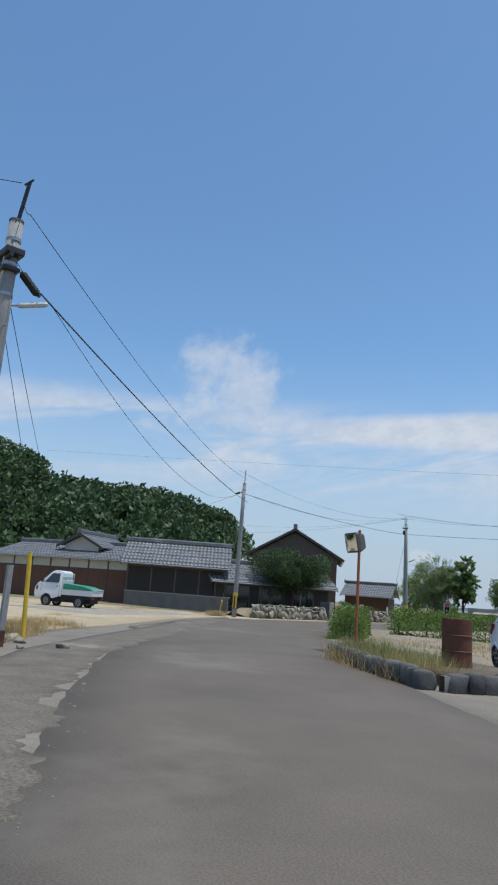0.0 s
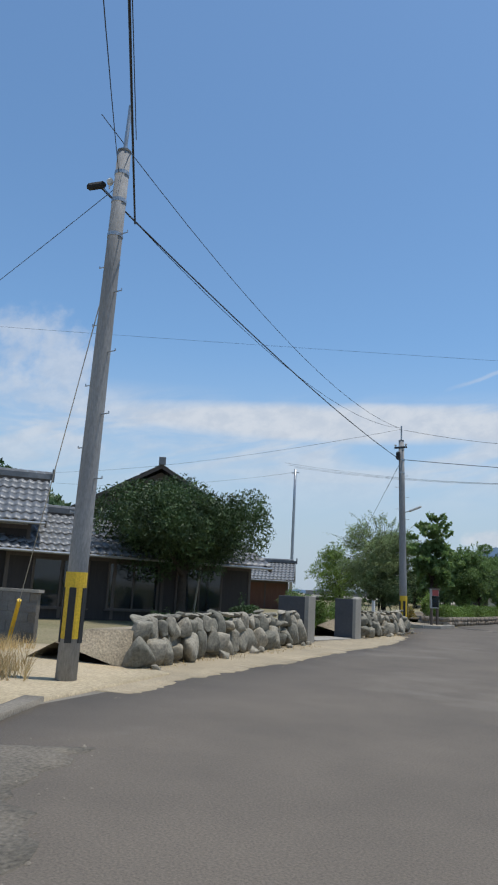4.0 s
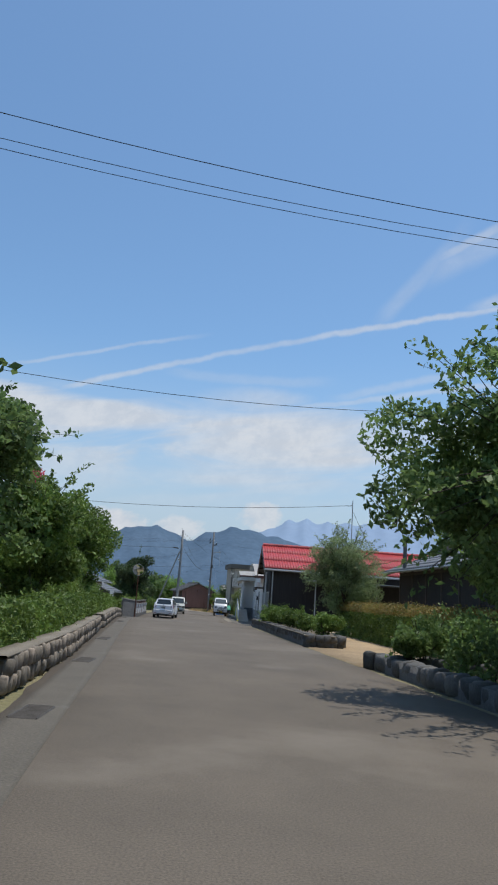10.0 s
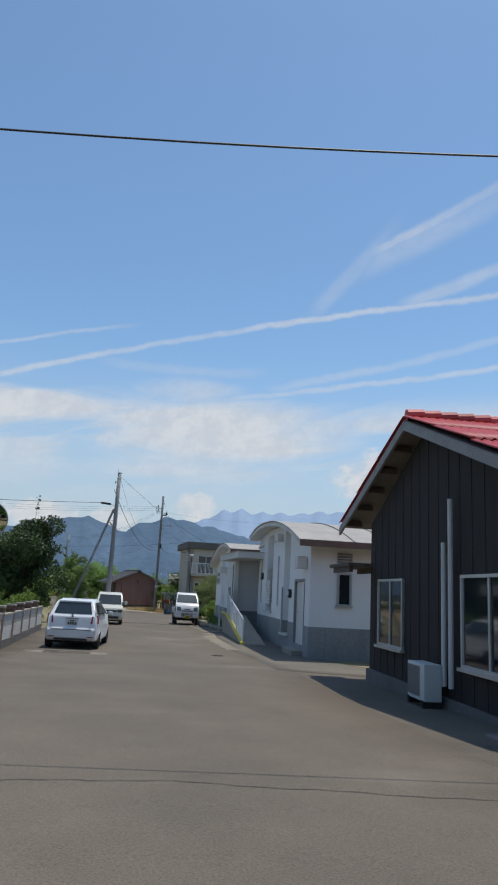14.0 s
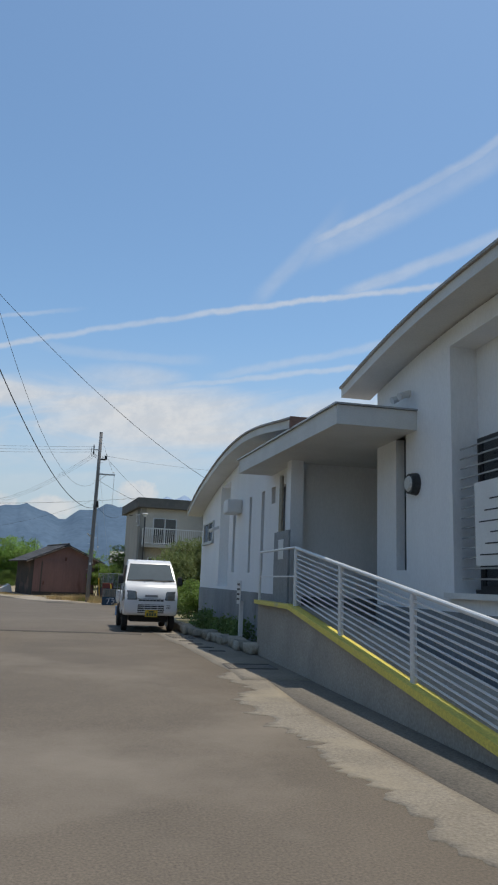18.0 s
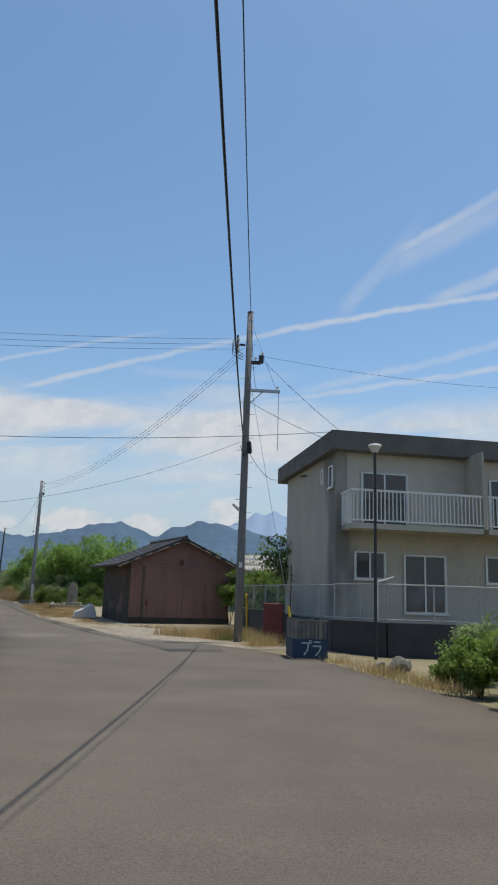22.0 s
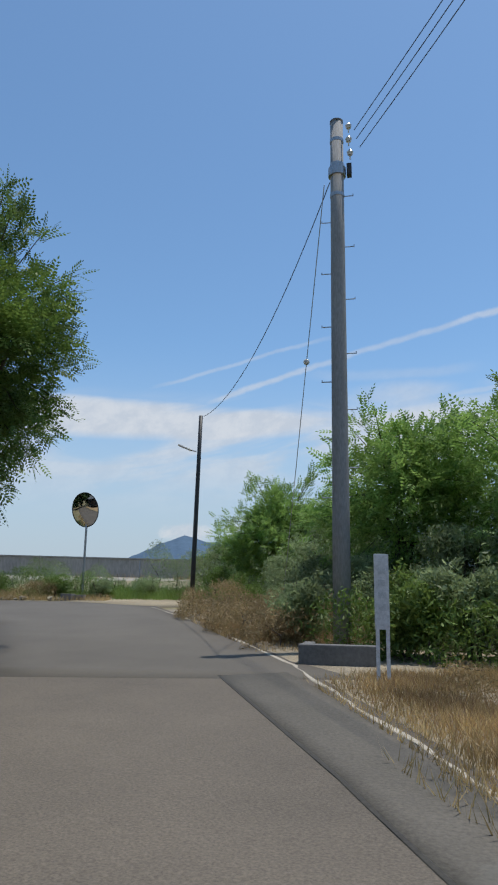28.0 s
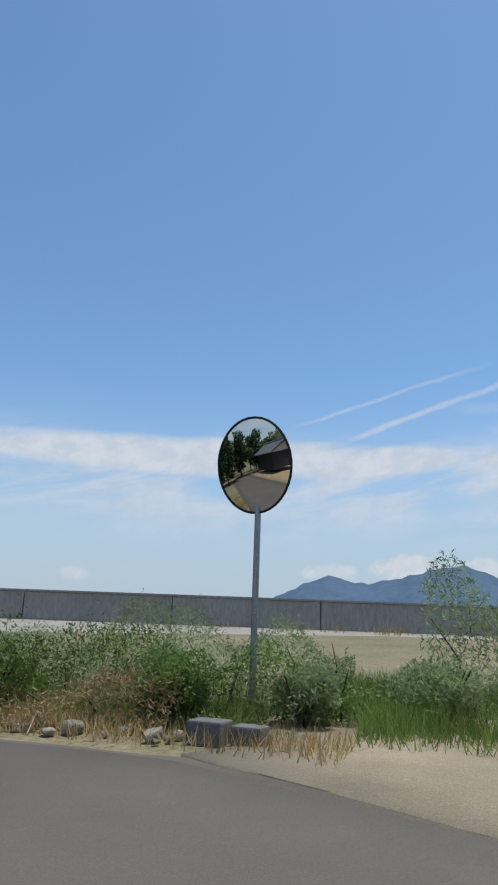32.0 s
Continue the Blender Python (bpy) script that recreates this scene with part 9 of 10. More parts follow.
def minivan(x, y, rz, label):
    """A boxy wagon; its front faces local -y at y = 0."""
    c = thing("boxy_minivan", x, y, None, rz, label, "car")

    def hw(zz, yy=0):
        return float(np.interp(zz, [0.2, 0.5, 1.0, 1.1, 1.62], [0.66, 0.735, 0.735, 0.72, 0.62])) - 0.08 * max(0, 0.25 - yy) / 0.25
    body = [(0.08, 0.24), (0.0, 0.34), (0.0, 0.62), (0.08, 0.86), (0.55, 1.0), (1.05, 1.56), (1.2, 1.64), (2.9, 1.66), (3.3, 1.6), (3.38, 1.0), (3.4, 0.3), (3.1, 0.24), (3.07, 0.45), (2.82, 0.58), (2.57, 0.45), (2.54, 0.24), (0.92, 0.24), (0.89, 0.45), (0.64, 0.58), (0.39, 0.45), (0.36, 0.24)]
    crease(part("body", shell(body, hw, 0.045), CARBEIGE, c))
    part("windscreen", quad_plate([(-0.62, 0.585, 1.055), (0.62, 0.585, 1.055), (0.55, 1.01, 1.53), (-0.55, 1.01, 1.53)], 0.015), CARGLASS, c)
    for s in (-1, 1):
        part("headlight", boxes((s * 0.42, -0.005, 0.64, s * 0.66, 0.06, 0.80), bevel=0.02), LAMPGLASS, c)
        for a, b in ((0.85, 1.75), (1.83, 2.6), (2.68, 3.2)):
            pts = [(s * (hw(1.1, 1) + 0.001), a, 1.08), (s * (hw(1.1, 1) + 0.001), b, 1.08), (s * (hw(1.52, 1) + 0.004), b, 1.52), (s * (hw(1.52, 1) + 0.004), max(a, 1.15), 1.52)]
            part("side_window", quad_plate(pts if s > 0 else pts[::-1], 0.01), CARGLASS, c)
        m = part("mirror_arm", rods([((s * 0.72, 0.8, 1.06), (s * 0.8, 0.8, 1.1), 0.02)]), TRIM, c)
        part("mirror", boxes((s * 0.78, 0.74, 1.03, s * 0.94, 0.86, 1.22), bevel=0.03), CARBEIGE, m)
        part("tail_lamp", boxes((s * 0.62, 3.36, 0.8, s * 0.72, 3.41, 1.3)), REDLAMP, c)
        wheel(c, s * 0.72, 0.64, 0.27)
        wheel(c, s * 0.72, 2.82, 0.27)
    part("grille", boxes((-0.38, -0.01, 0.66, 0.38, 0.03, 0.76), (-0.5, -0.01, 0.32, 0.5, 0.02, 0.44)), TRIM, c)
    part("underside", boxes((-0.6, 0.3, 0.17, 0.6, 3.2, 0.3)), UNDER, c)
    plate(c, 0.0, -0.012, 0.52, -1, PLATEYELLOW, PLATEINK)
    return c


minivan(-40.5, 137.6, 4.0, "pale beige boxy minivan parked before the concrete pole")
hatch(-9.6, 17.2, -130, "white compact car parked on the dry field")
# ---------------------------------------------------------------- smaller things
BLUEBOARD = mat("dark_blue_board", (0.02, 0.05, 0.085), (0.03, 0.06, 0.10), 0.7, scale=3, fine=30, bump=0.15, wear=(0.08, 0.09, 0.1), wear_at=0.66)
BLUEPLASTIC = mat("blue_plastic_crate", (0.06, 0.24, 0.50), (0.05, 0.19, 0.42), 0.5, scale=4, fine=30, bump=0.05)
SLATWOOD = mat("pale_slat_wood", (0.20, 0.19, 0.17), (0.14, 0.13, 0.115), 0.85, scale=3, fine=30, bump=0.3, stretch=(1, 1, 4), per="object")
REDTANK = mat("rusty_red_paint", (0.22, 0.055, 0.045), (0.16, 0.045, 0.04), 0.75, scale=3, fine=30, bump=0.15, wear=(0.11, 0.05, 0.035), wear_at=0.6)
SHEETWHITE = mat("white_sheet", (0.66, 0.65, 0.64), (0.56, 0.55, 0.55), 0.6, scale=1.5, fine=25, bump=0.15)
MIRROR = mat("mirror_face", (0.66, 0.66, 0.65), (0.60, 0.60, 0.59), 0.02, 1.0, scale=2, fine=30, bump=0.0, amount=0.02)
CHALK = mat("white_lettering", (0.6, 0.62, 0.64), (0.5, 0.52, 0.55), 0.8, scale=8, fine=40, bump=0)


def dome(radius, bulge, seg=36, rings=8):
    """A shallow dome facing -y, centred at the origin."""
    bm = bmesh.new()
    top = bm.verts.new((0, -bulge, 0))
    prev = None
    for r in range(1, rings + 1):
        f = r / rings
        ring = [bm.verts.new((math.cos(a) * radius * f, -bulge * (1 - f * f), math.sin(a) * radius * f)) for a in (2 * math.pi * k / seg for k in range(seg))]
        for k in range(seg):
            if prev is None:
                bm.faces.new((top, ring[k], ring[(k + 1) % seg]))
            else:
                bm.faces.new((prev[k], ring[k], ring[(k + 1) % seg], prev[(k + 1) % seg]))
        prev = ring
    return bm


def round_mirror(x, y, zc, rz, radius, label, post_m, rim_m, post_r=0.038, tilt=11):
    e = thing("traffic_mirror", x, y, None, rz, label, "traffic mirror")
    h = zc - H(y)
    part("post", rods([((0, 0.09, -0.1), (0, 0.09, h + radius * 0.5), post_r)], 12), post_m, e)
    m = part("mirror", dome(radius, radius * 0.08), MIRROR, e, "convex mirror face", smooth=True)
    at = pose(0, -0.02, h, tilt, 0, 0)
    m.matrix_local = at
    bm = bmesh.new()
    tube(bm, [(math.cos(a) * (radius + 0.008), 0, math.sin(a) * (radius + 0.008)) for a in (2 * math.pi * k / 36 for k in range(37))], [0.015] * 37, 6)
    r = part("rim", bm, rim_m, e)
    r.matrix_local = at
    r = part("back_shell", rods([((0, 0.005, 0), (0, 0.05, 0), radius, radius * 0.7)], 36), rim_m, e)
    r.matrix_local = at
    part("bracket", rods([((0, 0.09, h - 0.1), (0, 0.02, h - 0.1), 0.015), ((0, 0.09, h + 0.15), (0, 0.02, h + 0.15), 0.015)]), STEEL, e)
    return e


round_mirror(-60.06, 211.6, 2.85, -19, 0.56, "round convex traffic mirror on a grey post", STEEL, RUBBER)
round_mirror(-42.25, 116.6, 2.75, -12, 0.4, "round traffic mirror on a rusty post by the wall", RUST, STEEL)
om = thing("road_mirror", -12.65, 14.4, None, -20, "rectangular road mirror on a faded orange post", "traffic mirror")
part("post", rods([((0, 0.06, -0.1), (0, 0.06, 3.22), 0.038)], 12), ORANGE, om)
f = part("mirror_frame", loft([[(-0.28 + u * wx, y_, 2.89 + v * wz) for u, v in ((-1, -0.8), (-0.85, -1), (0.85, -1), (1, -0.8), (1, 0.8), (0.85, 1), (-0.85, 1), (-1, 0.8))] for y_, wx, wz in ((-0.03, 0.34, 0.27), (0.05, 0.34, 0.27), (0.26, 0.24, 0.19))]), mat("grey_mirror_case", (0.13, 0.13, 0.13), (0.09, 0.09, 0.09), 0.7, scale=5, fine=40), om, "deep grey mirror case")
bm = bmesh.new()
bmesh.ops.create_grid(bm, x_segments=10, y_segments=8, size=0.5)
for v in bm.verts:
    x_, y_ = v.co.x, v.co.y
    v.co = (-0.28 + x_ * 0.58, -0.036 - 0.03 * (1 - 4 * x_ * x_) * (1 - 4 * y_ * y_), 2.89 + y_ * 0.44)
part("mirror", bm, MIRROR, f, smooth=True)
f.matrix_local = Matrix.Translation((0, 0, 2.89)) @ Matrix.Rotation(radians(12), 4, "X") @ Matrix.Translation((0, 0, -2.89))
part("bracket", boxes((-0.05, 0.02, 2.75, 0.05, 0.1, 2.82), (-0.05, 0.02, 2.98, 0.05, 0.1, 3.05)), ORANGE, om)

yp = thing("yellow_post", -14.9, 6.4, label="leaning yellow-painted steel post in dry grass", category="post")
part("tube", rods([((0, 0, -0.1), (-0.1, -0.05, 1.87), 0.05)], 12), YELLOW, yp)
part("cap", rods([((-0.1, -0.05, 1.872), (-0.1, -0.05, 1.89), 0.052)], 12), YELLOW, yp)
gp = thing("grey_post", -13.75, 5.45, label="weathered grey post with rusty foot", category="post")
part("shaft", boxes((-0.055, -0.055, 0.3, 0.055, 0.055, 1.55), bevel=0.01), POLE, gp)
part("foot", boxes((-0.06, -0.06, -0.1, 0.06, 0.06, 0.298)), RUST, gp, "rusty foot")
dr = thing("rusty_drum", -8.3, 12.5, 0.2, label="rusty red-brown steel drum by the planter", category="drum")
bm = bmesh.new()
tube(bm, [(0, 0, z) for z in (0, 0.02, 0.3, 0.315, 0.33, 0.6, 0.615, 0.63, 0.9, 0.92)], [0.29, 0.3, 0.29, 0.305, 0.29, 0.29, 0.305, 0.29, 0.3, 0.285], 26)
part("shell", bm, RUST, dr)
part("ring", rods([((0, 0, 0.9), (0, 0, 0.935), 0.3)], 26), RUST, dr)
dr2 = thing("red_tank", -36.85, 175.2, None, -8, "rusty red oil tank standing by the mesh fence", "tank")
part("body", boxes((-0.36, -0.25, 0.14, 0.36, 0.25, 1.32), bevel=0.05), REDTANK, dr2)
part("rim", boxes((-0.37, -0.26, 1.24, 0.37, 0.26, 1.28)), REDTANK, dr2)
for sx in (-0.28, 0.28):
    for sy in (-0.18, 0.18):
        part("leg", boxes((sx - 0.03, sy - 0.03, -0.02, sx + 0.03, sy + 0.03, 0.139)), RUST, dr2)
tagged(part("rubble_slab", boxes((-37.5, 174.7, H(175) - 0.03, -36.3, 175.7, H(175) + 0.02), bevel=0.01), DARKCON, None), "broken concrete slab under the red tank", "slab")

# notice box on two posts
nb = thing("notice_box", -36.98, 54.1, 0.1, 72, "weathered notice box on two timber posts", "notice board")
for s in (-1, 1):
    part("post", boxes((s * 0.22 - 0.05, -0.05, -0.1, s * 0.22 + 0.05, 0.05, 1.05 if s < 0 else 1.0)), TIMBER, nb)
cab_ = part("case", boxes((-0.3, -0.06, 0.8, 0.3, 0.06, 1.75), bevel=0.01), ALU, nb)
part("glass", boxes((-0.26, -0.07, 0.86, 0.26, -0.062, 1.4)), DARKGLASS, cab_)
part("poster", boxes((-0.24, -0.07, 1.42, 0.24, -0.062, 1.7)), mat("faded_red_poster", (0.5, 0.12, 0.1), (0.42, 0.1, 0.09), 0.7, scale=5), cab_, "faded red sheet")
part("cap", boxes((-0.36, -0.14, 1.752, 0.36, 0.14, 1.79)), TIMBER, nb)
for x, y, rz in ((-27.4, 61.6, 5), (-27.0, 64.6, 8), (-27.6, 59.2, 5)):
    b = thing("park_bench", x, y, 0.17, rz, "pale concrete bench under the cherry trees", "bench", "park benches")
    part("seat", boxes((-0.75, -0.18, 0.36, 0.75, 0.18, 0.43), bevel=0.01), CONCRETE, b)
    for s in (-1, 1):
        part("leg", boxes((s * 0.5 - 0.06, -0.15, -0.02, s * 0.5 + 0.06, 0.15, 0.358)), CONCRETE, b)
for x, y, h in ((-29.55, 57.6, 1.15), (-36.6, 60, 0.0)):
    if h:
        st = thing("stake", x, y, 0.17, label="thin white stake in the planting bed", category="stake")
        part("rod", rods([((0, 0, -0.1), (0.03, 0, h), 0.02)]), WHITEPLASTIC, st)


# ---- drains and covers
DRAINSHADE = mat("drain_shadow", (0.05, 0.047, 0.042), (0.035, 0.033, 0.03), 0.9, scale=6)
GRATE = mat("grate_steel", (0.11, 0.10, 0.09), (0.07, 0.062, 0.055), 0.7, 0.3, scale=6, fine=40, bump=0.2)
def grate(corners, label="dark steel drain grate set in the road", bars=14):
    """A drain grate on four plan corners, bars across the long side."""
    c = [Vector((*p, H(p[1]) + 0.006)) for p in corners]
    o = sum(c, Vector()) / 4
    e = thing("drain_grate", o.x, o.y, o.z, 0, label, "drain grate", "drain grates")
    q = [v - o for v in c]
    bm = bmesh.new()
    for i in range(4):
        rod(bm, q[i], q[(i + 1) % 4], 0.016, None, 4)
    part("rim", bm, GRATE, e)
    for k in range(1, bars):
        f = k / bars
        bm = bmesh.new()
        rod(bm, q[0].lerp(q[1], f), q[3].lerp(q[2], f), 0.009, None, 4)
        part("bar", bm, GRATE, e)
    # A near-black flat face under the bars stands for the drain's inner shade.
    bm = bmesh.new()
    bm.faces.new([bm.verts.new(v - Vector((0, 0, 0.003))) for v in q])
    part("pit", bm, DRAINSHADE, e)
    return e


grate([(-35.6, 54.2), (-34.8, 53.7), (-34.4, 54.4), (-35.2, 54.9)])
grate([(-33.9, 53.3), (-33.1, 52.9), (-32.6, 53.5), (-33.4, 53.9)])
grate([(-32.3, 52.6), (-31.2, 52.1), (-30.9, 52.6), (-32.0, 53.1)])
strip("drain_strip", [(-35.9, 54.2), (-33.6, 53.05), (-29.6, 51.3)], [(-35.3, 55.0), (-33.1, 54.0), (-29.2, 52.2)], WORNCON, 0.004, label="worn concrete drain strip across the road", category="drain")
strip("left_gutter", [(-36.9, 57), (-37.15, 63.6), (-38.1, 72.6), (-38.75, 79.2), (-39.75, 88.3), (-41.1, 101.7), (-41.95, 109)], [(-36.35, 57), (-36.6, 63.6), (-37.55, 72.6), (-38.2, 79.2), (-39.2, 88.3), (-40.55, 101.7), (-41.4, 109)], GUTTER, 0.004, label="concrete gutter lids along the planter", category="gutter")
for y in (66.6, 72.3, 78, 84, 95.1, 100):
    x = float(np.interp(y, [57, 63.6, 72.6, 79.2, 88.3, 101.7], [-36.6, -36.85, -37.8, -38.45, -39.45, -40.8]))
    grate([(x + 0.02, y), (x + 0.02, y + 0.75), (x - 0.26, y + 0.75), (x - 0.26, y)], "steel gutter grate along the planter", 12)
grate([(-41.2, 120.2), (-39.9, 120.2), (-39.9, 120.7), (-41.2, 120.7)], bars=24)
strip("grate_slab", [(-41.8, 120.1), (-39.4, 120.1)], [(-41.8, 120.8), (-39.4, 120.8)], WORNCON, 0.003, label="concrete slab round the drain grate", category="drain", step=0.4)
grate([(-35.55, 133.7), (-34.8, 133.7), (-34.8, 134.3), (-35.55, 134.3)])
grate([(-35.75, 139.8), (-35.25, 139.8), (-35.35, 140.9), (-35.85, 140.9)], bars=6)
for k in range(4):
    grate([(-35.72 + k * 0.1, 138.9 - k * 0.8), (-35.42 + k * 0.1, 138.9 - k * 0.8), (-35.42 + k * 0.1, 138.98 - k * 0.8), (-35.72 + k * 0.1, 138.98 - k * 0.8)], "narrow drain slot in the gutter slab", 3)
grate([(-42.8, 141.33), (-36.45, 140.78), (-36.45, 140.96), (-42.8, 141.51)], "long steel grating across the road", 90)
grate([(-40.38, 168.75), (-39.65, 169.12), (-39.86, 169.62), (-40.58, 169.35)], bars=16)
strip("cross_drain", [(-43, 141.27), (-36.4, 140.70)], [(-43, 141.59), (-36.4, 141.04)], WORNCON, 0.003, label="narrow drain line across the road", category="drain")
mh = thing("manhole_cover", -36.05, 121.47, label="round cast iron manhole cover in the road", category="manhole cover")
mh.scale = (0.6, 0.6, 1.0)
bm = rods([((0, 0, -0.02), (0, 0, 0.008), 0.32)], 28)
part("lid", bm, BLACKMETAL, mh)
bm = bmesh.new()
for r in (0.1, 0.2, 0.28):
    for k in range(24):
        a, b = 2 * math.pi * k / 24, 2 * math.pi * (k + 0.6) / 24
        rod(bm, (math.cos(a) * r, math.sin(a) * r, 0.009), (math.cos(b) * r, math.sin(b) * r, 0.009), 0.006, None, 4)
part("pattern", bm, RUST, mh)
TAR = mat("tar", (0.022, 0.021, 0.02), (0.03, 0.029, 0.027), 0.7, scale=4, fine=40, bump=0.1)


def seam(pts, wd, label="dark tar seam across the asphalt"):
    pts = [along(pts, k / 60) for k in range(61)]
    L, R = [], []
    for k, (x, y, a) in enumerate(pts):
        j = 0.02 * math.sin(k * 0.7) + 0.012 * math.sin(k * 2.1)
        w_ = wd * (0.7 + 0.5 * abs(math.sin(k * 2.2)))
        L.append((x - math.sin(a) * (j + w_), y + math.cos(a) * (j + w_)))
        R.append((x - math.sin(a) * (j - w_), y + math.cos(a) * (j - w_)))
    v = [(*p, H(p[1]) + 0.005) for pr in zip(L, R) for p in pr]
    f = [(2 * k, 2 * k + 1, 2 * k + 3, 2 * k + 2) for k in range(60)]
    tagged(link("tar_seam", np_mesh("tar_seam", v, [q[::-1] for q in f]), TAR), label, "road seam", "tar seams")


grate([(-44.31, 179.07), (-43.86, 178.22), (-43.54, 178.27), (-43.95, 179.2)], bars=6)
grate([(-46.2, 183.9), (-45.5, 182.9), (-45.8, 182.7), (-46.5, 183.7)], bars=12)
seam([(-42.5, 104.2), (-38, 104.6), (-35, 104.1)], 0.006)
seam([(-17.2, 11.9), (-16.4, 12.6), (-15.0, 13.1)], 0.003, "thin crack in the asphalt")
seam([(-35.2, 46.6), (-33, 48), (-30, 48.2)], 0.006)

# ---- sand creeping over the road's edge by the gate
GATE_EDGE = [(-30.2, 25.6), (-30.8, 27.5), (-31.15, 30.1), (-31.4, 31.6), (-31.8, 33.5), (-32.1, 35.6), (-32.5, 38.25), (-32.75, 39.4), (-33.8, 43.0)]
def fringe(name, line, deep, material, label, spread=1.0):
    """A thin sheet beside the road whose edge on the asphalt is broken and uneven."""
    L, R = [], []
    for j in range(420):
        x, y, h_ = along(line, j / 419)
        q = spread * (0.22 * noise.noise((x * 1.1, y * 1.1, 3.0)) + 0.12 * noise.noise((x * 4.5, y * 4.5, 1.0)) + 0.05 * noise.noise((x * 14, y * 14, 0.0))) - 0.02
        L.append((x - math.sin(h_) * deep, y + math.cos(h_) * deep))
        R.append((x - math.sin(h_) * q, y + math.cos(h_) * q))
    strip(name, L, R, material, 0.005, label=label, category="road edge", step=0.06)


fringe("sand_fringe", GATE_EDGE, 1.75, VERGESAND, "sand and grit creeping over the road's edge")
fringe("dust_patch", [(-35.62, 124), (-35.75, 127), (-35.9, 130), (-35.75, 133.5)], -0.55, WORNCON, "pale dusty patch on the road beside the ramp", 1.8)
LOT_EDGE = [(-4.0, 1.75), (-5.9, 2.75), (-8.1, 3.95), (-12.4, 6.9), (-15.2, 9.6), (-17.3, 11.7), (-18.5, 12.9), (-20.2, 14.6), (-22.6, 16.9), (-26.6, 20.9), (-28.6, 23.2)]
fringe("crumbled_edge", LOT_EDGE, 1.5, mat("crumbled_asphalt", (0.185, 0.158, 0.122), (0.115, 0.1, 0.078), 0.95, scale=1.6, fine=30, bump=0.8, depth=0.02, amount=0.5, wear=(0.30, 0.255, 0.185), wear_at=0.6), "crumbled worn asphalt along the road's edge", 1.3)
pebbles("edge_crumbs", [(*along(LOT_EDGE, k / 40)[:2], 0.45, 20) for k in range(41)], 0.008, WORNCON, "crumbs of asphalt along the broken edge")
pebbles("edge_grit", [(*along(GATE_EDGE, k / 40)[:2], 0.5, 14) for k in range(41)], 0.005, DIRT, "loose grit along the road's broken edge")

# ---- crates, bins and cage by the flats
NETBLACK = mat("black_netting", (0.03, 0.032, 0.03), (0.05, 0.05, 0.048), 0.8, scale=5, fine=60, bump=0.2)
cg = thing("covered_cage", -35.75, 155.95, None, 4, "wire cage with dark netting under a green net", "cage")
for x_ in (-0.68, 0.68):
    for y_ in (-0.5, 0.5):
        part("post", rods([((x_, y_, -0.05), (x_, y_, 0.82 if y_ < 0 else 1.12), 0.02)]), STEEL, cg)
    part("lid_bar", rods([((x_, -0.52, 0.83), (x_, 0.52, 1.13), 0.018)]), STEEL, cg)
for y_, z_ in ((-0.5, 0.82), (0.5, 1.12), (-0.5, 0.1)):
    part("frame_bar", rods([((-0.68, y_, z_), (0.68, y_, z_), 0.015)]), STEEL, cg)
part("front_net", boxes((-0.66, -0.49, 0.04, 0.66, -0.475, 0.80)), NETBLACK, cg, "dark netting panel")
for x_ in (-0.672, 0.66):
    bm = bmesh.new()
    prism(bm, [(-0.47, 0.04), (0.48, 0.04), (0.48, 1.08), (-0.47, 0.79)], 0, x_, x_ + 0.012)
    part("side_net", bm, NETBLACK, cg, "dark netting panel")
part("back_board", boxes((-0.66, 0.47, 0.04, 0.66, 0.49, 1.1)), NETBLACK, cg)
part("lid_board", boxes((-0.70, -0.5, 0.0, -0.1, 0.56, 0.02)), NETBLACK, cg, "dark lid panel").matrix_local = pose(0, 0.03, 0.97, 15.8, 0, 0)
bm = bmesh.new()
cols_, rows_n = 14, 12
gv_ = [[bm.verts.new((-0.42 + 1.16 * i / cols_, -0.66 + 1.25 * j / rows_n, (0.995 + 0.3 * (-0.66 + 1.25 * j / rows_n) + 0.02 * math.sin(i * 1.3) * math.sin(j * 0.9)) if j > 1 else 0.74 - 0.1 * (1 - j) + 0.03 * math.sin(i * 1.7))) for i in range(cols_ + 1)] for j in range(rows_n + 1)]
for j in range(rows_n):
    for i in range(cols_):
        bm.faces.new((gv_[j][i], gv_[j][i + 1], gv_[j + 1][i + 1], gv_[j + 1][i]))
nt_ = part("netting", bm, TARP, cg, "green net drawn over the lid", smooth=True)
nt_.modifiers.new("thick", "SOLIDIFY").thickness = 0.012
part("rusty_sheet", boxes((-0.9, -0.62, -0.02, -0.72, -0.58, 0.62)), RUST, cg, "rusty sheet leaning at the corner")


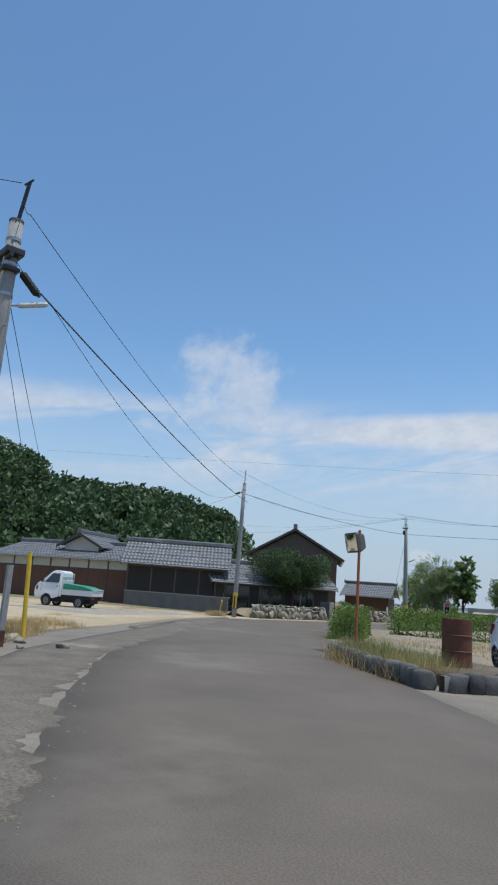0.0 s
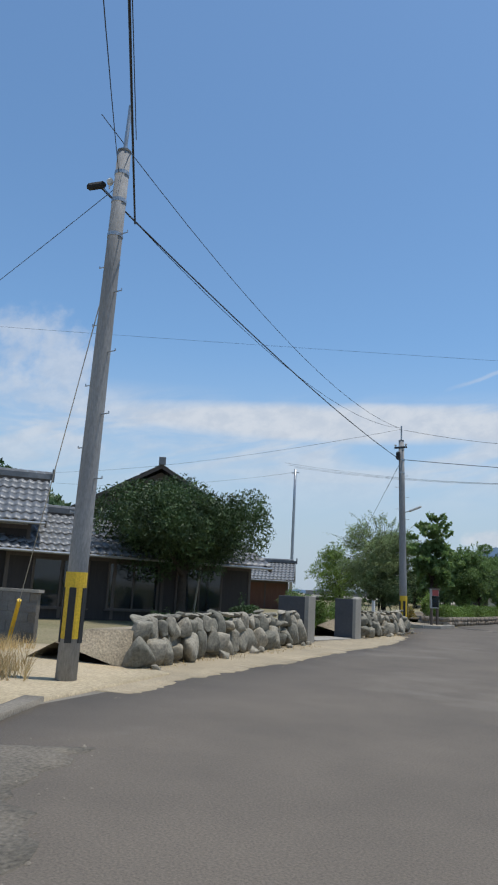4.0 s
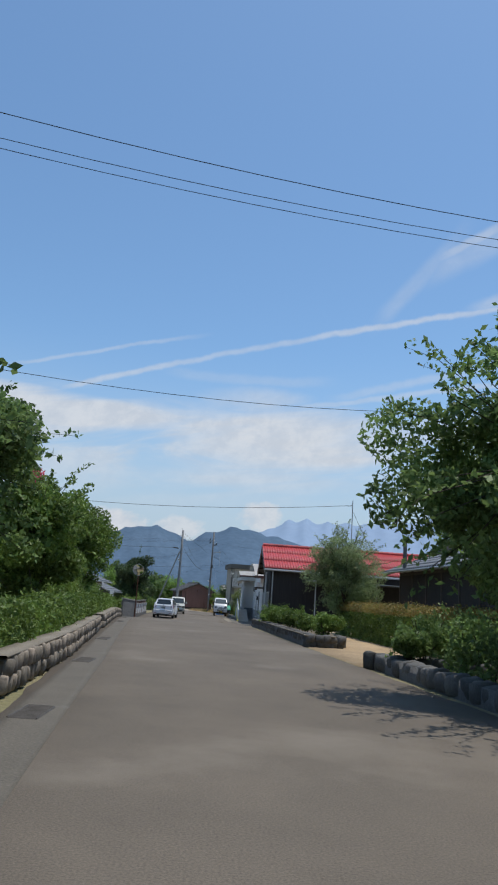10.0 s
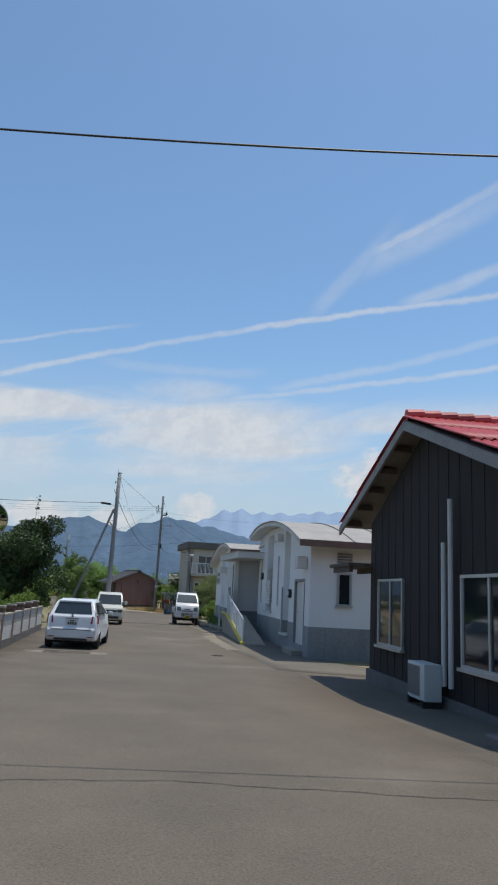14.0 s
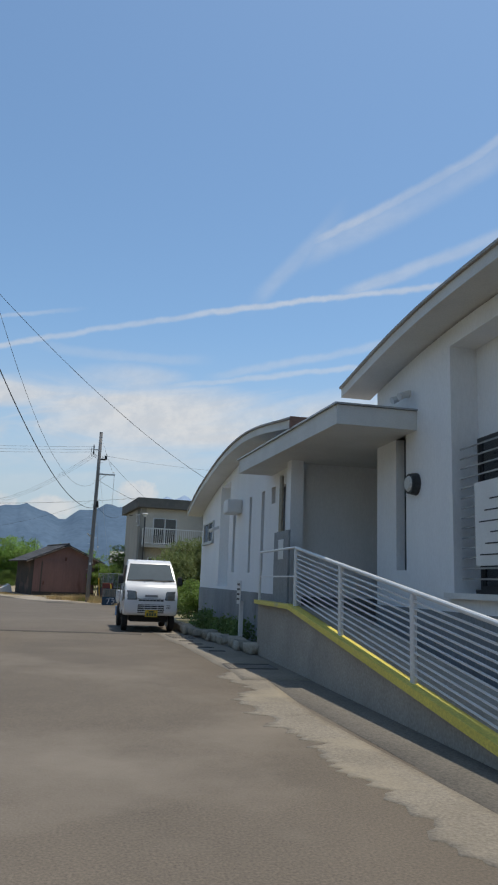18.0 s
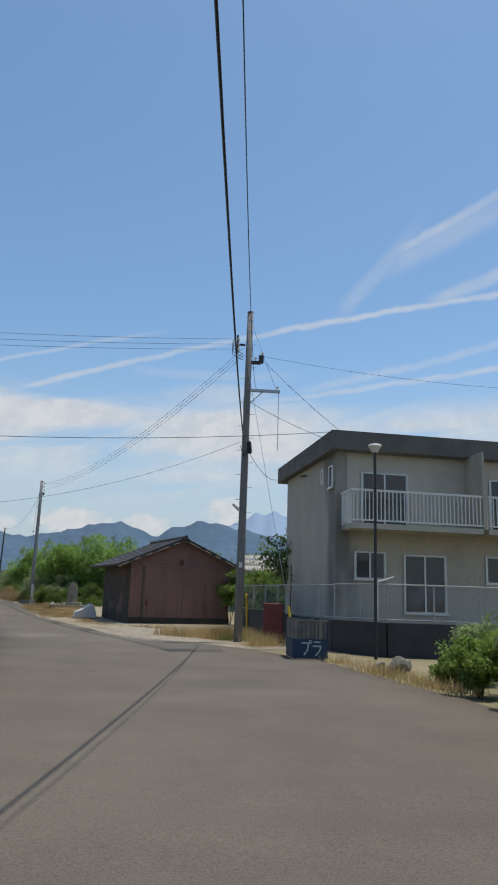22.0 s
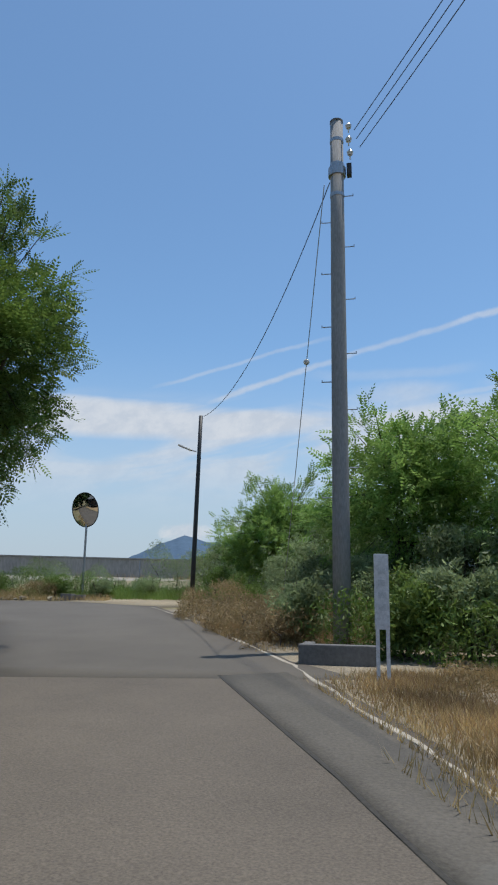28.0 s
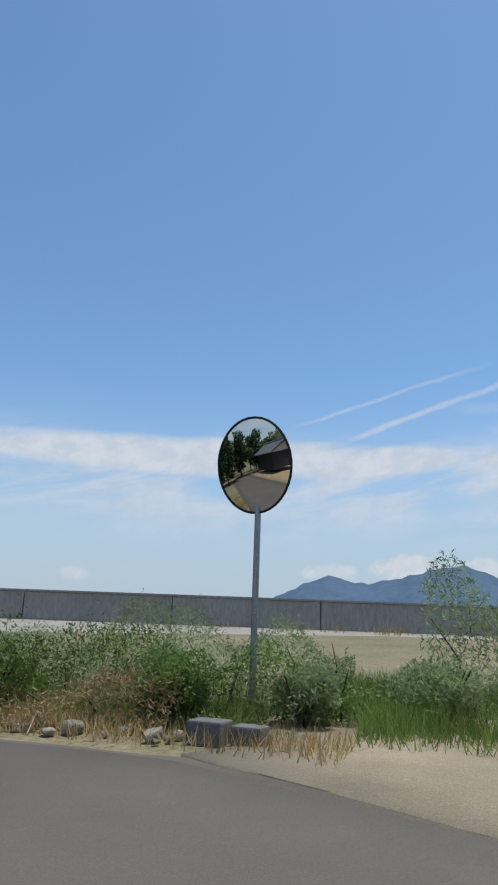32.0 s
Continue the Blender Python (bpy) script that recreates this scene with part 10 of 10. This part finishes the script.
def tub(x, y, z, rz, sx, sy, h, label, pierced):
    """An open plastic tub with a rim; pierced ones have rows of slots in their long sides."""
    c = thing("plastic_crate", x, y, H(y) + z, rz, label, "crate", "blue crates")
    part("floor", boxes((-sx, -sy, 0, sx, sy, 0.02)), BLUEPLASTIC, c)
    for s in (-1, 1):
        part("end_wall", boxes((s * sx, -sy, 0.02, s * (sx - 0.015), sy, h)), BLUEPLASTIC, c)
        side = part("side_wall", boxes((-sx + 0.015, s * sy, 0.02, sx - 0.015, s * (sy - 0.015), h)), BLUEPLASTIC, c)
        if pierced:
            for r in range(4):
                for k in range(7):
                    u = -sx * 0.62 + k * sx * 0.2
                    part("slot", boxes((u, s * (sy + 0.002), 0.07 + r * 0.055, u + sx * 0.13, s * (sy + 0.005), 0.105 + r * 0.055)), SLOTPALE, side)
    part("rim", boxes((-sx - 0.02, -sy - 0.02, h, sx + 0.02, -sy + 0.015, h + 0.025), (-sx - 0.02, sy - 0.015, h, sx + 0.02, sy + 0.02, h + 0.025), (-sx - 0.02, -sy + 0.015, h, -sx + 0.015, sy - 0.015, h + 0.025), (sx - 0.015, -sy + 0.015, h, sx + 0.02, sy - 0.015, h + 0.025)), BLUEPLASTIC, c)
    return c


SLOTPALE = mat("pale_slots", (0.30, 0.36, 0.42), (0.24, 0.30, 0.37), 0.8, scale=9, fine=40)
tub(-36.36, 153.0, 0, 6, 0.40, 0.30, 0.33, "pierced blue plastic crate with white bags in it", True)
tub(-36.26, 154.2, 0, 2, 0.40, 0.30, 0.42, "plain blue plastic tub behind the pierced crate", False)
bag = thing("plastic_bag", -36.45, 153.05, H(153) + 0.022, label="crumpled white plastic bag in the blue crate", category="bag")
bm = bmesh.new()
bmesh.ops.create_icosphere(bm, subdivisions=3, radius=0.2)
for v in bm.verts:
    v.co *= 1 + 0.35 * noise.noise(v.co * 9.0)
    v.co.z = max(0.0, v.co.z * 1.0 + 0.2)
part("film", bm, SHEETWHITE, bag)
bn = thing("recycling_bin", -37.22, 167.41, None, 0.6, "dark blue board recycling bin with slatted wooden top", "bin")
L_, D_ = 0.86, 1.2
part("board", boxes((0, 0, 0.02, L_, 0.02, 0.5)), BLUEBOARD, bn)
part("board", boxes((-0.02, 0.021, 0.02, 0.0, D_, 0.5)), BLUEBOARD, bn)
part("board", boxes((L_, 0.021, 0.02, L_ + 0.02, D_, 1.0)), BLUEBOARD, bn)
part("board", boxes((0, D_ - 0.02, 0.02, L_, D_, 1.0)), BLUEBOARD, bn)
for k in range(8):
    part("slat", boxes((0.005 + k * 0.107, 0.002, 0.505, 0.095 + k * 0.107, 0.022, 1.0 + 0.02 * math.sin(k * 2.1))), SLATWOOD, bn)
for k in range(11):
    part("slat", boxes((-0.018, 0.03 + k * 0.107, 0.505, 0.002, 0.12 + k * 0.107, 1.0 + 0.02 * math.sin(k * 1.7))), SLATWOOD, bn)
part("top_rail", boxes((-0.03, -0.012, 0.94, L_ + 0.02, 0.0, 0.98)), SLATWOOD, bn)
for x_ in (0.03, L_ - 0.06):
    part("corner_post", boxes((x_, 0.024, 0, x_ + 0.04, 0.07, 1.0)), TIMBER, bn)


def kana(parent, at, lo, ln, material):
    """Two painted kana on a face: along x, or along y on the side."""
    def q(u, z):
        return (lo + u * ln, at, z) if parent is bn else (at, lo + u * ln, z)
    rows = (((0.0, 0.40), (0.36, 0.40)), ((0.36, 0.40), (0.31, 0.24)), ((0.31, 0.24), (0.14, 0.11)), ((0.62, 0.43), (0.94, 0.43)), ((0.58, 0.33), (1.0, 0.33)), ((1.0, 0.33), (0.92, 0.2)), ((0.92, 0.2), (0.72, 0.1)))
    for k, (a, b) in enumerate(rows):
        part("stroke", rods([(q(*a), q(*b), 0.016)], 4), material, bn, "white painted kana stroke")
    bm = bmesh.new()
    tube(bm, [(lo + 0.46 * ln + math.cos(a) * 0.035, at, 0.43 + math.sin(a) * 0.035) for a in (2 * math.pi * k / 14 for k in range(15))], [0.01] * 15, 4)
    part("stroke", bm, material, bn)


kana(bn, -0.004, 0.2, 0.5, CHALK)

# ---- by the shed: overturned boat, monument, stake sign
bt = thing("overturned_boat", -45.35, 188.3, None, 22, "small white boat turned over in dry grass", "boat")
secs = []
for u in np.linspace(0, 1, 9):
    k = 1 - 0.75 * u ** 2.2
    secs.append([(x * k + 0.12 * u, u * 2.1, z * (1 - 0.35 * u * u)) for x, z in ((-0.66, 0.04), (-0.64, 0.34), (-0.30, 0.46), (0.22, 0.72), (0.30, 0.72), (0.46, 0.40), (0.52, 0.04))])
part("hull", loft(secs), SHEETWHITE, bt)
part("transom", loft([[(x, -0.03, z) for x, z in ((-0.64, 0.05), (-0.62, 0.33), (-0.29, 0.45), (0.22, 0.70), (0.30, 0.70), (0.45, 0.39), (0.5, 0.05))], [(x, 0.01, z) for x, z in ((-0.64, 0.05), (-0.62, 0.33), (-0.29, 0.45), (0.22, 0.70), (0.30, 0.70), (0.45, 0.39), (0.5, 0.05))]]), SHEETWHITE, bt)
part("keel", boxes((0.235, 0.0, 0.7, 0.285, 1.2, 0.76)), SHEETWHITE, bt)
part("rub_rail", rods([((-0.67, 0, 0.06), (-0.64, 1.0, 0.06), 0.03)], 6), mat("grey_rubber_rail", (0.3, 0.3, 0.3), (0.24, 0.24, 0.24), 0.7, scale=5), bt)
mo = thing("stone_monument", -47.7, 197.6, label="upright grey stone monument on a stone base", category="monument")
bm = bmesh.new()
prism(bm, [(-0.32, 0.28), (0.32, 0.28), (0.29, 1.2), (0.17, 1.5), (-0.02, 1.62), (-0.2, 1.5), (-0.3, 1.1)], 1, -0.12, 0.12)
bmesh.ops.bevel(bm, geom=bm.edges[:], offset=0.035, segments=2, affect="EDGES")
part("slab", bm, STONE, mo)
part("plinth", boxes((-0.6, -0.4, -0.05, 0.6, 0.4, 0.28), bevel=0.03), STONE, mo)
part("base", boxes((-1.4, -0.6, -0.1, 1.5, 0.7, 0.1), bevel=0.03), STONE, mo)
tagged(part("concrete_kerb_box", boxes((-51.45, 198.95, H(199) - 0.1, -50.45, 199.15, H(199) + 0.24), (-51.45, 199.15, H(199) - 0.1, -51.3, 199.7, H(199) + 0.23), bevel=0.015), DARKCON, None), "low concrete drain box beside the verge", "drain box")
ss = thing("stake_sign", -50.4, 197.85, None, 8, "tall white sign plate on two white legs", "sign")
part("plate", boxes((-0.08, -0.012, 0.55, 0.08, 0.012, 1.36), bevel=0.004), SHEETWHITE, ss)
for s in (-1, 1):
    part("leg", boxes((s * 0.055 - 0.02, -0.02, -0.05, s * 0.055 + 0.02, -0.013, 0.62)), SHEETWHITE, ss)
for k in range(4):
    part("text_bar", boxes((-0.04, -0.016, 0.75 + k * 0.13, 0.04, -0.0125, 0.82 + k * 0.13)), mat("faded_ink", (0.5, 0.5, 0.5), (0.54, 0.54, 0.53), 0.8, scale=9), ss)
wl_ = thing("washing_line", -45.2, 124.5, label="white towels hung on a line behind the fence", category="washing")
part("pole", rods([((0, -1.2, 0), (0, -1.2, 1.9), 0.02), ((0, 1.2, 0), (0, 1.2, 1.9), 0.02), ((0, -1.2, 1.85), (0, 1.2, 1.85), 0.012)]), STEEL, wl_)
for k in range(3):
    part("towel", boxes((-0.01, -0.9 + k * 0.62, 1.0, 0.01, -0.4 + k * 0.62, 1.85)), SHEETWHITE, wl_)
# ---------------------------------------------------------------- distance
def ridge(name, profile, far, material, label, foot=-60, rough=0.25):
    """A range of hills: points of azimuth and elevation (degrees) seen from the middle of the village."""
    azs = np.linspace(profile[0][0], profile[-1][0], 160)
    els = np.interp(azs, [p[0] for p in profile], [p[1] for p in profile])
    els += np.array([noise.fractal((a * 1.3, far * 0.01, 3.1), 0.9, 2.0, 5) for a in azs]) * rough
    ex, ey = -40.0, 110.0
    v = []
    rows = 7
    for a, e in zip(azs, els):
        for k in range(rows):
            f = k / (rows - 1)
            d = far * (1 - 0.25 * (1 - f))
            z = math.tan(radians(max(e, 0.02))) * far * f ** 0.8
            z += noise.noise((a * 0.9, f * 4, far)) * 0.05 * z
            v.append((ex + math.sin(radians(a)) * d, ey + math.cos(radians(a)) * d, z if k else foot))
    f = [(i * rows + k, (i + 1) * rows + k, (i + 1) * rows + k + 1, i * rows + k + 1) for i in range(len(azs) - 1) for k in range(rows - 1)]
    me = np_mesh(name, v, f)
    me.shade_smooth()
    ob = link(name, me, material)
    return tagged(ob, label, "mountain", "", "structure")


# Air haze is painted into both colours: blue for near, pale grey-blue for far.
NEARHILL = mat("haze_blue_forest", (0.105, 0.155, 0.215), (0.085, 0.13, 0.185), 1.0, scale=0.008, fine=0.05, bump=0, amount=0.16, spec=0.0)
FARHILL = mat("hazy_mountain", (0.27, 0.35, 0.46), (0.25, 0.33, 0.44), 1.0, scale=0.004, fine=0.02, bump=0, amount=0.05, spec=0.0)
ridge("backdrop_mountains", [(-40, 0.1), (-26, 0.4), (-22, 1.8), (-20.5, 2.3), (-18, 3.6), (-16.3, 4.3), (-14.8, 4.2), (-13.4, 3.75), (-11.6, 4.1), (-9.5, 4.6), (-7.6, 5.1), (-6.0, 5.3), (-4.6, 4.9), (-3.1, 4.4), (-1.6, 4.9), (0.5, 5.65), (2.4, 5.4), (5.3, 4.8), (8, 4.2), (14, 3.6), (40, 2.5)], 2600, NEARHILL, "forested mountains behind the village, tinted blue for haze")
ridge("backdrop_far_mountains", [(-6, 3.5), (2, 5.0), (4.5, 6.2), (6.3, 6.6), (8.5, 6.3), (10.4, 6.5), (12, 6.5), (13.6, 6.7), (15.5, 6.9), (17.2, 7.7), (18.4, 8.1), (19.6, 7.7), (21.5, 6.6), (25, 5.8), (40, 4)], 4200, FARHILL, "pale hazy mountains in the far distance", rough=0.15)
